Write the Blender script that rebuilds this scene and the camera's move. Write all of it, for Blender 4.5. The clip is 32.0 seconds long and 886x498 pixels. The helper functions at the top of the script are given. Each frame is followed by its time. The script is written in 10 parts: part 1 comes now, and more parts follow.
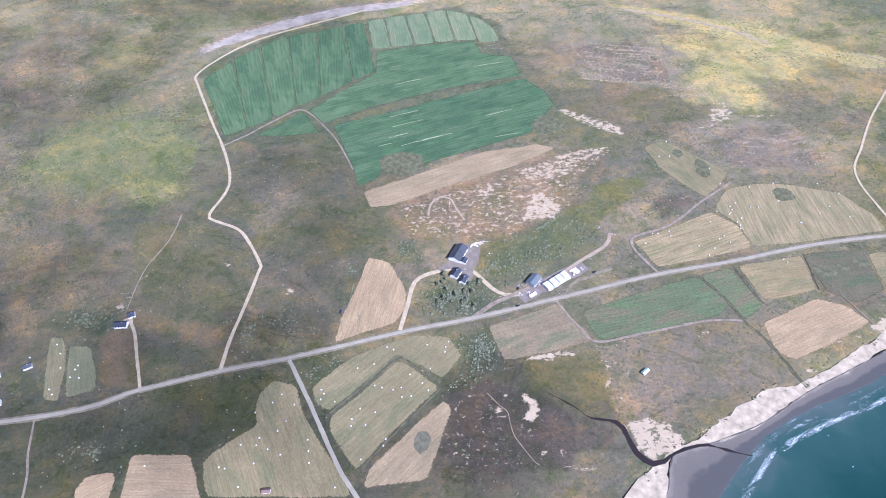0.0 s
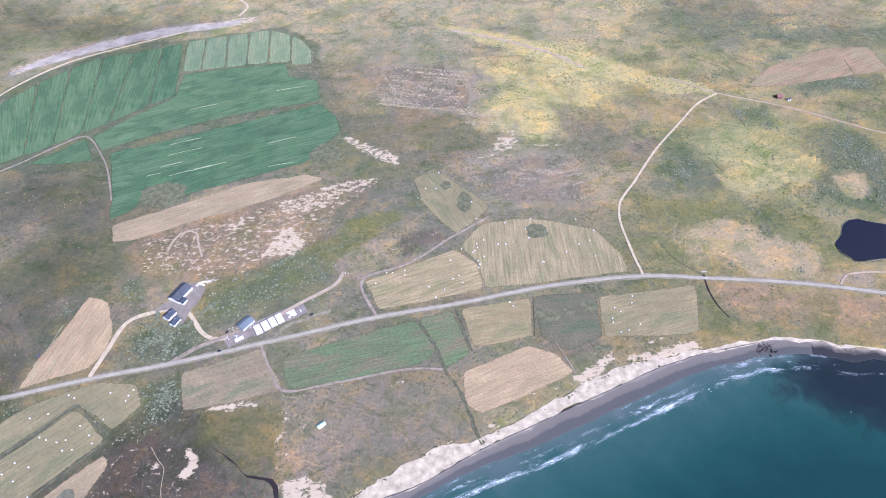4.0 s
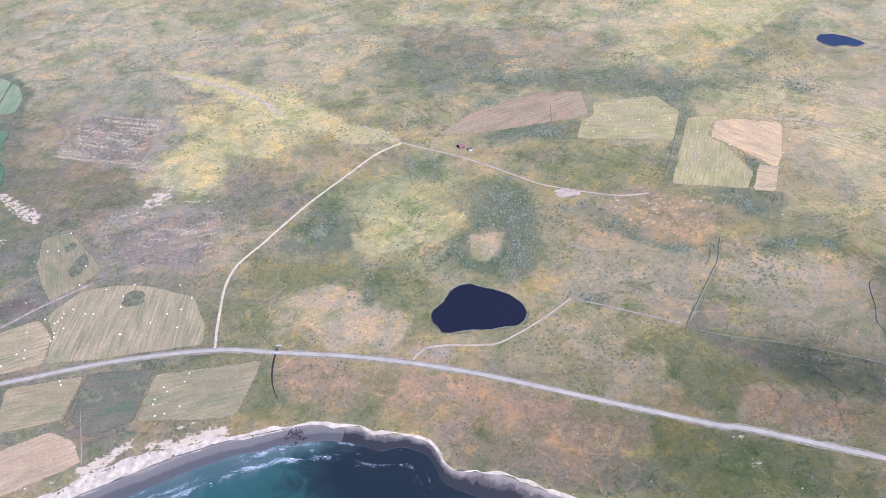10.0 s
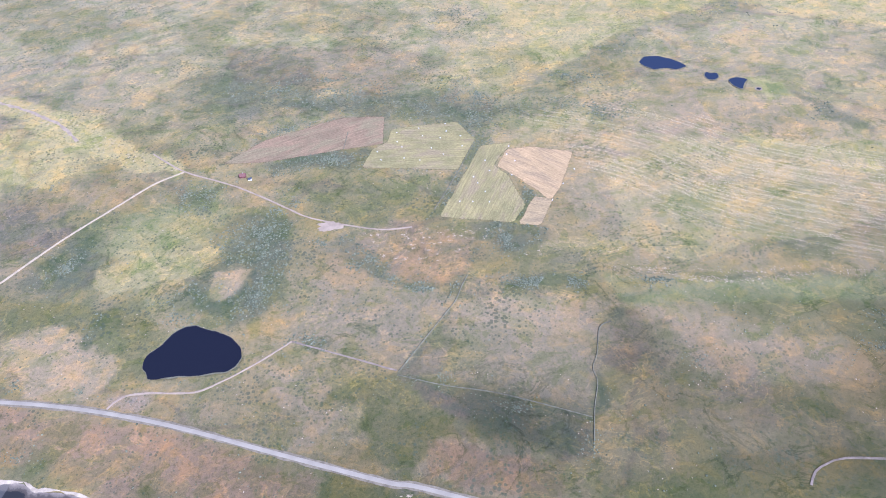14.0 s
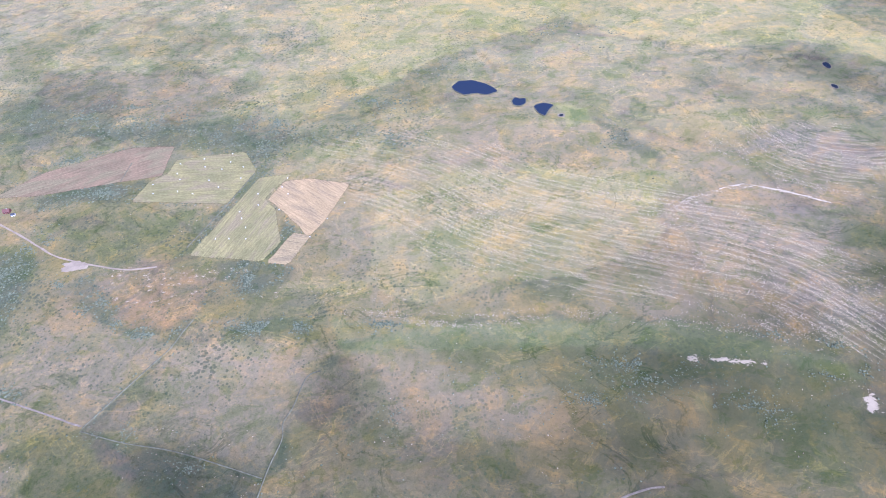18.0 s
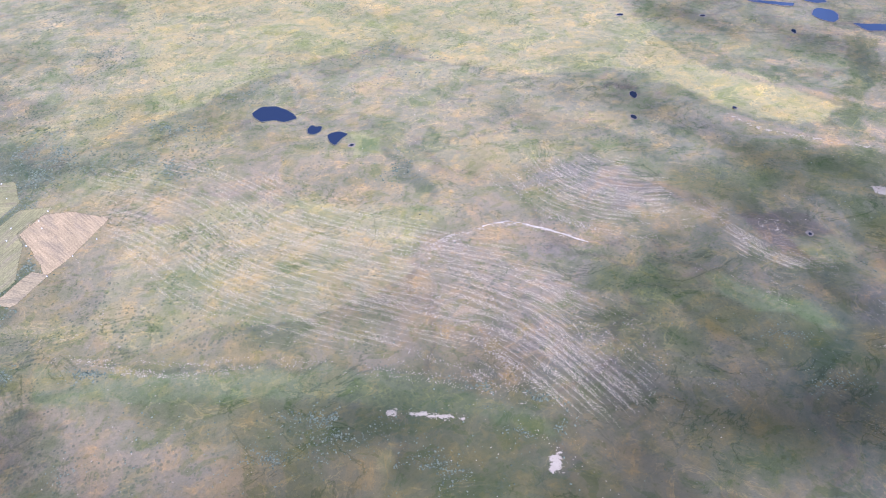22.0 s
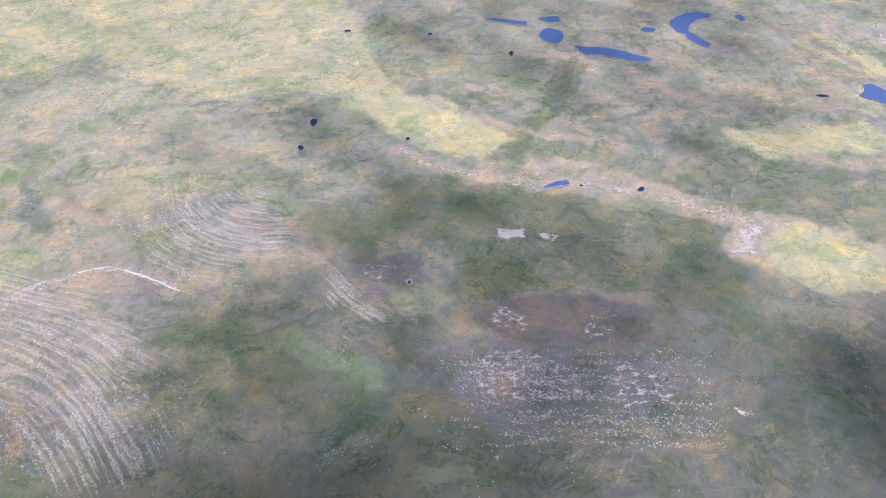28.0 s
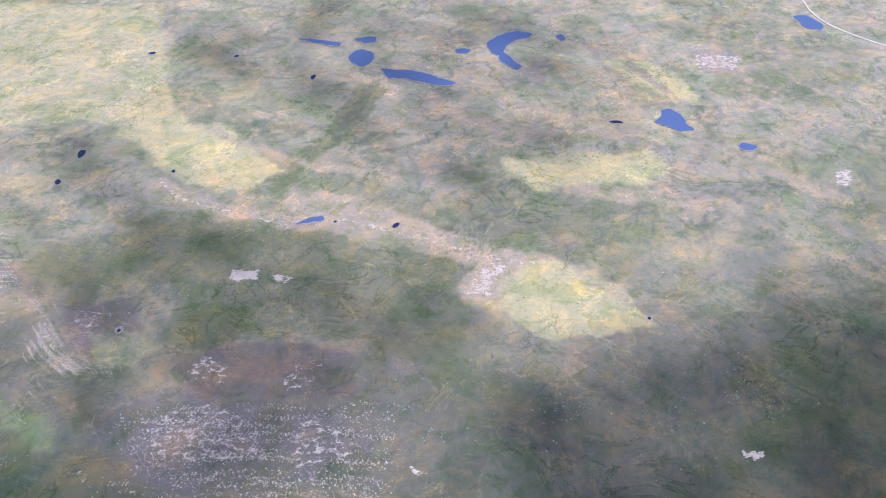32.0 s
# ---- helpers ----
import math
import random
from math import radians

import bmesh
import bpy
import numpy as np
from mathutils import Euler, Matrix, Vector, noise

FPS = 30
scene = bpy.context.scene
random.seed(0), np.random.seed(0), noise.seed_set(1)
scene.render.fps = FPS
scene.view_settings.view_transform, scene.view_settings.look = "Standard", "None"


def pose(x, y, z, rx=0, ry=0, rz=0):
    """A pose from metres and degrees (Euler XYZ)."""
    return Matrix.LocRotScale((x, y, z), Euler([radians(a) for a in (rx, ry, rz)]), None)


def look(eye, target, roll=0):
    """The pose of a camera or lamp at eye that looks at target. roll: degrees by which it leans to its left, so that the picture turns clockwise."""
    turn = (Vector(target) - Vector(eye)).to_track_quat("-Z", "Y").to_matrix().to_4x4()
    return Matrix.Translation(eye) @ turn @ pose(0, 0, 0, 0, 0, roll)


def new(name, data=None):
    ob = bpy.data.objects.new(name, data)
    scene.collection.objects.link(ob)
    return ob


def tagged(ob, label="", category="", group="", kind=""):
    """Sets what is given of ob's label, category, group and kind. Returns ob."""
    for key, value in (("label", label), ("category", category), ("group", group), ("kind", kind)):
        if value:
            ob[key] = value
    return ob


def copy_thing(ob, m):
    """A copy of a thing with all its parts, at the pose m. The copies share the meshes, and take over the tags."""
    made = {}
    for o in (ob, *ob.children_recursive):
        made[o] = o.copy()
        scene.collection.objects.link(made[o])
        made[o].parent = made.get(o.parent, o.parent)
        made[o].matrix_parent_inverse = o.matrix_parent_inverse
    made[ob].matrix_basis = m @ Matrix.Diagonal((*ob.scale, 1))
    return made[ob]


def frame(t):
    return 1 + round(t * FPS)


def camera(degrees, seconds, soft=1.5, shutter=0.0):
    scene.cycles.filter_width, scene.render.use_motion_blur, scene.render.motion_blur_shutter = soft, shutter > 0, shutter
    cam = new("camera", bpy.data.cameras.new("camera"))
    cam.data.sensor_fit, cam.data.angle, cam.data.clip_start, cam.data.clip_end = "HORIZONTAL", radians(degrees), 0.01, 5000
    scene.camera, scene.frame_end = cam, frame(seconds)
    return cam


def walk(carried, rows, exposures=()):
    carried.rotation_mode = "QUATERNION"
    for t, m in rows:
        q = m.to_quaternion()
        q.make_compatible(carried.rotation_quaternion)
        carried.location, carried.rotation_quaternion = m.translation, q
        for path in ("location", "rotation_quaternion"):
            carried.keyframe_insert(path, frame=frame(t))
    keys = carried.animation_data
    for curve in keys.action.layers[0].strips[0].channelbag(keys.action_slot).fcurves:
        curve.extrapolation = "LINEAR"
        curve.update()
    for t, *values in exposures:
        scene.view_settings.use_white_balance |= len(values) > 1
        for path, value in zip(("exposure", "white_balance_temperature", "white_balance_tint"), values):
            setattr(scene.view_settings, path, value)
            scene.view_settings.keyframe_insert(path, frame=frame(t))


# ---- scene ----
import mathutils
import mathutils.geometry

cam = camera(68.3, 32.0, soft=1.0)
PATH = [
    (0, 0.13, 0.02, 267.46, 43.161, 2.006, -0.529),
    (0.5, 19.42, 2.88, 267.35, 43.169, 2.082, -0.398),
    (1, 38.69, 5.80, 267.18, 43.185, 2.226, -0.282),
    (1.5, 57.91, 8.76, 266.97, 43.554, 2.401, -0.100),
    (2, 77.07, 11.76, 266.72, 43.617, 2.454, 0.039),
    (2.5, 96.17, 14.78, 266.43, 43.575, 2.336, -0.032),
    (3, 115.21, 17.79, 266.11, 43.592, 2.356, 0.089),
    (3.5, 134.18, 20.81, 265.78, 43.291, 2.297, 0.060),
    (5.5, 209.82, 33.10, 264.38, 44.086, 2.488, 0.258),
    (6, 228.73, 36.19, 263.92, 44.323, 2.625, 0.252),
    (6.5, 247.58, 39.28, 263.38, 44.308, 2.730, 0.157),
    (7, 266.30, 42.28, 262.81, 44.443, 2.819, 0.120),
    (7.5, 284.83, 45.20, 262.22, 44.452, 2.849, 0.074),
    (8, 303.22, 48.03, 261.61, 44.468, 2.851, -0.020),
    (8.5, 321.47, 50.82, 260.98, 44.651, 2.950, 0.026),
    (9, 339.59, 53.52, 260.34, 44.631, 2.921, 0.064),
    (9.5, 357.58, 56.16, 259.68, 44.648, 2.918, 0.027),
    (10, 375.45, 58.80, 259.03, 44.775, 2.958, 0.051),
    (10.5, 393.18, 61.48, 258.41, 44.651, 2.901, 0.043),
    (11, 410.73, 64.29, 257.84, 44.662, 2.873, -0.025),
    (11.5, 428.16, 67.14, 257.36, 44.790, 2.872, -0.086),
    (12, 445.52, 69.96, 257.02, 44.544, 2.857, -0.171),
    (12.5, 462.93, 72.76, 256.78, 44.671, 2.860, -0.165),
    (13, 480.41, 75.62, 256.62, 44.648, 2.888, -0.095),
    (13.5, 498.00, 78.56, 256.46, 44.666, 2.888, -0.096),
    (14, 515.68, 81.60, 256.27, 44.985, 2.985, -0.037),
    (14.5, 533.37, 84.65, 256.04, 45.081, 3.032, -0.044),
    (15, 551.00, 87.74, 255.68, 45.074, 3.041, -0.090),
    (15.5, 568.59, 90.83, 255.20, 45.172, 3.075, -0.049),
    (17.5, 638.34, 102.70, 252.88, 45.198, 3.171, -0.322),
    (18, 655.47, 105.65, 252.24, 45.309, 3.175, -0.395),
    (18.5, 672.29, 108.57, 251.58, 45.403, 3.052, -0.447),
    (19, 688.82, 111.41, 250.98, 45.269, 2.803, -0.514),
    (19.5, 705.11, 114.21, 250.51, 45.290, 2.679, -0.727),
    (20, 721.21, 116.94, 250.22, 45.407, 2.564, -0.871),
    (20.5, 737.14, 119.66, 250.15, 45.358, 2.348, -1.025),
    (21, 752.97, 122.35, 250.30, 45.493, 2.244, -1.195),
    (21.5, 768.75, 124.96, 250.66, 45.615, 2.171, -1.402),
    (22, 784.63, 127.45, 251.21, 45.553, 1.980, -1.499),
    (22.5, 800.67, 129.87, 251.89, 45.556, 1.819, -1.741),
    (23, 816.91, 132.28, 252.66, 45.632, 1.665, -1.863),
    (23.5, 833.31, 134.68, 253.50, 45.606, 1.564, -2.179),
    (24, 849.83, 136.97, 254.46, 45.617, 1.448, -2.296),
    (24.5, 866.50, 139.17, 255.56, 45.571, 1.235, -2.480),
    (25, 883.34, 141.33, 256.79, 45.452, 1.038, -2.728),
    (25.5, 900.41, 143.52, 258.11, 45.490, 0.916, -2.803),
    (27.5, 969.54, 152.31, 263.72, 43.961, -0.093, -3.450),
    (28, 987.06, 154.47, 265.18, 43.640, -0.154, -3.538),
    (28.5, 1004.81, 156.60, 266.68, 43.498, -0.208, -3.681),
    (29, 1022.76, 158.74, 268.16, 43.383, -0.229, -3.911),
    (29.5, 1040.86, 160.92, 269.56, 43.599, -0.151, -4.047),
    (30, 1059.04, 163.14, 270.87, 43.724, -0.085, -4.211),
    (30.5, 1077.24, 165.40, 272.09, 43.590, -0.168, -4.398),
    (31, 1095.43, 167.56, 273.26, 43.588, -0.220, -4.442),
    (31.5, 1113.64, 169.63, 274.43, 43.436, -0.324, -4.496),
    (32, 1131.89, 171.70, 275.57, 43.149, -0.541, -4.536),
]
# exposure, kelvin and tint as the recording drifts
GRADE = [(0, 0.96, 4845, 28), (4.5, 0.96, 4905, 28), (7.5, 0.86, 4870, 30), (9, 0.91, 4870, 30), (10.5, 0.96, 4780, 30), (12, 0.96, 4630, 30), (15, 0.96, 4730, 31), (19, 0.96, 4550, 31), (22, 0.9, 4580, 32), (25, 0.94, 4660, 31), (29, 0.94, 4570, 31), (32, 0.99, 4580, 32)]
walk(cam, [(t, pose(x, y, z, rx, ry, rz)) for t, x, y, z, rx, ry, rz in PATH], exposures=GRADE)

# ---- light ----
SUN_ELEVATION, SUN_AZIMUTH = 42.0, 140.0      # azimuth: degrees clockwise from north (+y)
world = bpy.data.worlds.new("sky")
scene.world = world
world.use_nodes = True
wn = world.node_tree
sky = wn.nodes.new("ShaderNodeTexSky")
sky.sky_type, sky.sun_disc = "NISHITA", False
sky.sun_elevation, sky.sun_rotation = radians(SUN_ELEVATION), radians(SUN_AZIMUTH)
wn.nodes["Background"].inputs["Strength"].default_value = 0.06
wn.links.new(sky.outputs["Color"], wn.nodes["Background"].inputs["Color"])
sun_data = bpy.data.lights.new("sun", "SUN")
sun_data.energy, sun_data.angle, sun_data.color = 5.0, radians(2.2), (1.0, 0.95, 0.87)
sun = new("sun", sun_data)
a, e = radians(SUN_AZIMUTH), radians(SUN_ELEVATION)
sun.matrix_world = look((0, 0, 900), (-math.sin(a) * math.cos(e) * 100, -math.cos(a) * math.cos(e) * 100, 900 - math.sin(e) * 100))


# ---- materials ----
def material(name, rough=0.9, spec=0.3):
    m = bpy.data.materials.new(name)
    m.use_nodes = True
    b = m.node_tree.nodes["Principled BSDF"]
    b.inputs["Roughness"].default_value = rough
    b.inputs["Specular IOR Level"].default_value = spec
    return m, m.node_tree, b


def node(nt, kind, **inputs):
    n = nt.nodes.new(kind)
    for k, v in inputs.items():
        n.inputs[k.replace("_", " ")].default_value = v
    return n


def coords(nt, stretch=(1, 1, 1), space="Object"):
    tc, mp = nt.nodes.new("ShaderNodeTexCoord"), nt.nodes.new("ShaderNodeMapping")
    mp.inputs["Scale"].default_value = stretch
    nt.links.new(tc.outputs[space], mp.inputs["Vector"])
    return mp.outputs["Vector"]


def noise_tex(nt, vec, scale, detail=4.0, rough=0.6, distort=0.0):
    n = node(nt, "ShaderNodeTexNoise", Scale=scale, Detail=detail, Roughness=rough, Distortion=distort)
    nt.links.new(vec, n.inputs["Vector"])
    return n.outputs["Fac"]


def ramp(nt, fac, stops):
    r = nt.nodes.new("ShaderNodeValToRGB")
    while len(r.color_ramp.elements) < len(stops):
        r.color_ramp.elements.new(0.5)
    for el, (pos, col) in zip(r.color_ramp.elements, stops):
        el.position = pos
        el.color = (*col, 1) if len(col) == 3 else col
    nt.links.new(fac, r.inputs["Fac"])
    return r.outputs["Color"]


def grey(v):
    return (v, v, v)


def mix(nt, fac, a, b, mode="MIX"):
    m = nt.nodes.new("ShaderNodeMix")
    m.data_type, m.blend_type = "RGBA", mode
    for sock, val in ((m.inputs[0], fac), (m.inputs[6], a), (m.inputs[7], b)):
        if isinstance(val, bpy.types.NodeSocket):
            nt.links.new(val, sock)
        else:
            sock.default_value = val if isinstance(val, float) else (*val, 1)
    return m.outputs[2]


def bump(nt, bsdf, height, strength, distance):
    b = node(nt, "ShaderNodeBump", Strength=strength, Distance=distance)
    nt.links.new(height, b.inputs["Height"])
    nt.links.new(b.outputs["Normal"], bsdf.inputs["Normal"])


def out(nt, bsdf, colour):
    nt.links.new(colour, bsdf.inputs["Base Color"])


def plain(name, colour, rough=0.8, scale=3.0, vary=0.25, metal=0.0, stretch=(1, 1, 1), spec=0.3):
    """A worn surface of one colour with grain at two scales."""
    m, nt, b = material(name, rough, spec)
    b.inputs["Metallic"].default_value = metal
    v = coords(nt, stretch)
    big, fine = noise_tex(nt, v, scale * 0.2, 3), noise_tex(nt, v, scale * 2.5, 5, 0.7)
    c = mix(nt, ramp(nt, big, [(0.3, grey(0)), (0.7, grey(1))]), tuple(k * (1 - vary) for k in colour), tuple(min(1, k * (1 + vary)) for k in colour))
    c = mix(nt, 0.7, c, ramp(nt, fine, [(0.25, grey(1 - vary)), (0.75, grey(1 + vary * 0.4))]), "MULTIPLY")
    out(nt, b, c)
    bump(nt, b, fine, 0.4, 0.05)
    return m


def total(nt, *terms):
    """Weighted sum of sockets."""
    last_ = None
    for sock, weight in terms:
        n = node(nt, "ShaderNodeMath")
        n.operation = "MULTIPLY_ADD"
        nt.links.new(sock, n.inputs[0])
        n.inputs[1].default_value = weight
        if last_ is None:
            n.inputs[2].default_value = 0.0
        else:
            nt.links.new(last_, n.inputs[2])
        last_ = n.outputs[0]
    return last_


def ground_material():
    m, nt, b = material("moorland", 0.95, 0.15)
    v = coords(nt)
    at = nt.nodes.new("ShaderNodeAttribute")
    at.attribute_name = "cover"
    st = nt.nodes.new("ShaderNodeAttribute")
    st.attribute_name = "stones"
    fuzz = nt.nodes.new("ShaderNodeAttribute")
    fuzz.attribute_name = "growth"
    grain, tuft = noise_tex(nt, v, 2.2, 4, 0.7), noise_tex(nt, v, 0.55, 6, 0.7, 0.3)
    clump, patchy = noise_tex(nt, v, 0.19, 5, 0.62, 0.5), noise_tex(nt, v, 0.05, 5, 0.6, 0.6)
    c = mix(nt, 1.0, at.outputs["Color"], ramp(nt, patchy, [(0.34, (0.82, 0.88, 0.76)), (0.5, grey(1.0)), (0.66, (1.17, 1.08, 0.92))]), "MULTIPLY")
    c = mix(nt, 1.0, c, ramp(nt, clump, [(0.3, (0.86, 0.9, 0.84)), (0.48, grey(0.99)), (0.56, (1.03, 1.01, 1.0)), (0.72, (1.13, 1.09, 1.05))]), "MULTIPLY")
    rough_ = mix(nt, 1.0, ramp(nt, tuft, [(0.4, (0.72, 0.77, 0.68)), (0.445, grey(0.98)), (0.56, grey(1.0)), (0.605, (1.2, 1.15, 1.06))]), ramp(nt, grain, [(0.4, grey(0.85)), (0.47, grey(0.99)), (0.56, grey(1.01)), (0.62, grey(1.15))]), "MULTIPLY")
    c = mix(nt, fuzz.outputs["Fac"], c, mix(nt, 1.0, c, rough_, "MULTIPLY"))
    # dry grass and dwarf shrubs in drifts with clear edges
    drift = noise_tex(nt, coords(nt, (0.85, 1.05, 1)), 0.085, 8, 0.66, 0.8)
    c = mix(nt, ramp(nt, drift, [(0.57, grey(0)), (0.588, grey(0.62))]), c, mix(nt, 1.0, c, (1.28, 1.14, 0.94), "MULTIPLY"))
    c = mix(nt, ramp(nt, drift, [(0.41, grey(0.66)), (0.428, grey(0))]), c, mix(nt, 1.0, c, (0.72, 0.82, 0.62), "MULTIPLY"))
    shrubs = noise_tex(nt, v, 0.26, 7, 0.72, 0.3)
    far_calm = ramp(nt, fuzz.outputs["Fac"], [(0.15, grey(0.35)), (0.8, grey(1.0))])
    c = mix(nt, mix(nt, 1.0, far_calm, ramp(nt, shrubs, [(0.375, grey(0.62)), (0.395, grey(0))]), "MULTIPLY"), c, mix(nt, 1.0, c, (0.56, 0.64, 0.5), "MULTIPLY"))
    c = mix(nt, ramp(nt, shrubs, [(0.605, grey(0)), (0.625, grey(0.55))]), c, mix(nt, 1.0, c, (1.36, 1.22, 0.98), "MULTIPLY"))
    # single dark bushes that stand in loose companies
    cells = node(nt, "ShaderNodeTexVoronoi", Scale=0.42, Randomness=1.0)
    nt.links.new(v, cells.inputs["Vector"])
    company = total(nt, (noise_tex(nt, v, 0.022, 5, 0.65), 1.0), (noise_tex(nt, v, 0.12, 3, 0.6), 0.35))
    dot = total(nt, (cells.outputs["Distance"], -1.0), (company, 1.25), (tuft, 0.5))
    c = mix(nt, mix(nt, 1.0, far_calm, ramp(nt, dot, [(0.9, grey(0)), (0.93, grey(0.7))]), "MULTIPLY"), c, (0.07, 0.08, 0.046))
    # winding seams: pale dry runnels and dark wet ones
    for scale, weight, tint, mask_scale in ((0.034, 0.9, (1.45, 1.32, 1.15), 0.02), (0.06, 0.8, (1.38, 1.27, 1.1), 0.03), (0.027, 0.85, (0.58, 0.66, 0.58), 0.016)):
        vein = noise_tex(nt, coords(nt, (0.85, 1.1, 1)), scale, 7, 0.6, 1.0)
        lane = ramp(nt, vein, [(0.484, grey(0)), (0.494, grey(weight)), (0.502, grey(weight)), (0.514, grey(0))])
        where = ramp(nt, noise_tex(nt, v, mask_scale, 4, 0.6), [(0.46, grey(0)), (0.58, grey(1))])
        c = mix(nt, mix(nt, 1.0, lane, where, "MULTIPLY"), c, mix(nt, 1.0, c, tint, "MULTIPLY"))
    broad = noise_tex(nt, coords(nt, (0.85, 1.05, 1)), 0.03, 8, 0.62, 0.6)
    c = mix(nt, ramp(nt, broad, [(0.545, grey(0)), (0.565, grey(0.55))]), c, mix(nt, 1.0, c, (1.22, 1.09, 0.9), "MULTIPLY"))
    c = mix(nt, ramp(nt, broad, [(0.43, grey(0.6)), (0.452, grey(0))]), c, mix(nt, 1.0, c, (0.78, 0.88, 0.7), "MULTIPLY"))
    speck = noise_tex(nt, coords(nt, (0.7, 1.15, 1)), 1.15, 6, 0.86, 0.3)
    pick = node(nt, "ShaderNodeMath")
    pick.operation = "MULTIPLY_ADD"
    nt.links.new(st.outputs["Fac"], pick.inputs[0])
    pick.inputs[1].default_value = 0.3
    nt.links.new(speck, pick.inputs[2])
    c = mix(nt, ramp(nt, pick.outputs[0], [(0.705, grey(0)), (0.745, grey(0.68))]), c, (0.35, 0.285, 0.195))
    # rows of beach stones along the old shore lines
    rv = nt.nodes.new("ShaderNodeAttribute")
    rv.attribute_name = "ridge_run"
    rs_ = nt.nodes.new("ShaderNodeAttribute")
    rs_.attribute_name = "ridge"
    mp = nt.nodes.new("ShaderNodeMapping")
    mp.inputs["Scale"].default_value = (0.03, 0.42, 1)
    nt.links.new(rv.outputs["Vector"], mp.inputs["Vector"])
    rows = noise_tex(nt, mp.outputs["Vector"], 1.0, 5, 0.62, 0.6)
    sep = nt.nodes.new("ShaderNodeSeparateXYZ")
    nt.links.new(rv.outputs["Vector"], sep.inputs[0])
    mq = nt.nodes.new("ShaderNodeMapping")
    mq.inputs["Scale"].default_value = (0.012, 0.06, 1)
    nt.links.new(rv.outputs["Vector"], mq.inputs["Vector"])
    swell = node(nt, "ShaderNodeMath")
    swell.operation = "SINE"
    nt.links.new(total(nt, (sep.outputs["Y"], 1.9), (noise_tex(nt, mq.outputs["Vector"], 1.0, 3, 0.5), 14.0)), swell.inputs[0])
    there = ramp(nt, rs_.outputs["Fac"], [(0.04, grey(0)), (0.22, grey(1))])
    dots = noise_tex(nt, coords(nt, (0.75, 1.0, 1)), 1.5, 5, 0.9)
    c = mix(nt, total(nt, (rs_.outputs["Fac"], 0.35), (swell.outputs[0], -0.12), (rows, -0.3)), c, mix(nt, 1.0, c, (0.9, 0.82, 0.72), "MULTIPLY"))
    lane = ramp(nt, total(nt, (rs_.outputs["Fac"], 0.3), (rows, 1.0), (swell.outputs[0], 0.05)), [(0.67, grey(0)), (0.74, grey(0.75)), (0.83, grey(1.0))])
    speckle = ramp(nt, total(nt, (dots, 1.0), (rs_.outputs["Fac"], 0.09)), [(0.575, grey(0)), (0.605, grey(0.95))])
    c = mix(nt, mix(nt, 1.0, mix(nt, 1.0, lane, speckle, "MULTIPLY"), there, "MULTIPLY"), c, (0.5, 0.39, 0.235))
    # blown sand and bare earth in ragged flecks
    sa = nt.nodes.new("ShaderNodeAttribute")
    sa.attribute_name = "sand"
    rag = noise_tex(nt, coords(nt, (0.8, 1.2, 1)), 0.3, 9, 0.78, 0.2)
    bare = total(nt, (sa.outputs["Fac"], 0.45), (rag, 1.0))
    c = mix(nt, ramp(nt, bare, [(0.735, grey(0)), (0.755, grey(0.5)), (0.775, grey(0.95))]), c, mix(nt, clump, (0.34, 0.26, 0.165), (0.52, 0.415, 0.275)))
    out(nt, b, c)
    bump(nt, b, tuft, 0.8, 0.5)
    return m


def field_material(name, light, dark, stripes=0.3, period=2.2, patch=None, fine=0.3):
    """Grass or stubble with swaths along the field's own x axis."""
    m, nt, b = material(name, 0.95, 0.15)
    v, s = coords(nt), coords(nt, (0.05, 1, 1))
    rows = noise_tex(nt, s, 1.0 / period * 1.6, 3, 0.6, 0.15)
    big, tuft = noise_tex(nt, v, 0.06, 4, 0.6, 0.5), noise_tex(nt, coords(nt, (0.5, 1, 1)), 1.3, 5, 0.7)
    c = mix(nt, ramp(nt, big, [(0.35, grey(0)), (0.65, grey(1))]), dark, light)
    if patch:
        c = mix(nt, ramp(nt, noise_tex(nt, coords(nt, (0.35, 1, 1)), 0.11, 4, 0.6, 0.8), [(0.47, grey(0)), (0.6, grey(0.9))]), c, patch)
    c = mix(nt, 1.0, c, ramp(nt, rows, [(0.36, grey(1 - stripes)), (0.64, grey(1 + stripes))]), "MULTIPLY")
    c = mix(nt, 1.0, c, ramp(nt, tuft, [(0.25, grey(1 - fine)), (0.75, grey(1 + fine))]), "MULTIPLY")
    info = nt.nodes.new("ShaderNodeObjectInfo")
    c = mix(nt, 1.0, c, ramp(nt, info.outputs["Random"], [(0.0, (0.88, 0.92, 0.9)), (1.0, (1.1, 1.06, 1.0))]), "MULTIPLY")
    out(nt, b, c)
    bump(nt, b, tuft, 0.5, 0.15)
    # the sward thins out along its rim
    rim = nt.nodes.new("ShaderNodeAttribute")
    rim.attribute_name = "rim"
    sward = total(nt, (rim.outputs["Fac"], 0.3), (noise_tex(nt, v, 0.9, 7, 0.75), 1.0))
    nt.links.new(ramp(nt, sward, [(0.44, grey(0)), (0.58, grey(1))]), b.inputs["Alpha"])
    return m


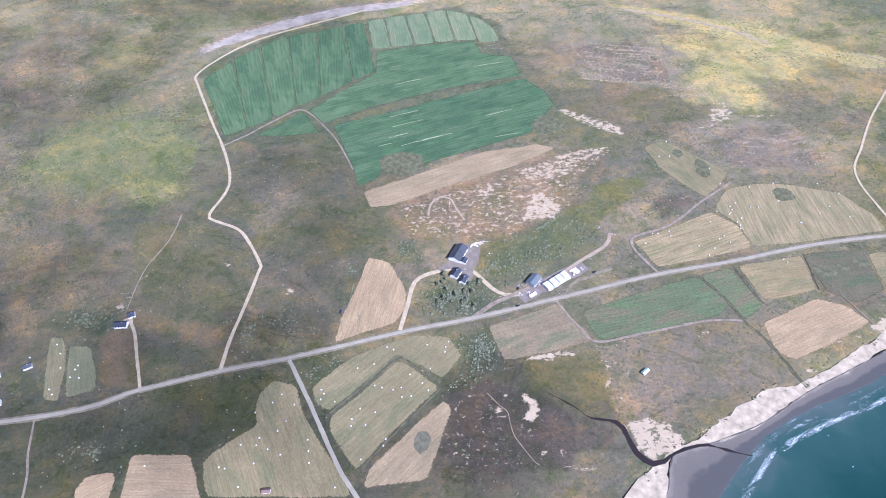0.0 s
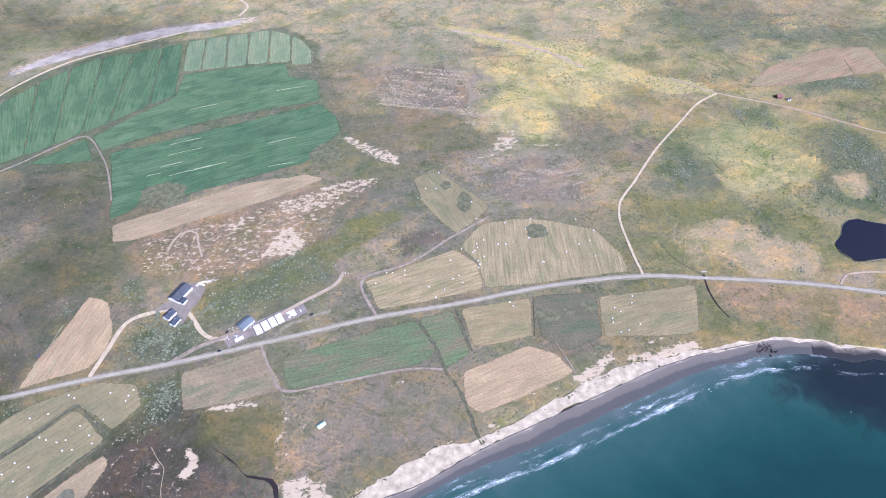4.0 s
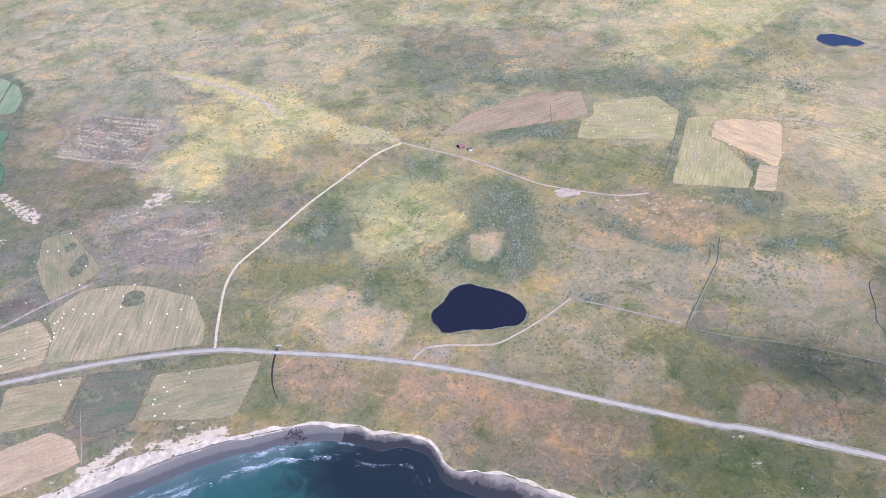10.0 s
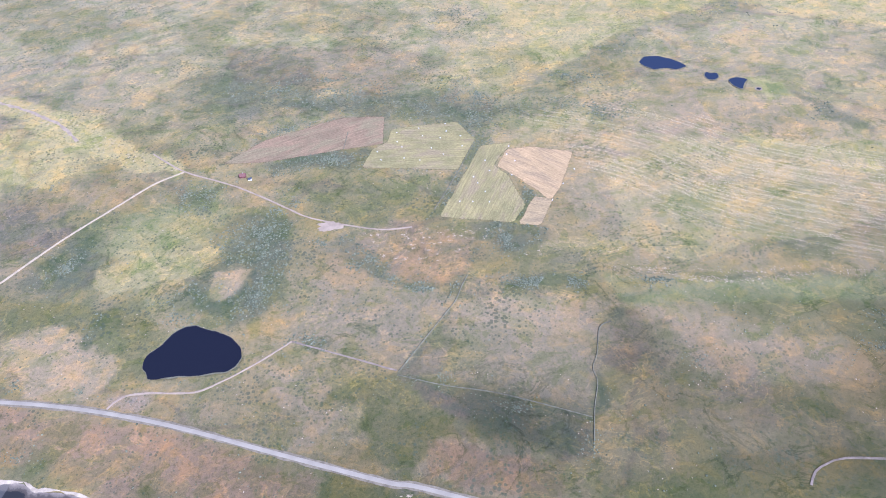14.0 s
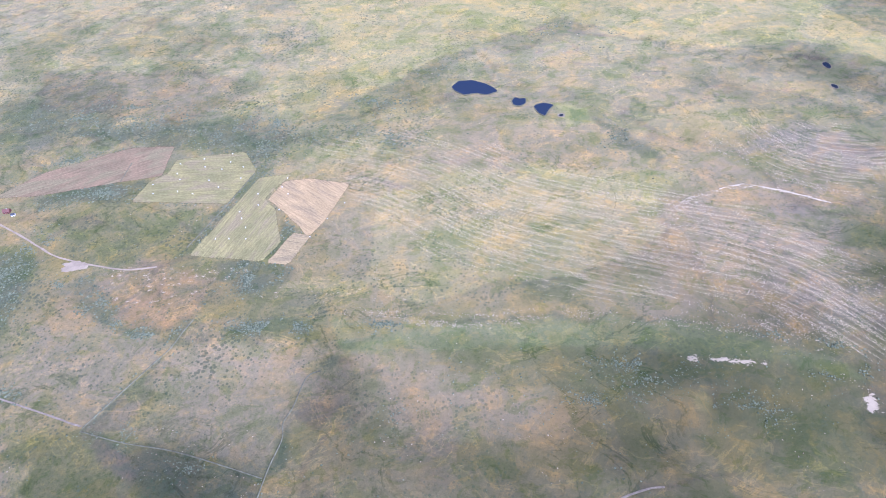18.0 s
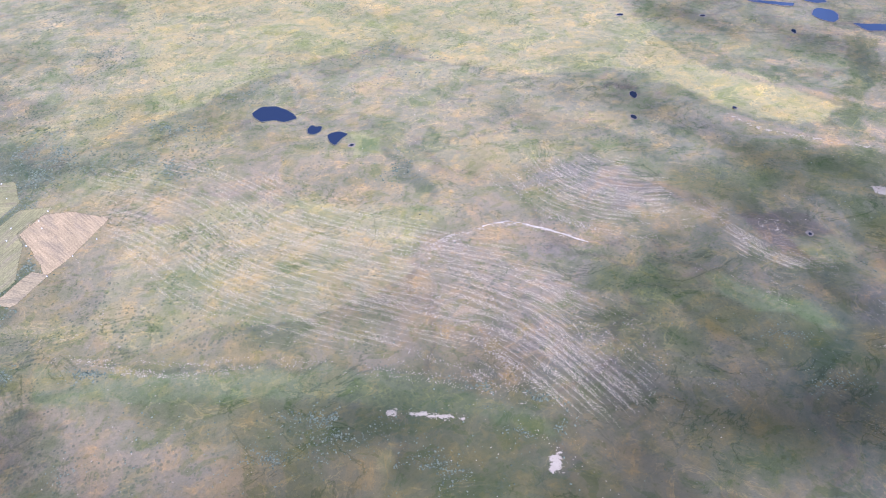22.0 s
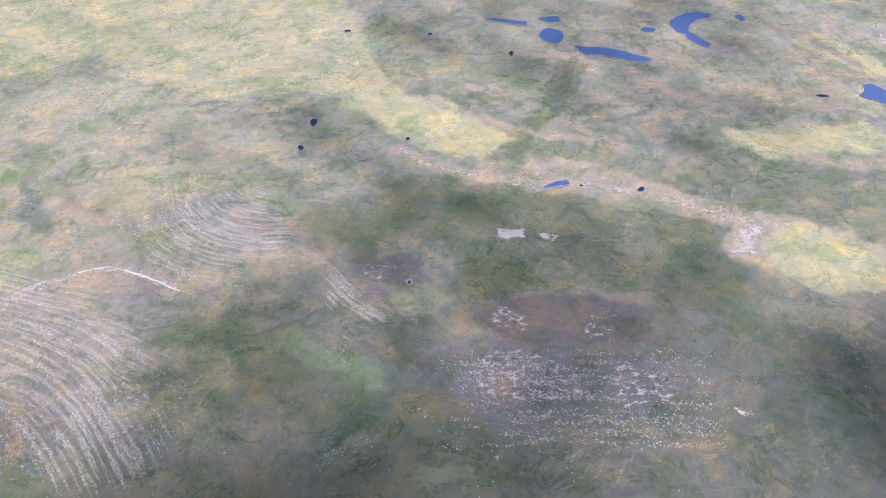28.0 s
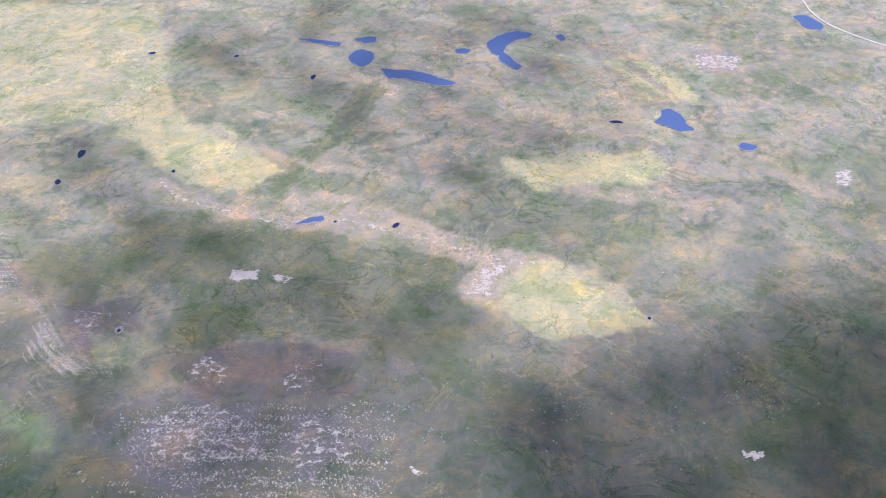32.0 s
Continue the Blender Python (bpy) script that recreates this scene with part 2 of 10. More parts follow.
FIELD_MATS = {
    "crop": field_material("crop_grass", (0.082, 0.134, 0.06), (0.058, 0.1, 0.05), 0.2, 2.0, (0.095, 0.138, 0.068), 0.3),
    "crop_edge": field_material("thin_crop", (0.165, 0.2, 0.105), (0.135, 0.17, 0.09), 0.2, 1.6, (0.19, 0.2, 0.11), 0.3),
    "green": field_material("lush_meadow", (0.104, 0.136, 0.064), (0.108, 0.122, 0.064), 0.14, 1.6, (0.145, 0.125, 0.075), 0.4),
    "hay": field_material("mown_meadow", (0.238, 0.19, 0.1), (0.19, 0.156, 0.082), 0.14, 1.3, (0.165, 0.152, 0.078), 0.3),
    "rusty": field_material("rusty_pasture", (0.27, 0.182, 0.105), (0.2, 0.148, 0.085), 0.16, 2.0, (0.23, 0.185, 0.1), 0.45),
    "lime": field_material("yellow_meadow", (0.33, 0.262, 0.108), (0.245, 0.205, 0.088), 0.16, 1.5, (0.3, 0.225, 0.12), 0.42),
    "gold": field_material("golden_stubble", (0.42, 0.292, 0.145), (0.35, 0.25, 0.125), 0.16, 1.6, (0.3, 0.22, 0.12), 0.4),
    "swath": field_material("raked_meadow", (0.29, 0.222, 0.12), (0.235, 0.187, 0.1), 0.2, 1.7, (0.2, 0.175, 0.088), 0.34),
    "stubble": field_material("stubble", (0.325, 0.24, 0.137), (0.275, 0.2, 0.115), 0.13, 1.4, (0.25, 0.19, 0.108), 0.28),
    "dry": field_material("dry_pasture", (0.25, 0.19, 0.11), (0.19, 0.145, 0.09), 0.08, 4.0, (0.15, 0.145, 0.08), 0.4),
    "pasture": field_material("pasture", (0.165, 0.155, 0.085), (0.13, 0.125, 0.07), 0.1, 2.5, None, 0.3),
    "moor": field_material("moor_pasture", (0.132, 0.114, 0.072), (0.1, 0.092, 0.056), 0.05, 4.0, (0.085, 0.1, 0.055), 0.35),
}
GROUND = ground_material()
ASPHALT = plain("asphalt", (0.3, 0.262, 0.188), 0.9, 2.0, 0.12, stretch=(0.4, 0.4, 1))
VERGE = plain("gravel_verge", (0.2, 0.168, 0.108), 0.95, 2.0, 0.3)
GRAVEL = plain("pale_gravel", (0.42, 0.335, 0.21), 0.95, 2.0, 0.2)
EARTH = plain("earth_track", (0.24, 0.19, 0.135), 0.95, 2.0, 0.3)
DITCH = plain("ditch_vegetation", (0.098, 0.094, 0.052), 0.95, 2.0, 0.4)
SAND_DRY = plain("shell_sand", (0.41, 0.335, 0.225), 0.95, 1.6, 0.3)
TURF = plain("turf", (0.14, 0.13, 0.08), 0.95, 2.0, 0.35)
WINDROW = plain("raked_hay", (0.26, 0.27, 0.16), 0.95, 3.0, 0.25)
SHRUB = plain("rank_growth", (0.118, 0.115, 0.06), 0.95, 1.5, 0.45)


def wet_sand_material(name, stops, patch_size, spread):
    """Ground of the shore that is damp above and soaked along the water, with tide lines."""
    m, nt, b = material(name, 0.55, 0.4)
    soak = nt.nodes.new("ShaderNodeAttribute")
    soak.attribute_name = "soaked"
    v = coords(nt)
    level = total(nt, (soak.outputs["Fac"], 1.0), (noise_tex(nt, v, patch_size, 5, 0.66), spread), (noise_tex(nt, v, 0.5, 4, 0.7), 0.12))
    c = ramp(nt, level, stops)
    fine = noise_tex(nt, v, 3.0, 5, 0.7)
    out(nt, b, mix(nt, 1.0, c, ramp(nt, fine, [(0.3, grey(0.82)), (0.7, grey(1.15))]), "MULTIPLY"))
    bump(nt, b, fine, 0.3, 0.04)
    return m


SAND_WET = wet_sand_material("wet_sand", [(0.3, (0.225, 0.19, 0.145)), (0.5, (0.165, 0.14, 0.11)), (0.54, (0.135, 0.116, 0.092)), (0.9, (0.12, 0.104, 0.084)), (0.94, (0.088, 0.08, 0.068)), (1.3, (0.07, 0.066, 0.058))], 0.06, 0.7)
WEEDY = wet_sand_material("weedy_shingle", [(0.5, (0.25, 0.205, 0.15)), (0.78, (0.14, 0.116, 0.088)), (0.82, (0.085, 0.07, 0.053)), (1.05, (0.06, 0.05, 0.04)), (1.08, (0.03, 0.027, 0.024)), (1.4, (0.022, 0.021, 0.02))], 0.16, 1.0)
STONE = plain("lichened_stone", (0.33, 0.31, 0.285), 0.9, 2.0, 0.3)
BARE = plain("bare_earth", (0.33, 0.255, 0.17), 0.95, 1.0, 0.2)
PALE_SAND = plain("blown_sand", (0.34, 0.305, 0.27), 0.95, 1.0, 0.2)
RIVERBED = plain("river_gravel", (0.33, 0.28, 0.215), 0.9, 0.5, 0.3)


def water_material(name, colour, rough=0.08, wave=0.6):
    m, nt, b = material(name, rough, 0.5)
    b.inputs["Base Color"].default_value = (*colour, 1)
    b.inputs["IOR"].default_value = 1.33
    v = coords(nt)
    bump(nt, b, noise_tex(nt, v, wave, 4, 0.6), 0.15, 0.1)
    return m


POND = water_material("peaty_water", (0.012, 0.013, 0.02))
# pale blue base stands in for reflected sky and haze on far water
LAKE = water_material("moor_lake_water", (0.078, 0.1, 0.148), 0.1)
BOG_POOL = water_material("bog_pool_water", (0.022, 0.026, 0.036), 0.12)
# bluish base again holds some sky reflection, for ponds midway
TARN = water_material("tarn_water", (0.025, 0.033, 0.055), 0.1)
STREAM_WATER = water_material("stream_water", (0.03, 0.023, 0.022))


def sea_material():
    m, nt, b = material("sea_water", 0.12, 0.5)
    b.inputs["IOR"].default_value = 1.33
    at = nt.nodes.new("ShaderNodeAttribute")
    at.attribute_name = "depth"
    v = coords(nt)
    wob = noise_tex(nt, v, 0.05, 4, 0.6, 0.6)
    add = node(nt, "ShaderNodeMath")
    add.operation = "MULTIPLY_ADD"
    nt.links.new(wob, add.inputs[0])
    add.inputs[1].default_value = 0.42
    nt.links.new(at.outputs["Fac"], add.inputs[2])
    surf = nt.nodes.new("ShaderNodeAttribute")
    surf.attribute_name = "surf"
    run = nt.nodes.new("ShaderNodeAttribute")
    run.attribute_name = "shore_run"
    mp = nt.nodes.new("ShaderNodeMapping")
    mp.inputs["Scale"].default_value = (0.13, 0.55, 1)
    nt.links.new(run.outputs["Vector"], mp.inputs["Vector"])
    foam = total(nt, (surf.outputs["Fac"], 0.42), (noise_tex(nt, mp.outputs["Vector"], 0.6, 7, 0.72, 1.0), 0.65), (noise_tex(nt, v, 1.4, 4, 0.8), 0.35))
    c = ramp(nt, add.outputs[0], [(0.08, (0.14, 0.145, 0.13)), (0.2, (0.072, 0.096, 0.088)), (0.38, (0.03, 0.07, 0.06)), (0.7, (0.015, 0.049, 0.042)), (1.0, (0.01, 0.035, 0.032))])
    kelp = nt.nodes.new("ShaderNodeAttribute")
    kelp.attribute_name = "kelp"
    k = node(nt, "ShaderNodeMath")
    k.operation = "MULTIPLY_ADD"
    nt.links.new(noise_tex(nt, v, 0.09, 5, 0.65, 0.5), k.inputs[0])
    k.inputs[1].default_value = 0.6
    nt.links.new(kelp.outputs["Fac"], k.inputs[2])
    c = mix(nt, ramp(nt, k.outputs[0], [(0.42, grey(0)), (0.62, grey(0.75)), (0.9, grey(0.95))]), c, (0.012, 0.016, 0.019))
    c = mix(nt, ramp(nt, foam, [(0.76, grey(0)), (0.85, grey(0.25)), (0.95, grey(1.0))]), c, (0.75, 0.77, 0.78))
    out(nt, b, c)
    bump(nt, b, noise_tex(nt, coords(nt, (1, 1.8, 1)), 0.7, 5, 0.65), 0.25, 0.2)
    return m


SEA = sea_material()


# ---- plan helpers ----
def value_noise(x, y, seed):
    """Smooth lattice noise in 0..1 for whole arrays."""
    rng = np.random.RandomState(seed)
    table = rng.rand(256, 256)
    xi, yi = np.floor(x).astype(int), np.floor(y).astype(int)
    fx, fy = x - xi, y - yi
    fx, fy = fx * fx * (3 - 2 * fx), fy * fy * (3 - 2 * fy)
    p = lambda i, j: table[(xi + i) % 256, (yi + j) % 256]
    return (p(0, 0) * (1 - fx) + p(1, 0) * fx) * (1 - fy) + (p(0, 1) * (1 - fx) + p(1, 1) * fx) * fy


def fbm(x, y, size, seed, octaves=4):
    total, amp, norm = 0.0, 1.0, 0.0
    for k in range(octaves):
        total = total + amp * value_noise(x / size * 2 ** k + 17.3 * k, y / size * 2 ** k + 9.1 * k, seed + k)
        norm += amp
        amp *= 0.55
    return total / norm


def smooth(a, b, x):
    t = np.clip((x - a) / (b - a), 0, 1)
    return t * t * (3 - 2 * t)


def spline(pts, step=4.0, closed=False):
    """A smooth line through pts, about one point every step metres."""
    p = np.array(pts, float)
    n = len(p)
    res = []
    for i in range(n if closed else n - 1):
        q = [p[(i + k) % n] if closed else p[min(max(i + k, 0), n - 1)] for k in (-1, 0, 1, 2)]
        m = max(1, int(np.linalg.norm(q[2] - q[1]) / step))
        for s in np.arange(m) / m:
            res.append(0.5 * (2 * q[1] + (q[2] - q[0]) * s + (2 * q[0] - 5 * q[1] + 4 * q[2] - q[3]) * s ** 2 + (3 * q[1] - q[0] - 3 * q[2] + q[3]) * s ** 3))
    if not closed:
        res.append(p[-1])
    return np.array(res)


def inside(poly, x, y):
    hit = np.zeros(np.shape(x), bool)
    p = np.array(poly, float)
    for (x0, y0), (x1, y1) in zip(p, np.roll(p, -1, 0)):
        cross = (y0 > y) != (y1 > y)
        if y0 != y1:
            hit ^= cross & (x < (x1 - x0) * (y - y0) / (y1 - y0) + x0)
    return hit


def distance(line, x, y):
    """Distance of points to a broken line, and the length along it."""
    best, along, run = np.full(np.shape(x), 1e9), np.zeros(np.shape(x)), 0.0
    p = np.array(line, float)
    for a, b in zip(p[:-1], p[1:]):
        d = b - a
        l2 = max(d @ d, 1e-9)
        s = np.clip(((x - a[0]) * d[0] + (y - a[1]) * d[1]) / l2, 0, 1)
        r = np.hypot(x - a[0] - s * d[0], y - a[1] - s * d[1])
        near = r < best
        best = np.where(near, r, best)
        along = np.where(near, run + s * math.sqrt(l2), along)
        run += math.sqrt(l2)
    return best, along


def mesh_from(name, verts, faces, mat, shade=False):
    me = bpy.data.meshes.new(name)
    me.from_pydata([tuple(map(float, v)) for v in verts], [], [tuple(map(int, f)) for f in faces])
    me.materials.append(mat)
    if shade:
        me.polygons.foreach_set("use_smooth", [True] * len(me.polygons))
    return me


def set_attr(me, name, values):
    at = me.attributes.new(name, "FLOAT", "POINT")
    at.data.foreach_set("value", np.ascontiguousarray(values, dtype=np.float32))


def ragged(line, amount, seed, closed=True):
    p = np.array(line, float)
    n = fbm(p[:, 0] + 31 * seed, p[:, 1], 7.0, 40 + seed, 4) - 0.5
    t = np.roll(p, -1, 0) - np.roll(p, 1, 0) if closed else np.gradient(p, axis=0)
    nrm = np.stack([-t[:, 1], t[:, 0]], 1) / (np.linalg.norm(t, axis=1)[:, None] + 1e-9)
    return p + nrm * (n * 2 * amount)[:, None]


def sheet(name, pts, z, mat, angle=0.0, thick=0.0):
    """A flat piece of land with the outline pts, its own x axis turned by angle."""
    c = np.mean(pts, 0)
    a = radians(angle)
    r = np.array([[math.cos(a), math.sin(a)], [-math.sin(a), math.cos(a)]])
    q = (np.array(pts) - c) @ r.T
    tris = mathutils.geometry.tessellate_polygon([[Vector((x, y, 0)) for x, y in q]])
    n = len(q)
    verts = [(x, y, 0) for x, y in q]
    faces = [f if (q[f[1]][0] - q[f[0]][0]) * (q[f[2]][1] - q[f[0]][1]) - (q[f[1]][1] - q[f[0]][1]) * (q[f[2]][0] - q[f[0]][0]) > 0 else f[::-1] for f in tris]
    if thick:
        verts += [(x, y, -thick) for x, y in q]
        faces += [(i, n + i, n + (i + 1) % n, (i + 1) % n) for i in range(n)]
    ob = new(name, mesh_from(name, verts, faces, mat))
    ob.matrix_world = pose(c[0], c[1], z, 0, 0, angle)
    return ob


def meadow(name, pts, z, mat, angle, cell=1.2, spread=0.0):
    """A sward on a fine grid over the outline pts; rim: metres inside the outline."""
    c = np.mean(pts, 0)
    a = radians(angle)
    r = np.array([[math.cos(a), math.sin(a)], [-math.sin(a), math.cos(a)]])
    q = (np.array(pts) - c) @ r.T
    lo, hi = q.min(0) - 2.4, q.max(0) + 2.4
    xs, ys = np.arange(lo[0], hi[0] + cell, cell), np.arange(lo[1], hi[1] + cell, cell)
    gx, gy = np.meshgrid(xs, ys)
    d = distance(np.concatenate([q, q[:1]]), gx, gy)[0] * np.where(inside(q, gx, gy), 1, -1) + spread
    i = np.arange(gx.size).reshape(gx.shape)
    quads = np.stack([i[:-1, :-1], i[:-1, 1:], i[1:, 1:], i[1:, :-1]], -1).reshape(-1, 4)
    quads = quads[d.ravel()[quads].max(1) > -1.6]
    used, back = np.unique(quads, return_inverse=True)
    co = np.stack([gx.ravel()[used], gy.ravel()[used], 0 * used], 1)
    me = mesh_from(name, co, back.reshape(-1, 4), mat)
    set_attr(me, "rim", np.clip(d.ravel()[used], -2, 3))
    ob = new(name, me)
    ob.matrix_world = pose(c[0], c[1], z, 0, 0, angle)
    return ob


def strip(name, pts, width, z, mat, seed=0, rough=0.15, crown=0.0, step=3.0, smoothed=True):
    """A band of that width along a line."""
    p = spline(pts, step) if smoothed else np.array(pts, float)
    t = np.gradient(p, axis=0)
    nrm = np.stack([-t[:, 1], t[:, 0]], 1) / (np.linalg.norm(t, axis=1)[:, None] + 1e-9)
    if isinstance(width, tuple):
        width = np.interp(np.linspace(0, 1, len(p)), np.linspace(0, 1, len(width)), width)
    w1 = width / 2 + rough * (fbm(p[:, 0], p[:, 1] + 7 * seed, 5.0, 60 + seed, 2) - 0.5) * 2
    w2 = width / 2 + rough * (fbm(p[:, 0] + 50, p[:, 1] + 7 * seed, 5.0, 60 + seed, 2) - 0.5) * 2
    verts, faces = [], []
    for i in range(len(p)):
        l, r = p[i] + nrm[i] * w1[i], p[i] - nrm[i] * w2[i]
        verts += [(l[0], l[1], z - 0.25), (l[0], l[1], z), (p[i][0], p[i][1], z + crown), (r[0], r[1], z), (r[0], r[1], z - 0.25)]
        if i:
            k = 5 * i
            faces += [(k + j - 5, k + j - 4, k + j + 1, k + j)[::-1] for j in range(4)]
    return new(name, mesh_from(name, verts, faces, mat))


COVER_AREAS = []
FIELDS, PONDS, COVERS, PATCHES, THICKETS = [], [], [], [], []


def field(kind, pts, angle):
    FIELDS.append((kind, pts, angle))


def pond(pts):
    p = []
    for a, b in zip(pts, pts[1:] + pts[:1]):
        m = max(1, int(math.dist(a, b) / 1.0))
        p += [(a[0] + (b[0] - a[0]) * s / m, a[1] + (b[1] - a[1]) * s / m) for s in range(m)]
    p = np.array(p)
    for k in range(2 if len(PONDS) < 4 else 5):
        p = 0.25 * np.roll(p, 1, 0) + 0.5 * p + 0.25 * np.roll(p, -1, 0)
    PONDS.append(p)


def cover(kind, *numbers):
    COVERS.append((kind, numbers))


def cover_area(kind, pts, weight):
    COVER_AREAS.append((kind, pts, weight))


FLECKS, STREAKS, SCRUBS = [], [], []


def scrub_area(pts, density):
    SCRUBS.append((pts, density))


def flecks(kind, pts, weight):
    FLECKS.append((pts, weight))


def streaks(name, guide, pts, weight):
    STREAKS.append((guide, pts, weight))


def cover_band(kind, line, width, weight):
    """A strip of one growth along a line, narrower towards its ends."""
    p = spline(line, 5.0)
    t = np.gradient(p, axis=0)
    nrm = np.stack([-t[:, 1], t[:, 0]], 1) / (np.linalg.norm(t, axis=1)[:, None] + 1e-9)
    w = (width / 2 * (0.35 + 0.65 * np.sin(np.linspace(0.15, math.pi - 0.15, len(p)))))[:, None]
    pts = [tuple(q) for q in np.concatenate([p + nrm * w, (p - nrm * w)[::-1]])]
    FLECKS.append((pts, weight)) if kind == "sand" else COVER_AREAS.append((kind, pts, weight))


CLEAR_AREAS = []


def clear_area(kind, pts, weight):
    CLEAR_AREAS.append((kind, pts, weight))


STONE_FIELDS = []


def stone_field(pts, weight):
    STONE_FIELDS.append((pts, weight))


def patch(*numbers):
    PATCHES.append(numbers)


def thicket(*numbers):
    THICKETS.append(numbers)


# ---- plan ----
MAIN_ROAD = [(-1600, 15.3), (-420, 135.3), (-207.6, 150.6), (-151.5, 165.3), (-115.6, 174.5), (-80.9, 181.5), (-28.5, 194.6), (10.3, 202.7), (61.5, 215.8), (107.8, 227.8), (150.2, 235.6), (198.5, 246), (248.2, 251.1), (279.8, 248.6), (315.1, 245.2), (347.6, 239.9), (383.8, 231.5), (432.3, 217.2), (478.5, 203.8), (514.8, 194.8), (714.8, 132.8), (1214.8, -35.2), (2214.8, -505.2)]
NORTH_TRACK = [(-115.8, 175.1), (-114.7, 193.4), (-111.8, 213.2), (-108.7, 238.7), (-109.3, 245), (-121.3, 265.3), (-129.6, 273.6), (-143.6, 280.4), (-147.3, 285.9), (-141.6, 305.5), (-142.7, 321.7), (-153.3, 350.2), (-168.2, 380.9), (-190.1, 428.6), (-194.4, 440.6), (-186.4, 458.6), (-166.8, 483), (-142.2, 501.2), (-70.4, 536.7)]
FAR_TRACK = [(-134.2, 641.1), (-92.7, 625.4), (-60.3, 608.7), (-37.1, 584.8), (-31.1, 573.9), (-35.1, 558)]
FIELD_TRACK = [(-153.9, 352.6), (-139, 364.3), (-122.2, 380.2), (-105.7, 390.8), (-87.2, 369.7), (-75.5, 350.2), (-63.7, 323.3)]
FARM_DRIVE = [(-29.1, 195.7), (-26.1, 210), (-22, 227.9), (-11.4, 234), (-0.6, 236), (8.6, 234), (18.6, 221.6), (25.7, 216.8), (33.1, 216.9)]
FARM_SPUR = [(8.4, 202.8), (17.9, 210.4), (27.7, 215.7), (38.8, 221.1)]
SHORE_ROAD = [(-82.9, 179.9), (-76.1, 167.6), (-65.6, 148), (-52.8, 123.5), (-43.9, 110.6), (-29.1, 84.1)]
HOUSE_LANE = [(-152.2, 165.9), (-158.4, 181.4), (-165.3, 198.7), (-170.4, 207.1)]
HILL_ROAD = [(248.3, 252.3), (245.5, 272), (243.8, 293.5), (246.9, 309.4), (257.9, 325.9), (277.8, 356.7), (299, 383.6), (317.2, 405.9), (333.8, 417.6)]
EAST_TRACK = [(306.5, 439.1), (333.9, 418.3), (369, 402), (389.9, 389.8), (409.7, 376.9), (422.4, 368.9), (445, 361), (467.5, 355.9), (484.6, 357)]
POND_TRACK = [(347.5, 241.9), (352.8, 248.2), (364, 249.9), (386.2, 249.7), (399.6, 256.2), (412.3, 264.8), (427.7, 277.4)]
PALE_BANK = [(427.7, 277.4), (446.3, 270.8), (480.6, 258.4)]
SOUTH_TRACK = [(648.3, 198.2), (652.4, 203.8), (658.5, 207.1), (666.9, 209.2), (691, 208.6), (702.1, 214.2), (720.8, 221.1), (729.8, 222.1)]
WORK_TRACK = [(-15.4, 278.2), (-13.8, 288.6), (-8.4, 294.3), (-2.2, 292.5), (1.2, 284.1), (6.0, 273.5)]
BARN_TRACK = [(56.6, 229.7), (67.5, 238.5), (84.1, 250.4), (87.7, 259.3)]
NE_ROAD = [(1510.9, 744.1), (1506, 716), (1503.8, 689.5), (1511.6, 664), (1538.2, 632.3), (1560.3, 610.6)]
FIELD_EDGE_TRACK = [(51.8, 211.5), (60.1, 195.4), (68.1, 185.6), (91.7, 189.7), (124.6, 196.2), (142.3, 195.7)]
WEST_TRACK = [(-197, 151.7), (-192.9, 134.9), (-188.9, 124.4), (-186.3, 113.9)]
DITCH_TRACK = [(107.8, 228.9), (98.7, 252.8), (123, 264.5), (146.9, 283.7), (168.4, 299.5)]
COAST_PATH = [(193.5, 218.8), (202.3, 198), (204.8, 191.5)]
VEG_LINE = [(53.5, 95.1), (61.5, 108.1), (93.3, 128.8), (100.3, 132.8), (116.1, 141.5), (137.6, 155.1), (159.6, 160.7), (206.8, 185.7), (218.5, 191.4), (229.1, 196.8), (247.9, 199.5), (266.6, 204.3), (290.3, 207.8), (300.7, 209.6), (308.5, 209.1), (323.5, 207.6), (331.2, 204.2), (344.3, 202.8), (356, 199.7), (360.5, 195), (365.1, 187.5), (373.4, 185.1), (374.9, 185.6), (388.1, 183.4), (398.1, 179), (407.8, 175.1), (467.8, 150.1), (627.8, 25.1), (1007.8, -304.9), (1907.8, -1224.9)]
WET_LINE = [(74, 96.9), (83.3, 107.6), (90.3, 125.5), (101.1, 129.3), (114.7, 133.1), (134.6, 140.8), (159.5, 155), (181.7, 165.4), (232.2, 188.9), (248.5, 195.8), (267, 201.5), (291.8, 206.9), (300.7, 208.6), (308.7, 208), (322.1, 206.5), (331.4, 202.2), (344.5, 200.7), (354.7, 197.8), (359.3, 192), (363.8, 185.4), (373.4, 183.4), (375, 183.3), (386.6, 181.1), (395.1, 176.9), (464.8, 144.1), (624.8, 19.1), (1004.8, -310.9), (1904.8, -1230.9)]
WATER_LINE = [(94, 96.5), (123.9, 126.8), (139.2, 137.9), (155.8, 146.1), (178.2, 154.1), (210.8, 168.9), (263.6, 192.3), (283.6, 196.9), (290, 199.5), (301.4, 200.3), (312.9, 200.5), (323.2, 199), (335.1, 195.6), (344.9, 196.6), (353.6, 193.7), (358.4, 188.4), (361.9, 181.2), (373.6, 174.7), (462.8, 134.1), (622.8, 9.1), (1002.8, -320.9), (1902.8, -1240.9)]
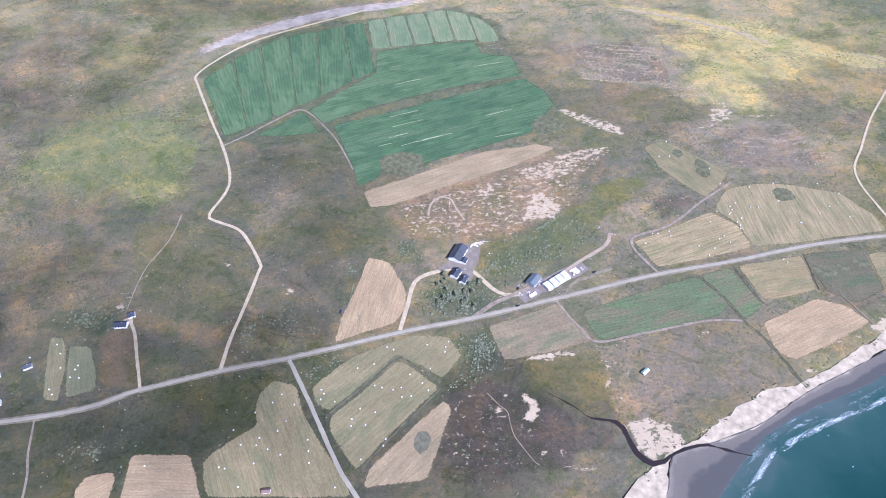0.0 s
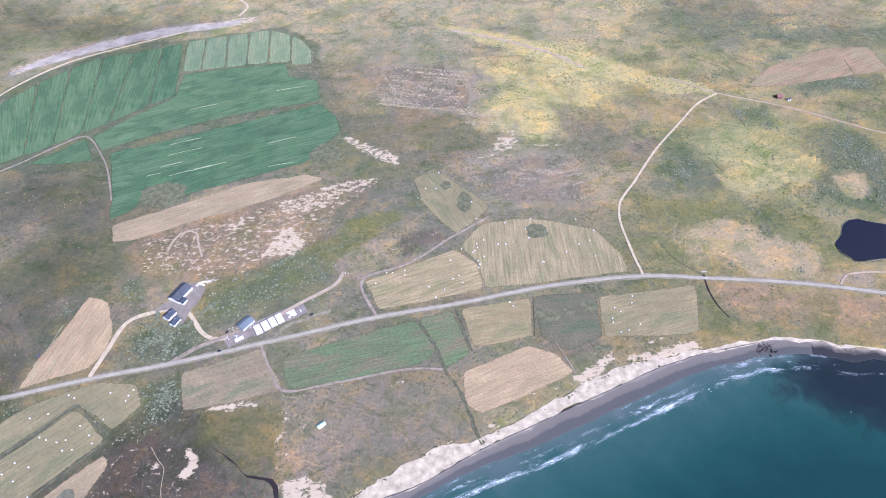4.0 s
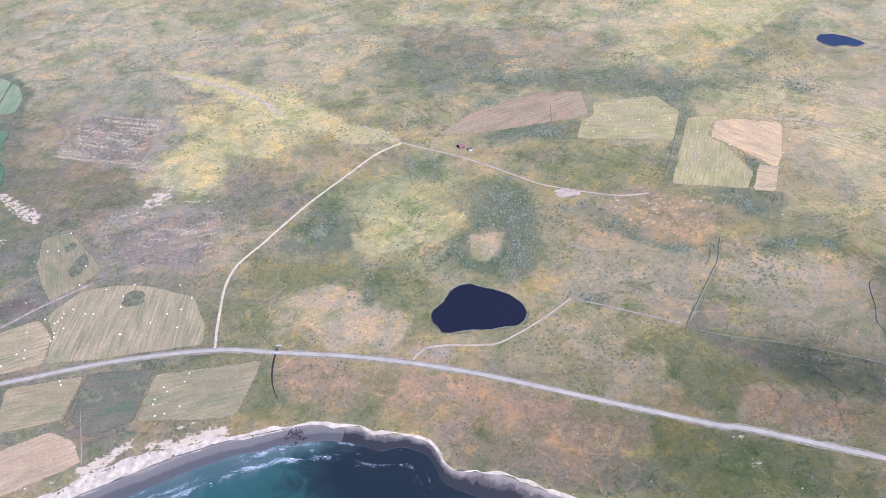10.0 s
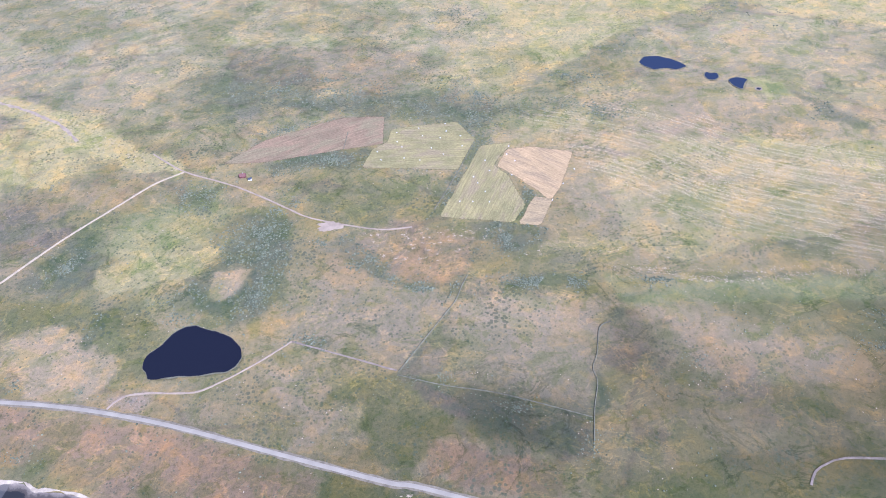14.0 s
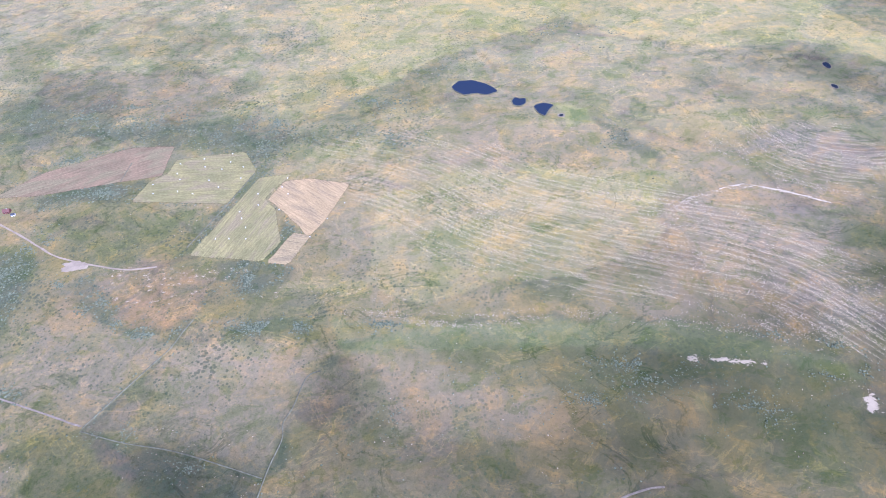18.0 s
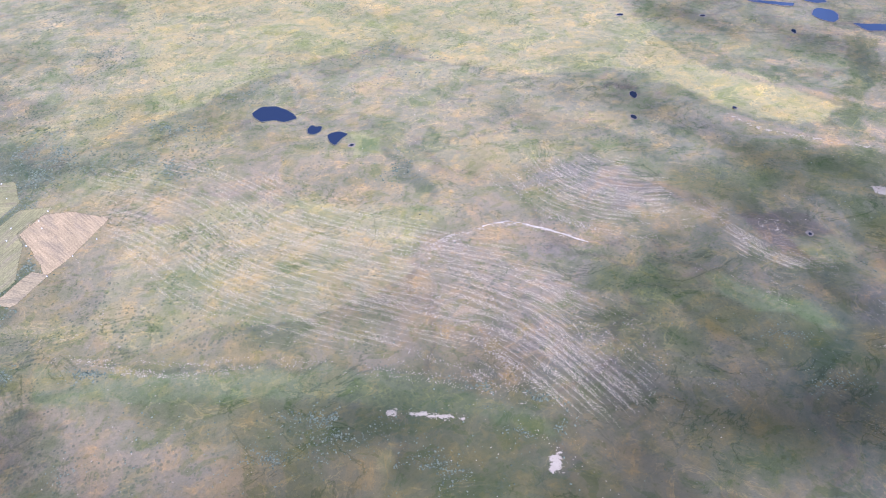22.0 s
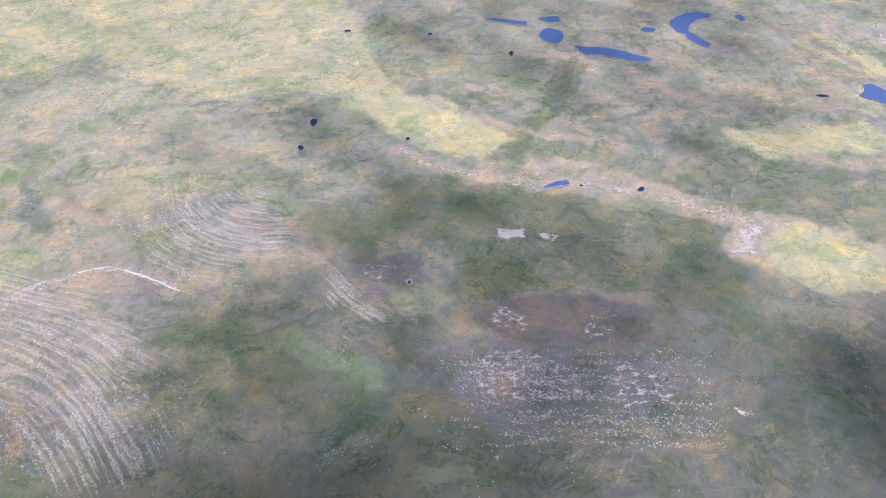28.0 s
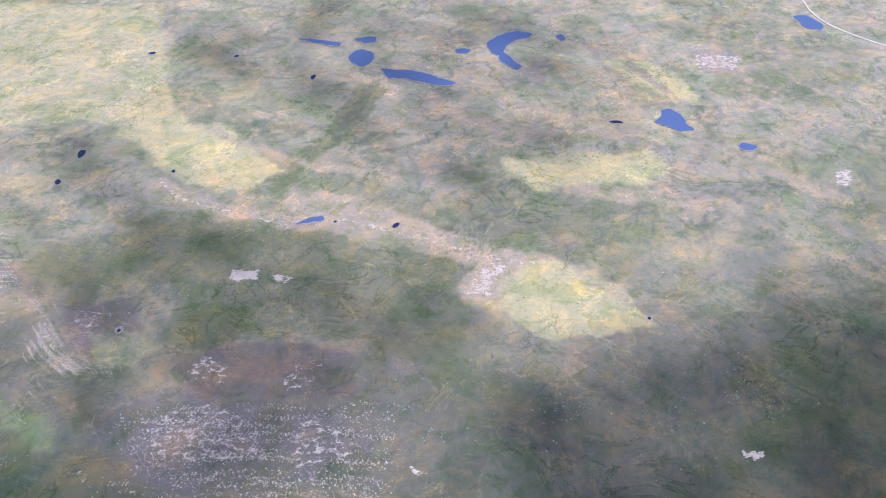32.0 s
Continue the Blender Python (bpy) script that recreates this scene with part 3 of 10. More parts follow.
STREAM = [(40.8, 157.5), (51.9, 150.4), (58.6, 144.3), (69.4, 142.3), (72.9, 135.4), (75.3, 127.2), (81, 122.2), (86.2, 123.2), (89.1, 125.8), (98.5, 129.4), (106.5, 130.3), (113.8, 127.7), (123.5, 124.9)]
BROOK = [(267.1, 262.9), (274.5, 255.2), (279.8, 250.9), (279.5, 241.8), (281.3, 230.2), (284.9, 222.8), (291.4, 215.4), (297, 209.2)]
BROOK_NORTH = [(263.1, 274.6), (267.2, 262.9), (274.7, 255.2), (280.9, 249.7)]
field("crop", [(-186.6, 434), (-171, 459.1), (-142.4, 371), (-154.4, 364.4)], -65)
field("crop", [(-168.9, 462), (-153.6, 479), (-126, 382.4), (-140.6, 372.2)], -72)
field("crop", [(-151.3, 481.2), (-133.4, 495.7), (-111.4, 395.1), (-124.2, 383.8)], -74)
field("crop", [(-130.7, 497), (-109.9, 501.2), (-96, 405.7), (-109.6, 396.5)], -78)
field("crop", [(-107.1, 501.9), (-88, 508.8), (-74, 425.9), (-93.8, 407.6)], -82)
field("crop", [(-85.8, 509.6), (-72.8, 514.5), (-57.3, 437.9), (-71.6, 427.9)], -80)
field("crop_edge", [(-67.1, 516.8), (-55.3, 520), (-47.4, 473.4), (-59.4, 471.3)], -80)
field("crop_edge", [(-52.7, 520.6), (-38, 523.6), (-29.3, 475.6), (-44.8, 473.7)], -81)
field("crop_edge", [(-35.2, 524.2), (-21.1, 527.2), (-12.5, 477.9), (-26.5, 475.9)], -80)
field("crop_edge", [(-18.4, 527.8), (-3.8, 530.9), (3.4, 480.3), (-9.9, 478.3)], -80)
field("crop_edge", [(-0.9, 530.3), (15.1, 521.6), (21.4, 480.1), (6.2, 480.4)], -82)
field("crop_edge", [(18.4, 518.6), (26.6, 512.2), (36, 495.4), (39.3, 477.1), (24.9, 475.5)], -81)
field("crop", [(-99.5, 389.7), (-77.7, 414), (-54.8, 435.3), (-56.7, 466.5), (-22.4, 472.7), (18.2, 477.7), (24, 458.4), (47.6, 450.9), (51.9, 426), (-7.1, 411), (-55.5, 392.6), (-87.8, 374.9)], 20)
field("crop", [(-80.6, 370.6), (-39.1, 385.4), (1, 400.4), (53.4, 419.8), (66.2, 405), (71.3, 387), (51.2, 355.5), (7.2, 337.9), (-21.5, 326.7), (-29.8, 338.7), (-44.2, 330.8), (-47.7, 315.8), (-58.4, 306.7), (-64.2, 329)], 21)
field("crop", [(-132.8, 362.7), (-117.3, 374.7), (-105.3, 387.3), (-91.6, 364.1), (-115.2, 361.7)], 42)
field("stubble", [(-55.6, 301.3), (-29.1, 313.3), (18.1, 336.2), (55.5, 343), (67.9, 338.2), (35.2, 319.3), (-0.8, 304.9), (-38.5, 287.8), (-50.4, 286.9)], 21)
field("stubble", [(-48.6, 246.8), (-36.4, 242), (-27.1, 223.4), (-26.1, 211.9), (-31.6, 200.4), (-48.5, 194.6), (-61.6, 189.2), (-59.5, 205.7), (-52.6, 228.3)], 77)
field("hay", [(-70, 163.8), (-53.8, 179.5), (-33.7, 189.2), (-23.8, 192.4), (-4.3, 190.9), (2, 179.6), (-8, 166.9), (-18.2, 174.4), (-30, 180.9), (-59.8, 151.2), (-67.3, 156.1)], 45)
field("hay", [(-59, 148.8), (-46.6, 159.9), (-29.6, 178.3), (-20.7, 172.1), (-9.8, 162.3), (-29.3, 140.8), (-45.7, 122.7), (-56.3, 137.2), (-59.4, 144.2)], 45)
field("hay", [(-95.5, 155.3), (-93.8, 162.9), (-88.3, 168.2), (-77.6, 165.6), (-71.9, 150.3), (-62.6, 136), (-50.4, 118.7), (-46.1, 111.2), (-107.6, 112.3), (-113.1, 127.6), (-109.2, 132.9), (-98.8, 140.9), (-92.1, 145)], -65)
field("stubble", [(-7.3, 155.4), (-3.8, 151.6), (-7.8, 138.9), (-15.1, 118), (-42, 114.8), (-40, 122.9), (-28.2, 135.2), (-16.9, 146.8)], 45)
field("stubble", [(-145.7, 132.1), (-119.7, 131.4), (-113.1, 120), (-109.4, 110.2), (-144.2, 111)], -2)
field("stubble", [(-165.4, 116.4), (-162.8, 122.5), (-151.5, 125.2), (-148.8, 120.9), (-149.1, 111.1), (-163.6, 111.5)], 32)
field("hay", [(-208.8, 197.7), (-201.7, 197.4), (-194.1, 182.5), (-189.6, 159.7), (-197.4, 161.2), (-203.7, 179.6)], -72)
field("pasture", [(-196.7, 192.1), (-185.6, 191.7), (-176.3, 175.5), (-173.5, 165.9), (-186.7, 161.5), (-192.8, 179.2)], -69)
field("dry", [(15.5, 196.6), (32.8, 203.4), (51.9, 210.1), (67.5, 186.2), (43.8, 180), (21.7, 176)], 21)
field("green", [(64.2, 204.6), (97.4, 216.4), (128.1, 225.3), (139.3, 206.5), (131.7, 199.3), (97.2, 191.1), (70.2, 186.2), (65.3, 195.2)], 11)
field("green", [(129.6, 226.3), (146.9, 231), (155.7, 204.3), (143.7, 196.3), (139.9, 207.2)], 15)
field("hay", [(151.2, 232), (187.7, 238.5), (186.4, 214.8), (170.3, 209.7), (156.8, 208.7)], 9)
field("moor", [(189.6, 239.2), (221.4, 241.2), (220.3, 212.7), (202.5, 204.6), (190.6, 213.6)], 4)
field("stubble", [(151.6, 193.9), (184, 208.6), (196.7, 203.1), (204.3, 193.1), (178.5, 179.7), (159, 171.9), (152, 177.4)], 24)
field("hay", [(222.6, 238), (273.8, 244.1), (267.7, 213.7), (248.8, 212.5), (221.6, 212.3)], 15)
field("swath", [(99.6, 252.4), (122.9, 262.4), (149.1, 274.1), (160.9, 262.3), (163.8, 244.8), (136.4, 238.3), (109.4, 232.6)], 20)
field("swath", [(151.2, 276.2), (164.3, 293.8), (181.4, 297.4), (197.6, 296.2), (228.3, 287.3), (239.3, 268.7), (241.5, 255), (194.7, 248.1), (164.8, 245.6), (161.3, 263.1)], 91)
field("hay", [(123.5, 335.4), (129.1, 339.6), (138.2, 342), (154.5, 325.7), (170.3, 308.3), (159.5, 295), (149.7, 285.9), (141.4, 295.8), (129.3, 313.8)], -63)
field("rusty", [(357.1, 424.6), (380.2, 448.9), (431.5, 473), (461.9, 472), (461.4, 455.6), (463.1, 439.1), (433.3, 434.4), (385.9, 424.5)], 27)
field("lime", [(467.6, 456.6), (511.8, 461.9), (524, 440.7), (512, 408.3), (450.5, 414.6), (455.3, 432.8), (465.7, 442.4)], -1)
field("lime", [(527.5, 433.5), (548, 434.7), (534.6, 411.8), (543.4, 400.5), (551.2, 372.5), (543.2, 357.7), (500.3, 364.6)], -112)
field("gold", [(543.9, 428.2), (561.2, 429.6), (586.3, 422.3), (573.3, 386.5), (566, 375.4), (559.1, 385.7), (546.9, 400.3), (536.7, 410.4)], -42)
field("gold", [(556.9, 380), (568, 377), (558.3, 354.2), (546, 356.5)], -15)
pond([(356.2, 268.6), (357.1, 272.3), (362.5, 277.7), (366.0, 285.8), (371.2, 289.2), (376.6, 289.7), (383.0, 286.6), (390.2, 284.3), (396.7, 280.9), (402.5, 274.5), (404.4, 268.4), (403.0, 263.4), (398.2, 260.3), (392.6, 260.2), (386.8, 259.0), (378.4, 259.0), (369.9, 258.3), (362.0, 257.5), (359.8, 261.1), (356.8, 263.8)])
pond([(650.9, 529.6), (656.1, 537.6), (666.4, 537.5), (674.9, 532.0), (680.8, 526.2), (683.8, 520.7), (675.5, 517.0), (668.9, 519.8), (659.3, 518.4), (654.2, 523.3)])
pond([(692.8, 506.8), (695.5, 511.6), (697.9, 509.2), (702.7, 509.5), (702.2, 503.2), (698.3, 500.0), (694.0, 501.1)])
pond([(707.3, 498.5), (710.4, 501.1), (715.1, 502.1), (721.3, 498.8), (717.2, 493.6), (714.0, 486.4), (710.2, 489.4)])
pond([(1053.3, 674.8), (1063.6, 675.0), (1070.2, 671.8), (1080.0, 669.3), (1090.7, 665.8), (1087.1, 660.6), (1078.8, 662.0), (1070.8, 667.1), (1061.4, 670.5)])
pond([(1100.5, 670.6), (1110.4, 674.6), (1118.9, 673.1), (1118.1, 664.8), (1109.3, 664.5)])
pond([(1096.2, 643.2), (1099.9, 651.6), (1107.2, 654.7), (1115.8, 649.7), (1117.3, 640.0), (1113.1, 632.6), (1106.7, 628.0), (1099.7, 634.4)])
pond([(1120.8, 625.4), (1131.3, 622.2), (1144.5, 621.3), (1157.3, 615.5), (1169.6, 606.6), (1178.9, 600.4), (1172.9, 596.9), (1156.0, 601.2), (1139.3, 609.5), (1126.4, 611.2)])
pond([(1181.5, 648.7), (1188.2, 650.9), (1195.4, 648.7), (1191.0, 643.6), (1183.6, 643.2)])
pond([(1208.7, 656.8), (1214.7, 665.6), (1224.5, 672.5), (1237.2, 676.5), (1250.2, 670.8), (1244.6, 664.5), (1234.7, 662.4), (1225.1, 653.8), (1219.5, 642.6), (1224.2, 637.8), (1228.6, 628.9), (1232.8, 620.1), (1227.5, 615.5), (1220.8, 623.5), (1214.9, 631.5), (1216.9, 638.3), (1211.4, 641.3)])
pond([(1267.4, 665.8), (1274.0, 669.2), (1276.5, 661.4), (1271.0, 656.2)])
pond([(1313.7, 542.6), (1322.0, 547.5), (1324.1, 555.8), (1330.6, 557.5), (1335.4, 552.2), (1337.6, 544.3), (1336.7, 537.5), (1340.5, 531.2), (1329.8, 530.0), (1322.4, 536.5)])
pond([(1281.4, 544.9), (1289.1, 545.7), (1293.1, 542.7), (1285.9, 541.8)])
pond([(1362.6, 510.9), (1369.4, 515.5), (1377.4, 509.8), (1372.1, 505.2), (1364.9, 506.9)])
pond([(1483.3, 686.9), (1495.8, 689.2), (1500.2, 679.6), (1504.1, 670.2), (1496.7, 660.8), (1485.5, 665.5)])
pond([(919.4, 533.8), (921.1, 537.3), (924.3, 536.5), (924.0, 530.4), (922.0, 527.0)])
pond([(984.6, 511.4), (987.0, 512.4), (988.1, 507.7), (985.5, 508.5)])
pond([(1066.5, 454.7), (1072.1, 458.2), (1077.5, 460.8), (1084.3, 462.3), (1085.4, 458.2), (1079.0, 456.2), (1072.2, 455.3)])
pond([(1124.9, 449.0), (1127.9, 452.7), (1131.7, 453.4), (1130.0, 449.1), (1126.5, 447.4)])
pond([(1090.2, 456.9), (1092.9, 457.7), (1094.3, 455.6), (1091.9, 454.3)])
pond([(936.3, 658.5), (940.1, 661.7), (944.1, 659.7), (940.2, 656.5)])
pond([(1003.9, 650.4), (1007.6, 652.7), (1011.0, 650.8), (1007.8, 647.5)])
pond([(1067.5, 615.3), (1069.9, 619.9), (1072.6, 618.1), (1069.8, 611.1)])
pond([(912.9, 504.1), (914.6, 507.9), (918.3, 504.9), (916.7, 500.6)])
pond([(1257.7, 372.1), (1260.3, 373.4), (1261.7, 371.4), (1259.2, 369.3)])
pond([(981.9, 382.9), (983.6, 385.7), (985.8, 384.8), (984.5, 381.3)])
pond([(722.3, 485.7), (725.5, 488.1), (727.3, 485.3), (724.5, 483.5)])
cover("lime", -231.5, 349.5, 65.8, -3.5, -18.5, 53.4, 0.7)
cover("yellow", -191.9, 313.2, 14.6, -0.7, -3.4, 11.2, 0.7)
cover("peat", -314.6, 448.4, 36.4, -2.4, -18.0, 43.6, 0.7)
cover("lichen", -105.1, 298.5, 21.0, -1.0, -4.4, 27.1, 0.6)
cover("tan", -240.3, 252.5, 19.9, -0.8, -7.8, 18.3, 0.5)
cover("scrub", -195.5, 210.6, 18.2, -0.7, -5.7, 15.5, 0.8)
cover("scrub", -192.8, 287.5, 24.5, -1.1, -4.9, 15.4, 0.5)
cover("tan", -205.1, 228.2, 15.7, -0.6, -6.3, 16.7, 0.5)
cover("dry", 19.4, 292.6, 58.6, 27.9, -5.7, 30.3, 0.8)
cover("green", 50.1, 262.4, 42.3, 24.2, -3.2, 15.0, 0.7)
cover("heath", 147.4, 372.4, 34.0, -2.0, 6.6, 27.0, 0.6)
cover("yellow", 215.8, 417.5, 43.7, -2.8, 12.6, 39.1, 0.8)
cover("lichen", 198.9, 332.3, 38.6, -2.1, 10.2, 30.0, 0.7)
cover("lichen", 126, 431.2, 24.8, -1.7, 4.6, 23.9, 0.8)
cover("tan", 249.3, 341.4, 17.6, -1.0, 7.5, 18.1, 0.5)
cover("green", -108.6, 155, 34.4, -1.0, -4.0, 18.5, 0.7)
cover("heather", 16.2, 140.1, 22.5, -0.6, 1.9, 29.2, 0.9)
cover("marsh", 51.9, 162.1, 23.5, -0.7, 2.0, 14.0, 0.9)
cover("dry", 103.7, 169.8, 39.3, -1.3, 4.9, 19.4, 0.5)
cover("scrub", 10.7, 182.4, 11.0, -0.3, 0.8, 17.2, 0.9)
cover("scrub", -2.5, 214.8, 17.7, -0.7, 0.3, 15.6, 0.8)
cover("green", -68.9, 175.3, 16.5, -0.6, -1.7, 13.2, 0.6)
cover("yellow", 230, 465.4, 50.2, -3.5, 0.4, 24.3, 0.7)
cover("lime", 341.6, 342.6, 43.6, -2.2, 9.8, 45.4, 0.6)
cover("scrub", 390.3, 334.9, 26.2, -1.3, 9.8, 32.4, 0.8)
cover("tan", 305.8, 273.9, 23.9, -0.9, 2.6, 14.8, 0.8)
cover("rust", 317.9, 232, 43.5, -1.3, 2.7, 12.3, 0.5)
cover("rust", 379.7, 213.6, 43.6, -1.2, 4.7, 13.0, 0.7)
cover("scrub", 289.5, 337.2, 16.9, -0.8, 2.7, 21.6, 0.8)
cover("scrub", 353.2, 497.4, 63.5, -4.9, 6.6, 35.5, 0.5)
cover("yellow", 345.2, 353.7, 30.5, -1.8, 0.7, 21.6, 0.6)
cover("tan", 385.4, 317.3, 9.5, -0.4, 1.2, 10.2, 0.9)
cover("scrub", 471.7, 322.1, 33.2, -23.0, 4.1, 7.7, 0.8)
cover("rust", 491.4, 335.3, 34.6, -1.9, 4.5, 14.8, 0.7)
cover("pink", 462.7, 300.3, 35.6, -1.8, 5.9, 21.9, 0.6)
cover("brown", 525.6, 284.9, 22.5, -1.1, 9.9, 24.8, 0.6)
cover("scrub", 526.1, 234.6, 15.2, -0.6, 7.3, 16.4, 0.5)
cover("green", 480.7, 184.6, 22.7, -0.6, 5.0, 12.9, 0.7)
cover("scrub", 368.9, 530.1, 39.8, -3.7, 3.3, 57.9, 0.5)
cover("pink", 441.2, 335.7, 34.9, -1.8, -1.1, 23.6, 0.5)
cover("tan", 667.8, 460.9, 73.2, -5.8, 13.6, 43.8, 0.5)
cover("lichen", 638.7, 367.6, 63.2, -3.9, 9.9, 31.7, 0.4)
cover("yellow", 541.6, 258.4, 28.8, -1.1, 2.8, 16.8, 0.5)
cover("brown", 535.9, 239.9, 22.7, -0.7, 1.5, 9.1, 0.7)
cover("tan", 521.6, 209.8, 25.8, -0.7, 1.4, 10.6, 0.8)
cover("green", 598, 200.2, 44.5, -1.2, 5.2, 15.1, 0.7)
cover("lichen", 485.2, 195.9, 11.5, -0.3, 0.3, 6.1, 0.6)
cover("scrub", 495, 485.9, 79.8, -6.6, 1.0, 23.1, 0.6)
cover("scrub", 429.1, 429.3, 48.3, 8.0, -1.3, 8.9, 0.8)
cover("dry", 789.6, 359.1, 101.6, -5.9, 14.4, 62.1, 0.4)
cover("lime", 709.3, 299.1, 67.5, -6.0, 0.8, 7.4, 0.6)
cover("scrub", 733.1, 279.1, 40.0, -1.7, 1.3, 9.2, 0.6)
cover("scrub", 534.6, 340.2, 12.2, -0.6, -4.8, 16.6, 0.7)
cover("green", 788.1, 251.6, 29.9, -1.1, 4.8, 16.2, 0.7)
cover("tan", 644.4, 268, 37.5, -1.5, -1.6, 21.1, 0.5)
cover("brown", 599.6, 278.6, 10.5, -0.4, -2.8, 15.7, 0.6)
cover("brown", 634.1, 246.7, 19.0, -0.6, -1.7, 16.1, 0.5)
cover("tan", 539.7, 278, 31.7, -1.3, -8.4, 25.8, 0.4)
cover("lichen", 876.1, 436.5, 37.6, -13.5, 4.1, 16.1, 0.7)
cover("stone", 827.8, 365.1, 38.0, -16.4, 5.1, 20.0, 0.6)
cover("stone", 845.9, 310.3, 31.9, -20.8, 8.8, 17.5, 0.6)
cover("yellow", 588, 479.2, 56.1, -4.0, -39.3, 109.4, 0.4)
cover("green", 893.9, 353.3, 25.7, -1.5, 4.8, 24.2, 0.7)
cover("green", 900, 264.8, 27.8, -1.3, 4.1, 15.8, 0.7)
cover("stone", 1042.9, 323, 45.6, -2.7, 3.1, 19.6, 0.6)
cover("peat", 1064.9, 352, 43.0, -2.6, 2.5, 12.7, 0.8)
cover("lime", 982.5, 379.4, 14.9, -0.9, 0.2, 12.1, 0.6)
cover("tan", 1180.1, 405.7, 12.9, -0.7, 5.1, 12.8, 0.9)
cover("yellow", 1209.6, 390.7, 28.4, -1.7, 10.3, 22.0, 0.4)
cover("green", 960.6, 428, 39.3, -2.4, -0.3, 19.4, 0.7)
cover("green", 895, 335.1, 40.4, -2.4, -4.5, 27.3, 0.7)
cover("yellow", 1255.1, 493.7, 48.3, -3.3, 3.4, 14.4, 0.7)
cover("stone", 1046.8, 323.2, 28.4, -2.1, -2.5, 17.8, 0.6)
cover("stone", 1090.9, 314.3, 22.9, -1.7, -0.8, 17.3, 0.6)
cover("yellow", 1220.9, 387, 33.6, -2.4, 3.8, 18.0, 0.4)
cover("pink", 1232.2, 346.4, 33.9, -2.5, 5.3, 20.5, 0.5)
cover("green", 1327.8, 320.1, 32.8, -2.4, 14.0, 28.6, 0.7)
cover("lime", 1394, 478.5, 26.0, -1.8, 8.0, 17.0, 0.7)
cover("tan", 1389.3, 617.2, 20.4, -1.3, 7.0, 18.6, 0.8)
cover("lime", 1338.5, 588.1, 25.9, -1.7, 7.5, 23.5, 0.6)
cover("peat", 977.5, 385.7, 17.4, -1.2, -4.5, 17.1, 0.6)
patch("bare", 436.7, 360.5, 7.3, 4.0, 0)
DITCH_LONG = [(-88.8, 373.7), (-55.4, 391.2), (-7.1, 409.6), (52.4, 422.9)]
DITCH_NORTH = [(-153.8, 357.6), (-140.9, 368.2), (-124.6, 380.4), (-109.3, 393.1), (-94, 404.1), (-72.4, 424.9), (-54.9, 436.9)]
DITCH_TOP = [(-59.5, 468.5), (-42.6, 470.7), (-11.2, 475.4), (22.7, 477.4)]
DITCH_HAY = [(-59.5, 150), (-47, 161.7), (-29.8, 179.7), (-21, 173.7), (-9.1, 164.6)]
DITCH_SOUTH = [(-43.7, 122.6), (-29, 139.4), (-8.7, 161)]
DITCH_GREEN = [(128.4, 225.6), (139.3, 207.2), (143.1, 195.7), (150.2, 183.5), (156.6, 164.2), (159.8, 157.2)]
DITCH_EAST = [(148.5, 231.7), (156.4, 206)]
DITCH_MOOR = [(188.8, 239.2), (187.3, 213.7)]
DITCH_CENTRE = [(70, 190.3), (97.3, 199.3), (127, 210.3)]
DYKE_WEST = [(515.5, 317.9), (512.4, 310.8), (508.6, 300), (502, 289.8), (481.3, 257.6)]
DYKE_EAST = [(585.2, 283.5), (579, 280.1), (575.2, 264.8), (572, 256.7), (572.8, 248.8), (569.3, 235.4), (566.6, 219.5)]
DYKE_SOUTH = [(481.4, 256), (502.6, 249.7), (529, 244.2), (567.7, 231.2)]
FIELD_DYKE = [(523.2, 437.9), (511.6, 405.9), (497.2, 371.4)]
WOOD_DYKE = [(436.3, 435.1), (437.3, 454.8)]
LONG_SCAR = [(148.4, 520.4), (185.9, 503.3), (221.6, 482.1), (246.5, 458.1)]
STONE_LINE = [(600.9, 381.1), (605.4, 363.4), (609, 339.2)]
SAND_PATH = [(12.8, 158.4), (17.8, 152.4), (21.4, 148.5), (22.4, 142), (23.7, 136.5), (27.4, 130.3), (31.1, 124.7), (33.3, 123)]
SCARP = [(588.8, 318.2), (603.7, 316.3), (620.2, 314.3), (630.6, 309.3), (646.6, 307.4), (665.6, 305.3), (684.8, 308.9)]
RIVER = [(-199.8, 476.5), (-174.1, 496.1), (-139.7, 515.2), (-93.9, 534.3), (-50.4, 543.2), (-30.9, 550)]
LOW_RIDGE = [(606.9, 316), (649.5, 308.1), (696.4, 308.8), (746.9, 303.1), (793.6, 293.3), (818.4, 283.5)]
BALES_A = [(-35.2, 185.6), (-31.9, 184), (-15.4, 186.4), (-6.2, 184.7), (-4.8, 187.8), (-6.6, 181.9), (-41, 175.9), (-48.8, 173.8), (-13.7, 172.5), (-65, 162.5), (-63.5, 160.3), (-64.7, 157.4), (-58, 156), (-23.5, 169.6), (-17.5, 164.7), (-14.6, 160.7), (-27.4, 162.6), (-31.1, 161.5), (-36.5, 162.8), (-40, 164), (-26.9, 157.5), (-22.6, 157.9), (-45.9, 152), (-38.8, 150), (-49.3, 146.9), (-49.3, 143.4), (-42.8, 143.7), (-33.3, 136.6), (-34.2, 133.5), (-43.7, 127.4)]
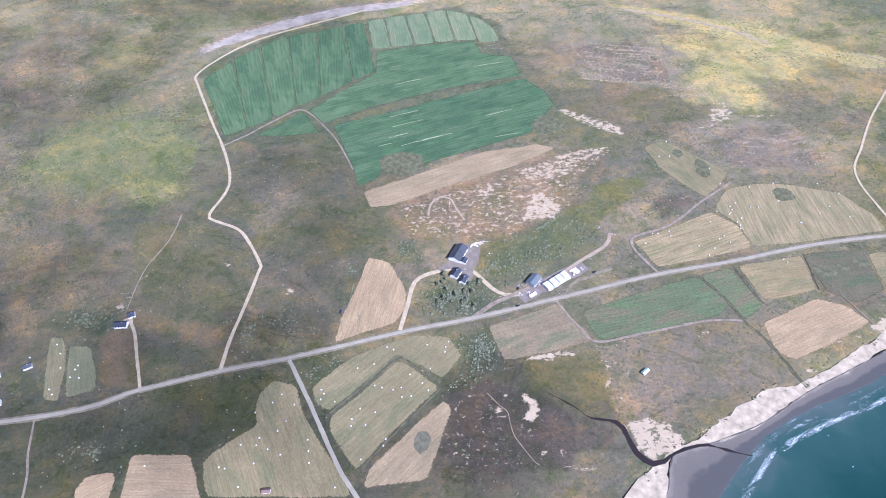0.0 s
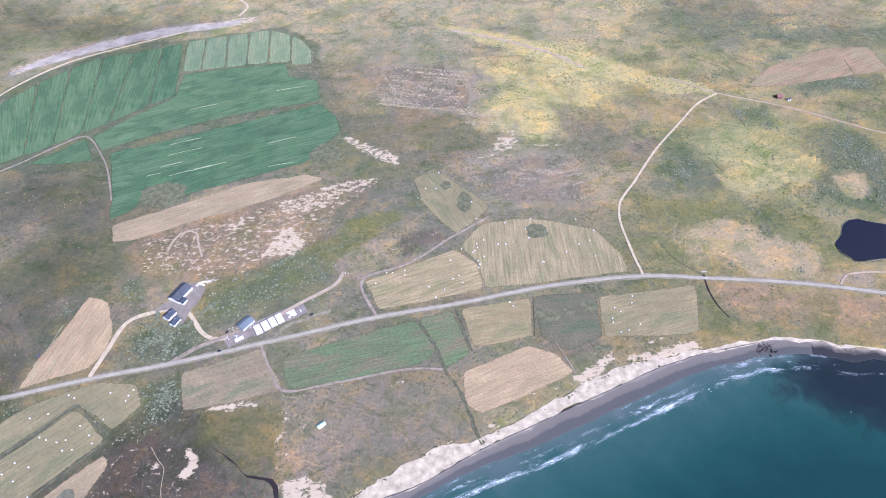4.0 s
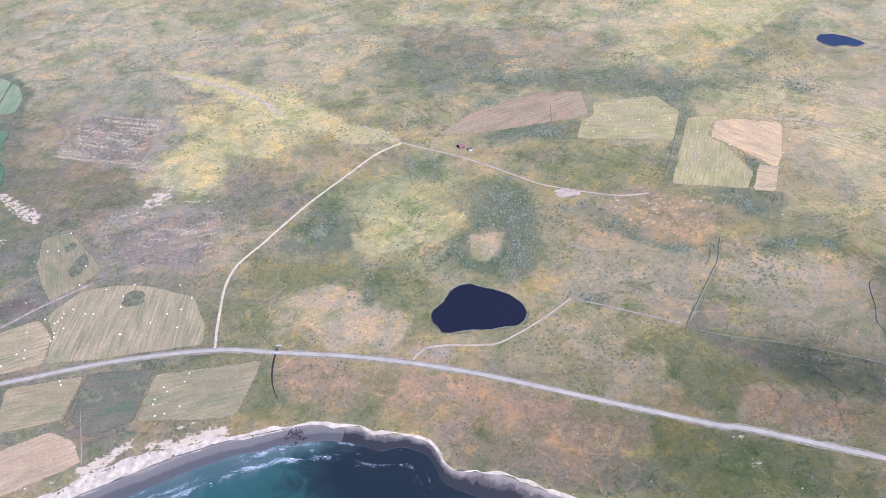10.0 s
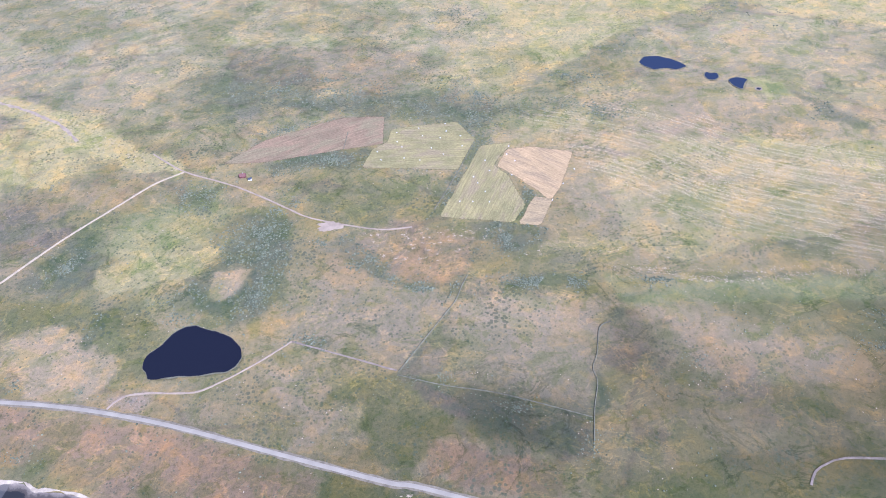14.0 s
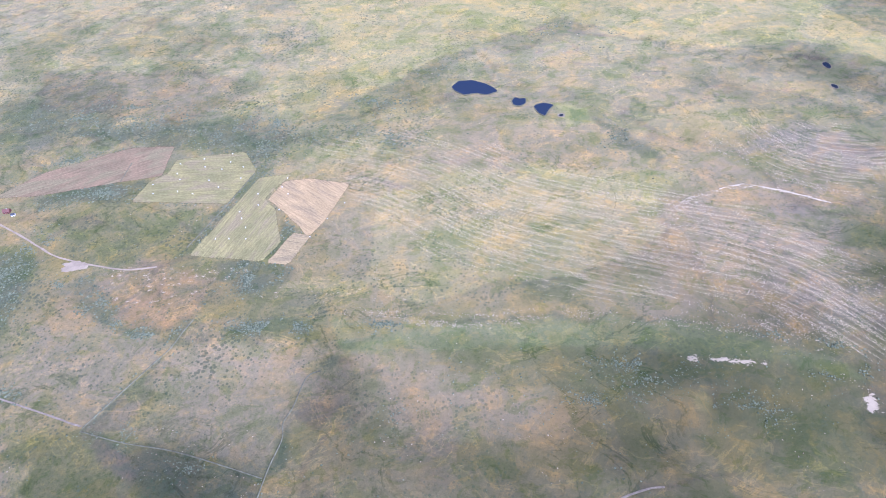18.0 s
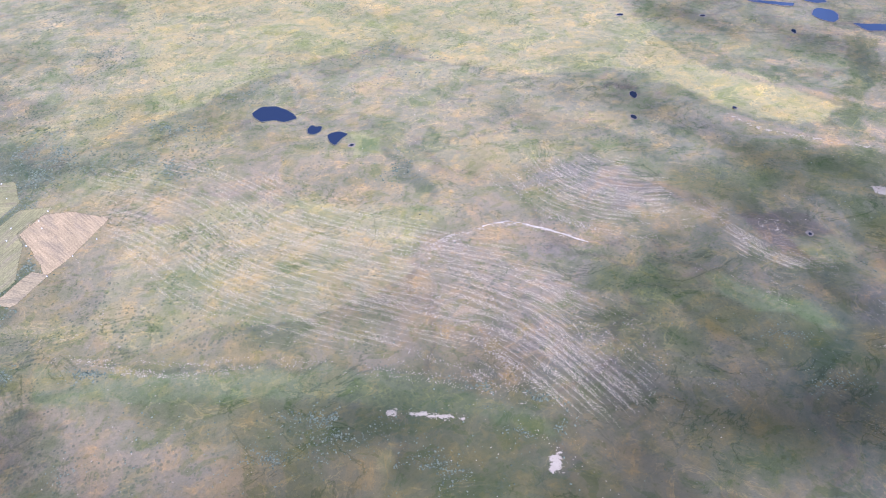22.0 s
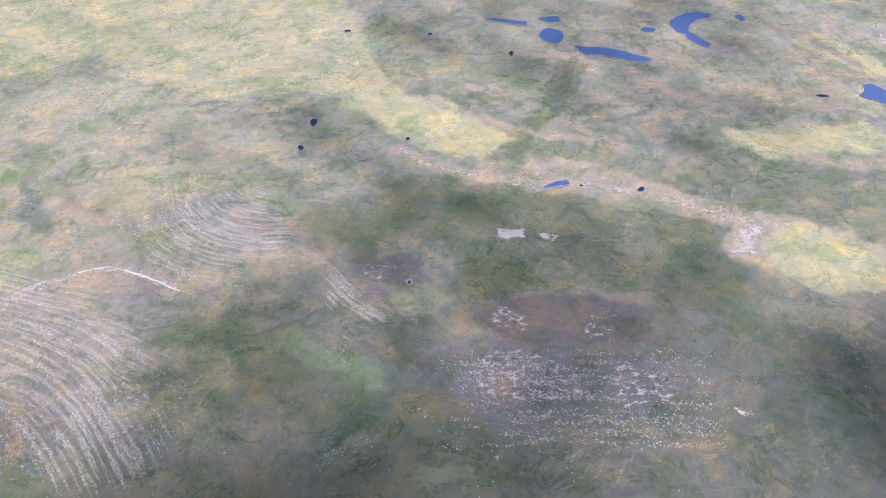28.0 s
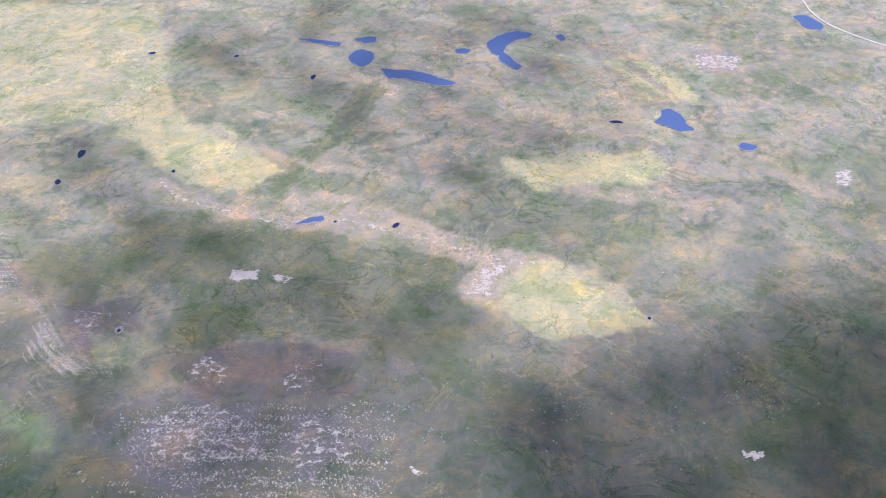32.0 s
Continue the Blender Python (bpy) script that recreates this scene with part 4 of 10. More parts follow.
BALES_B = [(-83.4, 160.5), (-86.9, 156.3), (-76.6, 154.9), (-94.2, 151.4), (-79.3, 146.6), (-82.3, 141.8), (-90, 138.7), (-97.7, 135.6), (-90.7, 135.2), (-85.3, 133.2), (-68.1, 137.2), (-67.1, 131.9), (-66.1, 126.4), (-79.2, 130.5), (-90.3, 126.8), (-105.2, 125.5), (-102.5, 124.8), (-102.5, 142.9), (-138, 126.8), (-53.7, 115.3), (-95, 116.5)]
BALES_C = [(-202.9, 192.7), (-199, 187.1), (-195.6, 178.7), (-196.3, 166.6), (-193.8, 163.8), (-187.3, 179.7), (-187.8, 177.4), (-188.7, 173.1), (-184.1, 172.6), (-213.6, 185.2)]
BALES_D = [(165, 280.6), (161, 277.8), (161.3, 274.9), (159.9, 272.5), (158.7, 271.4), (161.3, 264.8), (162.3, 262.3), (161.6, 259.8), (164.7, 267.9), (172.9, 277.1), (177.2, 276.9), (196.4, 262.8), (150.6, 254.4), (147.4, 252.2), (152.6, 249.3), (142.8, 245.1), (134.7, 247.2), (138.3, 239.9), (106.1, 250.4), (111.6, 257.7), (114.7, 257.8), (121.3, 259.2), (121.4, 256.1), (176.6, 235.4), (178.2, 233.1), (146.2, 265.9), (152.5, 274.2), (190.5, 281.2)]
BALES_E = [(139.3, 340.3), (131.3, 325.6), (137.7, 325.6), (159.1, 312.6), (161.4, 297.9), (227.6, 285.9), (224, 278.1), (217.5, 275.2), (210.1, 269.8), (225.3, 266.1), (197.1, 262.7), (189.2, 288.7), (192.8, 296.7), (177.8, 294), (218.6, 295.2), (239.7, 237.6), (238.6, 233.1), (229.4, 230.2), (231.9, 227.7), (227.1, 223.6), (227.1, 221.1), (240.1, 219.6), (234, 216.1), (229.9, 215)]
BALES_F = [(504, 459.9), (504.7, 450.7), (485.9, 455.6), (488.7, 446.7), (500.6, 443.4), (471.1, 451.5), (475.4, 434.8), (487.6, 419.7), (477.3, 422.6), (459.3, 430.6), (462.2, 421.6), (515.2, 433.1), (514.2, 444.7), (502.7, 425.1), (471.9, 441), (494.9, 432.4), (531.7, 405.8), (543.6, 422), (548.3, 415.2), (524, 394.2), (521.5, 400.4), (528.1, 386), (530.3, 376.3), (520.3, 377), (512.5, 377.5), (545.3, 400.8), (529.4, 416.6), (545.5, 430.7), (584.4, 404.1), (575.7, 390.6), (567.4, 375.7)]
thicket(399.6, 353.1, 20.0, -1.1, 3.8, 30.0, 420, 1)
thicket(374.5, 302.4, 23.0, -1.1, 1.1, 12.3, 330, 1)
thicket(403, 307.5, 12.3, -0.6, 3.3, 22.8, 220, 1)
thicket(294.9, 331.4, 14.9, -0.8, -0.9, 14.9, 150, 1)
thicket(350, 389.4, 14.5, -0.9, 0.5, 12.0, 90, 1)
thicket(345.4, 394.6, 14.6, -0.9, 3.2, 16.0, 120, 1)
thicket(382.9, 435.8, 14.7, 3.4, -2.2, 9.0, 140, 1)
thicket(429.3, 425, 26.1, -1.9, -0.4, 6.2, 260, 1)
thicket(473.9, 417, 21.8, -1.5, 0.1, 6.1, 200, 1)
thicket(395.3, 461.4, 30.5, 9.3, -1.9, 8.4, 220, 1)
thicket(474.7, 487.5, 64.5, -5.3, 0.1, 13.8, 420, 1.2)
thicket(528.2, 494.5, 24.3, -2.1, 2.9, 31.9, 160, 1.2)
thicket(524.6, 413.5, 3.7, -2.7, 11.1, 34.8, 160, 0.9)
thicket(540.1, 344.1, 12.6, -0.7, 1.3, 9.4, 140, 1)
thicket(556.3, 310.6, 23.4, -1.1, 1.0, 5.8, 260, 1)
thicket(612, 309.9, 11.5, -0.5, 1.2, 4.1, 90, 1)
thicket(441, 340.3, 16.2, -11.3, 1.0, 3.7, 170, 1)
thicket(469.7, 319, 17.1, -8.5, 0.9, 3.6, 170, 1)
thicket(493.7, 309.6, 11.9, -0.6, 0.1, 3.2, 90, 1)
thicket(435.6, 278, 11.3, -0.5, -0.3, 4.3, 60, 1)
thicket(297.2, 256.1, 5.6, -0.2, -1.5, 4.0, 30, 1)
thicket(551.6, 378.1, 13.3, -0.8, 1.3, 8.5, 80, 1)
thicket(565.6, 216.4, 11.8, -0.3, 3.4, 13.7, 60, 0.8)
thicket(535.4, 237, 17.6, -0.6, 1.5, 9.0, 110, 0.7)
thicket(498.6, 253.6, 15.8, -0.6, 0.5, 6.5, 90, 0.7)
thicket(-2.6, 212.9, 16.2, -0.6, 0.3, 11.5, 240, 1.3)
thicket(10.8, 184.1, 9.7, -0.3, 0.7, 13.7, 200, 1.2)
thicket(6.8, 226, 9.0, -0.3, 0.3, 10.1, 60, 1.2)
thicket(50.6, 267, 32.2, 21.0, -1.9, 7.5, 190, 1.1)
thicket(19.6, 237.7, 11.7, 6.6, -1.6, 5.3, 80, 1.1)
thicket(-57.5, 232.5, 4.6, -0.1, -1.5, 16.8, 60, 1.1)
thicket(-28.8, 250.2, 6.3, -0.2, -0.3, 8.9, 50, 1.1)
thicket(-194.8, 208.7, 18.2, -0.6, -4.9, 13.4, 150, 1.2)
thicket(-68.9, 175.3, 11.1, 4.6, -1.9, 4.3, 90, 1)
thicket(-103.3, 196.5, 14.5, -0.5, -4.2, 22.2, 140, 1)
thicket(-116.8, 326, 22.0, -1.1, -4.1, 23.6, 60, 1)
thicket(-139.2, 125.7, 0.0, 0.0, 0.0, 0.0, 1, 1)
thicket(-162.1, 134.1, 15.3, -0.4, -1.9, 5.5, 60, 1.1)
thicket(-104.3, 173.2, 11.0, -0.4, -0.8, 3.9, 40, 1)
thicket(-36.7, 327.5, 16.3, -0.8, -0.5, 10.5, 130, 1)
thicket(50.5, 368.2, 13.4, -0.7, 1.3, 13.2, 90, 1)
thicket(60.4, 293.2, 8.4, -0.4, 0.8, 6.1, 40, 1)
thicket(193.4, 286.8, 5.8, -0.3, 2.1, 5.9, 40, 1.2)
thicket(-198.3, 218.2, 9.3, -0.3, -9.0, 24.4, 40, 1)
thicket(142.2, 480.3, 30.8, -2.3, 5.5, 27.4, 140, 1.2)
thicket(124.2, 336.3, 10.7, -0.5, 2.6, 11.9, 30, 1)
thicket(195.3, 286.6, 5.1, -0.2, -0.2, 5.3, 40, 1.1)
thicket(289.2, 334.6, 11.8, -0.5, 2.0, 15.9, 110, 1)
thicket(252, 403.3, 9.5, -0.5, 0.4, 9.3, 50, 1.2)
thicket(378.2, 513, 68.7, -5.6, 5.9, 27.4, 300, 1.3)
thicket(462.4, 501.8, 49.8, -4.0, 7.3, 21.9, 200, 1.3)
thicket(333.5, 251.3, 4.0, -0.1, 0.7, 3.0, 30, 1)
thicket(171.9, 300.9, 0.0, 0.0, 0.0, 0.1, 1, 1)
thicket(315, 218.6, 16.0, -0.4, 1.0, 4.6, 60, 0.7)
thicket(407.1, 378.7, 21.1, -1.2, 3.8, 12.0, 90, 1.1)
thicket(112.1, 516, 32.4, -2.5, -2.6, 18.6, 120, 1.3)
thicket(536.5, 344.1, 9.2, -0.5, -4.8, 16.9, 110, 1)
thicket(560.1, 311.1, 19.9, -0.9, -0.9, 3.6, 140, 1)
thicket(616.3, 310.2, 11.2, -0.5, -0.5, 3.5, 60, 0.9)
thicket(610.5, 471.2, 22.8, -1.8, -2.1, 20.0, 110, 1.3)
thicket(419.2, 521.2, 38.6, -3.3, -6.0, 15.6, 160, 1.3)
thicket(530, 458.5, 15.2, -1.1, -3.1, 12.7, 80, 1.2)
thicket(457.6, 336.3, 17.5, -11.7, 0.5, 4.5, 90, 1)
thicket(733.3, 280.6, 27.7, -1.2, 0.7, 4.9, 170, 0.9)
thicket(796.3, 279.4, 11.9, -6.6, 2.3, 3.9, 110, 0.9)
thicket(772.5, 254.8, 25.7, -1.0, 2.7, 10.9, 200, 0.8)
thicket(706.4, 262.8, 29.1, -1.2, 0.9, 11.4, 160, 0.8)
thicket(820.5, 284.5, 10.0, -0.4, 1.3, 3.7, 70, 1)
thicket(623.1, 257.7, 14.8, -0.6, -2.2, 17.0, 60, 0.7)
thicket(573.2, 259.5, 3.5, -0.1, -3.6, 14.4, 50, 0.8)
thicket(649, 282.3, 22.4, -1.1, -3.2, 8.4, 120, 0.9)
thicket(734, 272.8, 24.1, -1.1, -1.8, 10.8, 150, 0.8)
thicket(808.7, 291.1, 21.7, -6.4, 0.6, 2.8, 120, 0.9)
thicket(822.7, 271.2, 14.3, -0.7, 0.3, 5.2, 100, 0.9)
thicket(755.1, 455.9, 21.2, -1.5, -1.9, 23.7, 80, 1)
thicket(765, 466.7, 7.2, -0.5, -1.5, 24.7, 40, 1.2)
thicket(593.9, 517.1, 47.7, -3.6, -12.1, 36.9, 220, 1.3)
thicket(511, 618, 28.0, -2.4, -7.6, 19.2, 90, 1.4)
thicket(951, 288.4, 29.3, -1.7, -0.5, 10.8, 120, 0.8)
thicket(885.2, 292.4, 19.5, -1.2, -2.3, 10.9, 90, 0.8)
thicket(944.4, 316.7, 23.5, -1.4, -0.7, 12.3, 100, 0.8)
thicket(993.5, 359.9, 11.6, -0.7, 0.6, 11.1, 60, 0.9)
thicket(1060.9, 281.8, 29.3, -1.8, 2.3, 10.6, 90, 0.8)
thicket(1125.6, 324.5, 21.8, -1.3, 3.4, 9.7, 60, 0.9)
thicket(745.5, 605.2, 50.8, -2.9, -10.4, 33.7, 120, 1.3)
thicket(1183.5, 363.7, 17.3, -1.3, 3.2, 21.9, 80, 0.8)
thicket(1127.1, 414, 25.2, -1.8, 0.5, 17.4, 70, 1)
thicket(1204.4, 323.2, 26.7, -2.0, 3.2, 15.2, 90, 0.8)
thicket(1287, 323.1, 38.1, -2.8, 10.0, 25.4, 150, 0.8)
thicket(1139.7, 316.3, 20.7, -1.5, 0.8, 11.6, 60, 0.8)
cover_area("tan", [(279.3, 284.6), (298, 291.2), (313.4, 283.2), (320.8, 268.8), (327.8, 279), (342.1, 273.1), (344.8, 256.2), (336.4, 248.6), (302.3, 249.8), (295.3, 266.4), (284, 275.5)], 0.85)
cover_area("lime", [(327, 286.3), (349.4, 287.2), (351.2, 281.6), (340.8, 273.2), (329.4, 277.2)], 0.7)
cover_area("scrub", [(319.7, 300.8), (327.2, 297.6), (326.8, 288.1), (325.2, 278.2), (320.9, 279.3)], 0.45)
cover_area("green", [(270, 308), (296.5, 308.8), (319.1, 305.8), (319, 294.1), (292.2, 291.5), (275.2, 290.4)], 0.6)
cover_area("green", [(344.2, 281.9), (354.8, 292.5), (362.1, 286.6), (357.1, 274.3), (359.1, 260.6), (346.3, 254.6), (343.2, 267.9)], 0.6)
cover_area("scrub", [(365.2, 324.1), (377.2, 332.2), (408.1, 344), (416.5, 330.1), (413.3, 305.3), (405.4, 290.3), (385.9, 296.8), (368.6, 305.4)], 0.39)
cover_area("tan", [(378, 321.3), (395.2, 326.9), (391.9, 312.4), (384.5, 304.7), (378, 309)], 0.9)
cover_area("yellow", [(305.1, 331.5), (339.8, 340.8), (377.1, 345.7), (371, 332.5), (353.4, 318.4), (318.1, 313.9)], 0.5)
cover_area("scrub", [(266.5, 331.3), (285.6, 346), (299.7, 347.6), (302.7, 327.3), (298.5, 314.8), (276.9, 317.9)], 0.45)
cover_area("rust", [(281.8, 242.9), (325.8, 235.8), (384.1, 227.6), (384, 213.2), (342.7, 221.1), (303.4, 229.3), (284.5, 230.8)], 0.8)
cover_area("green", [(279.9, 230.1), (303.6, 228.4), (335, 223.1), (328.6, 213.1), (308.3, 210.4), (284.4, 211.1), (274.1, 216.4)], 0.5)
cover_area("scrub", [(278.6, 229.2), (287.2, 225.4), (293.8, 215.8), (285.8, 217.7)], 0.52)
cover_area("green", [(267.8, 211.6), (268.3, 226.9), (276.2, 239.3), (283.1, 230), (282.9, 211.2)], 0.6)
cover_area("brown", [(186.4, 215.5), (186.3, 238.5), (219.1, 237.5), (221.8, 230.1), (220.1, 212.1), (215.3, 203.3), (199.4, 202.2)], 0.8)
cover_area("brown", [(358.9, 210.6), (397.5, 199.4), (424.2, 195.4), (442.2, 187.1), (459.6, 173.6), (407.8, 174.7), (389.6, 183.7), (366, 187.3)], 0.7)
cover_area("rust", [(357.6, 234.7), (382.5, 220.6), (415.6, 216), (444.8, 203.1), (446.7, 196.4), (440, 191.8), (427.4, 196.9), (397.6, 201), (358.9, 210.6)], 0.7)
cover_area("green", [(451.5, 207.1), (480.2, 200.5), (507, 191.7), (523, 188.2), (514.4, 172.4), (466.5, 173.4), (453.2, 183.7), (448.2, 196.4)], 0.9)
cover_area("green", [(448.5, 247.6), (477.8, 259.2), (508.5, 247.5), (501.8, 224.3), (493.8, 206.8), (467.9, 212.7), (465, 229.2)], 0.7)
cover_area("tan", [(499.3, 223.4), (509.2, 217.7), (534.9, 212.5), (549.9, 208.6), (545, 200.3), (527.5, 192.8), (508.5, 196.4), (501.8, 208.3)], 0.9)
cover_area("tan", [(454.2, 241.3), (468.9, 240.8), (465.4, 231.1), (454.5, 223.9), (447.3, 218.7), (434.8, 219), (445.5, 227.9)], 0.7)
cover_area("pink", [(419.4, 261.5), (433.5, 263.1), (448.9, 249.7), (431.6, 246.1), (447.5, 235.6), (440.1, 234.8), (428, 244.2)], 0.8)
cover_area("brown", [(480.2, 254.8), (523.5, 242.9), (560.3, 233.7), (563.9, 213.4), (550.6, 210.3), (535.8, 223.2), (513.4, 231.4), (498.1, 239.7)], 0.7)
cover_area("tan", [(515.3, 271.1), (573.1, 268.7), (567.4, 239.3), (541, 246.3), (521.5, 257.5)], 0.5)
cover_area("lichen", [(478.1, 198), (487.3, 199.4), (494.8, 194.4), (485.4, 192.2)], 1)
cover_area("lichen", [(488.5, 187.5), (496, 188.8), (494.4, 183.5), (487.1, 182.7)], 1)
cover_area("lichen", [(348.1, 246.6), (364.8, 249.1), (363.8, 241.5), (351.1, 240.4)], 0.9)
cover_area("lichen", [(138.8, 350.7), (176.7, 366.3), (181.9, 387.2), (189.2, 389.2), (197.1, 369.7), (219.4, 361.6), (224.1, 350.4), (218.2, 340.2), (227.1, 319.8), (208.2, 309.4), (172.7, 318.6), (148.1, 339.7)], 0.45)
cover_area("yellow", [(190.1, 401.7), (216.5, 400), (217.4, 385), (209.6, 369), (196.4, 376.7)], 0.6)
cover_area("green", [(114.5, 391.3), (146.6, 404.4), (171.6, 380.6), (165, 364.7), (144.3, 359.1), (125.5, 366.9)], 0.6)
cover_area("scrub", [(219, 368.4), (255, 371), (263.6, 359.1), (241.5, 351.6), (224.3, 354.7)], 0.45)
cover_area("rust", [(240.4, 356), (263.8, 358), (268.8, 348), (249.6, 342.7)], 0.8)
cover_area("brown", [(263.8, 358), (280.7, 369.5), (282.3, 360.3), (271.4, 350)], 0.8)
cover_area("brown", [(224.7, 387), (251.3, 387.8), (255.5, 368.6), (232.3, 370)], 0.5)
cover_area("pink", [(456.6, 314.5), (467.9, 309.8), (504.8, 306.1), (508.6, 300), (479.1, 260.1), (467, 270.6), (450.7, 287.3), (437.6, 286), (426.7, 297.8), (437.5, 328.2)], 0.6)
cover_area("brown", [(481.2, 258.4), (510.8, 298), (516.6, 288.2), (499.8, 256.1), (489, 253.3)], 0.6)
cover_area("tan", [(516.7, 293.9), (557.3, 303.7), (576.3, 300.8), (599, 294), (573.9, 284), (567.4, 238.4), (548.8, 245), (521.3, 250.6), (510.7, 258.9)], 0.5)
cover_area("brown", [(494.6, 250), (529, 244.2), (566.4, 231.2), (566, 219.5), (520.5, 220.8), (510.6, 234.4)], 0.7)
cover_area("brown", [(579.3, 281.9), (597.9, 288.4), (591.6, 256), (576.7, 256.5)], 0.7)
cover_area("rust", [(460.6, 338.2), (517.4, 335.2), (515.6, 320), (504.7, 310.1), (486.2, 313.1), (474.6, 324.2)], 0.6)
cover_area("scrub", [(444.1, 339), (457.8, 333.8), (470.2, 320.1), (495.6, 308.5), (492.7, 304.7), (465.8, 316.1)], 0.52)
cover_area("scrub", [(530.6, 308.9), (552.6, 318.2), (578.5, 316.9), (575.9, 308.8), (540.9, 304.4)], 0.52)
cover_area("tan", [(439.3, 241.1), (467.5, 238), (464, 222.4), (439.7, 223.1), (438.4, 230.9)], 0.8)
cover_area("stone", [(1020.2, 336.8), (1064, 334), (1065, 303.5), (1038.2, 291.5), (1008.6, 301.6), (1006.3, 319)], 0.9)
cover_area("stone", [(1074.4, 330.1), (1111, 321.4), (1115.2, 306), (1083.8, 293.9), (1067.5, 303.3)], 0.9)
cover_area("peat", [(1019.6, 357.3), (1039.2, 368.7), (1069, 370.6), (1093.6, 357.9), (1106.9, 351.6), (1102.7, 333.1), (1081, 336.2), (1059.3, 340.9), (1037.5, 347.4), (1022.2, 350.8)], 0.9)
cover_area("rust", [(1020.9, 353.7), (1035.8, 363.4), (1043.6, 352.2), (1026.4, 350.5)], 0.6)
cover_area("dry", [(1057.8, 351.3), (1078.2, 353.5), (1076.3, 341.5), (1059.5, 342.6)], 0.8)
cover_area("peat", [(946.9, 402.3), (961, 399.3), (985.7, 393.6), (980.1, 382.1), (975.1, 363.7), (959.6, 379.5)], 0.8)
cover_area("lime", [(977.1, 382.2), (992, 385.2), (1006.9, 369), (989.7, 357.4), (977.9, 367.1)], 0.8)
cover_area("tan", [(1059.4, 488.3), (1094.6, 477.6), (1117.7, 465.1), (1175.5, 430.5), (1170, 423.6), (1130.7, 443.3), (1101.2, 452.8), (1066.6, 455)], 0.8)
cover_area("yellow", [(1190.8, 415.3), (1218.9, 418.2), (1250.2, 397.9), (1253.8, 372.4), (1228.3, 358.4), (1197.2, 364.2), (1184.8, 389.1)], 0.7)
cover_area("tan", [(1162.7, 394.8), (1180.8, 420.6), (1219.8, 420.5), (1184.4, 406.5), (1182.4, 391.4)], 0.9)
cover_area("green", [(924, 363.4), (949.1, 341.5), (972.2, 321.2), (973.7, 298.4), (939.6, 295.3), (904.1, 325.7), (905.5, 357.7)], 0.6)
cover_area("green", [(1007.2, 396.3), (1041.4, 398.3), (1057.8, 377.1), (1027.3, 367.6), (1006.9, 372.7)], 0.7)
cover_area("green", [(983.4, 473.5), (1032.5, 465), (1065.8, 447.4), (1036.9, 425), (991.1, 432.6), (963.9, 448.8)], 0.5)
cover_area("lime", [(921.8, 360.1), (960.6, 334.3), (972, 324.3), (968.3, 321.5), (940.9, 342)], 0.7)
# sunlit streak painted as yellow ground
cover_area("yellow", [(972.4, 568.2), (1013.1, 558.5), (1057, 503.3), (1041.3, 492.4), (1004.8, 518.9)], 0.8)
cover_area("yellow", [(1203.3, 506.5), (1284.9, 495.2), (1289.2, 479.8), (1223.1, 475.2)], 0.6)
cover_area("yellow", [(1316.6, 637.7), (1333.4, 601.1), (1342.6, 564.1), (1320.8, 593.5)], 0.6)
cover_area("lime", [(588.9, 302.2), (660.7, 298.7), (742.5, 301.5), (741.2, 296.5), (660.1, 292), (595.1, 293.4)], 0.6)
cover_area("scrub", [(687.2, 294), (766.8, 293.5), (786.6, 276.5), (757.9, 265.7), (709.9, 273.7)], 0.33)
cover_area("yellow", [(723.3, 498.8), (743.8, 493.3), (741.9, 472.8), (727.1, 474.1)], 0.8)
cover_area("tan", [(609.4, 467.8), (692.4, 467.2), (705.9, 429.2), (635.1, 412.3)], 0.4)
cover_area("heather", [(12.7, 157.4), (25.9, 160), (38.5, 154.7), (50.5, 146.8), (51.7, 135.8), (45.1, 120.6), (11.7, 121.4)], 0.8)
cover_area("marsh", [(26.7, 173.2), (40.3, 174.9), (53.9, 175.6), (67.2, 174.1), (69.6, 166.7), (67.4, 157.8), (63.1, 146.4), (53.4, 149.5), (41.3, 157.1), (30.5, 162.8)], 0.9)
cover_area("scrub", [(13.3, 174.7), (21.8, 165.1), (34.6, 158.7), (33.4, 154.9), (21.5, 159.1), (13, 167.4)], 0.52)
cover_area("dry", [(71.2, 165.7), (92.1, 165), (100.7, 156.8), (97.5, 142.7), (71.2, 144.3)], 0.6)
cover_area("brown", [(-27.8, 285.6), (-5.1, 296), (34.5, 318.3), (85.2, 336.5), (107.1, 335.3), (93.1, 308), (72.4, 281.1), (40, 267.5), (17.6, 262.1), (-1.3, 254.8), (-20.3, 251.5)], 0.85)
cover_area("green", [(35.7, 259.3), (59.8, 273), (82.2, 289.7), (99.3, 305.3), (115.8, 309.3), (119.4, 299.5), (90.5, 276), (83.2, 259.4), (59.1, 244.5), (22.1, 230.9), (20.3, 238.4)], 0.8)
cover_area("dry", [(86.8, 278.3), (119.3, 286.8), (115.9, 272.7), (94.6, 254.9), (86.2, 259.3)], 0.7)
cover_area("heather", [(119.2, 285.7), (139, 293.9), (145.2, 284.5), (120.3, 271.4)], 0.7)
cover_area("pink", [(-25.2, 266), (-3.2, 275.7), (5.8, 258.5), (-2.5, 250.8), (-22.8, 247.7)], 0.6)
cover_area("lime", [(-277.5, 340), (-261.8, 389.7), (-198.7, 382.7), (-167.2, 352.1), (-171.1, 323.2), (-190.5, 302.6), (-226.8, 315), (-256.5, 316.4)], 0.7)
cover_area("scrub", [(-219.2, 293.7), (-189.7, 300), (-178, 272.4), (-198.7, 264.1)], 0.45)
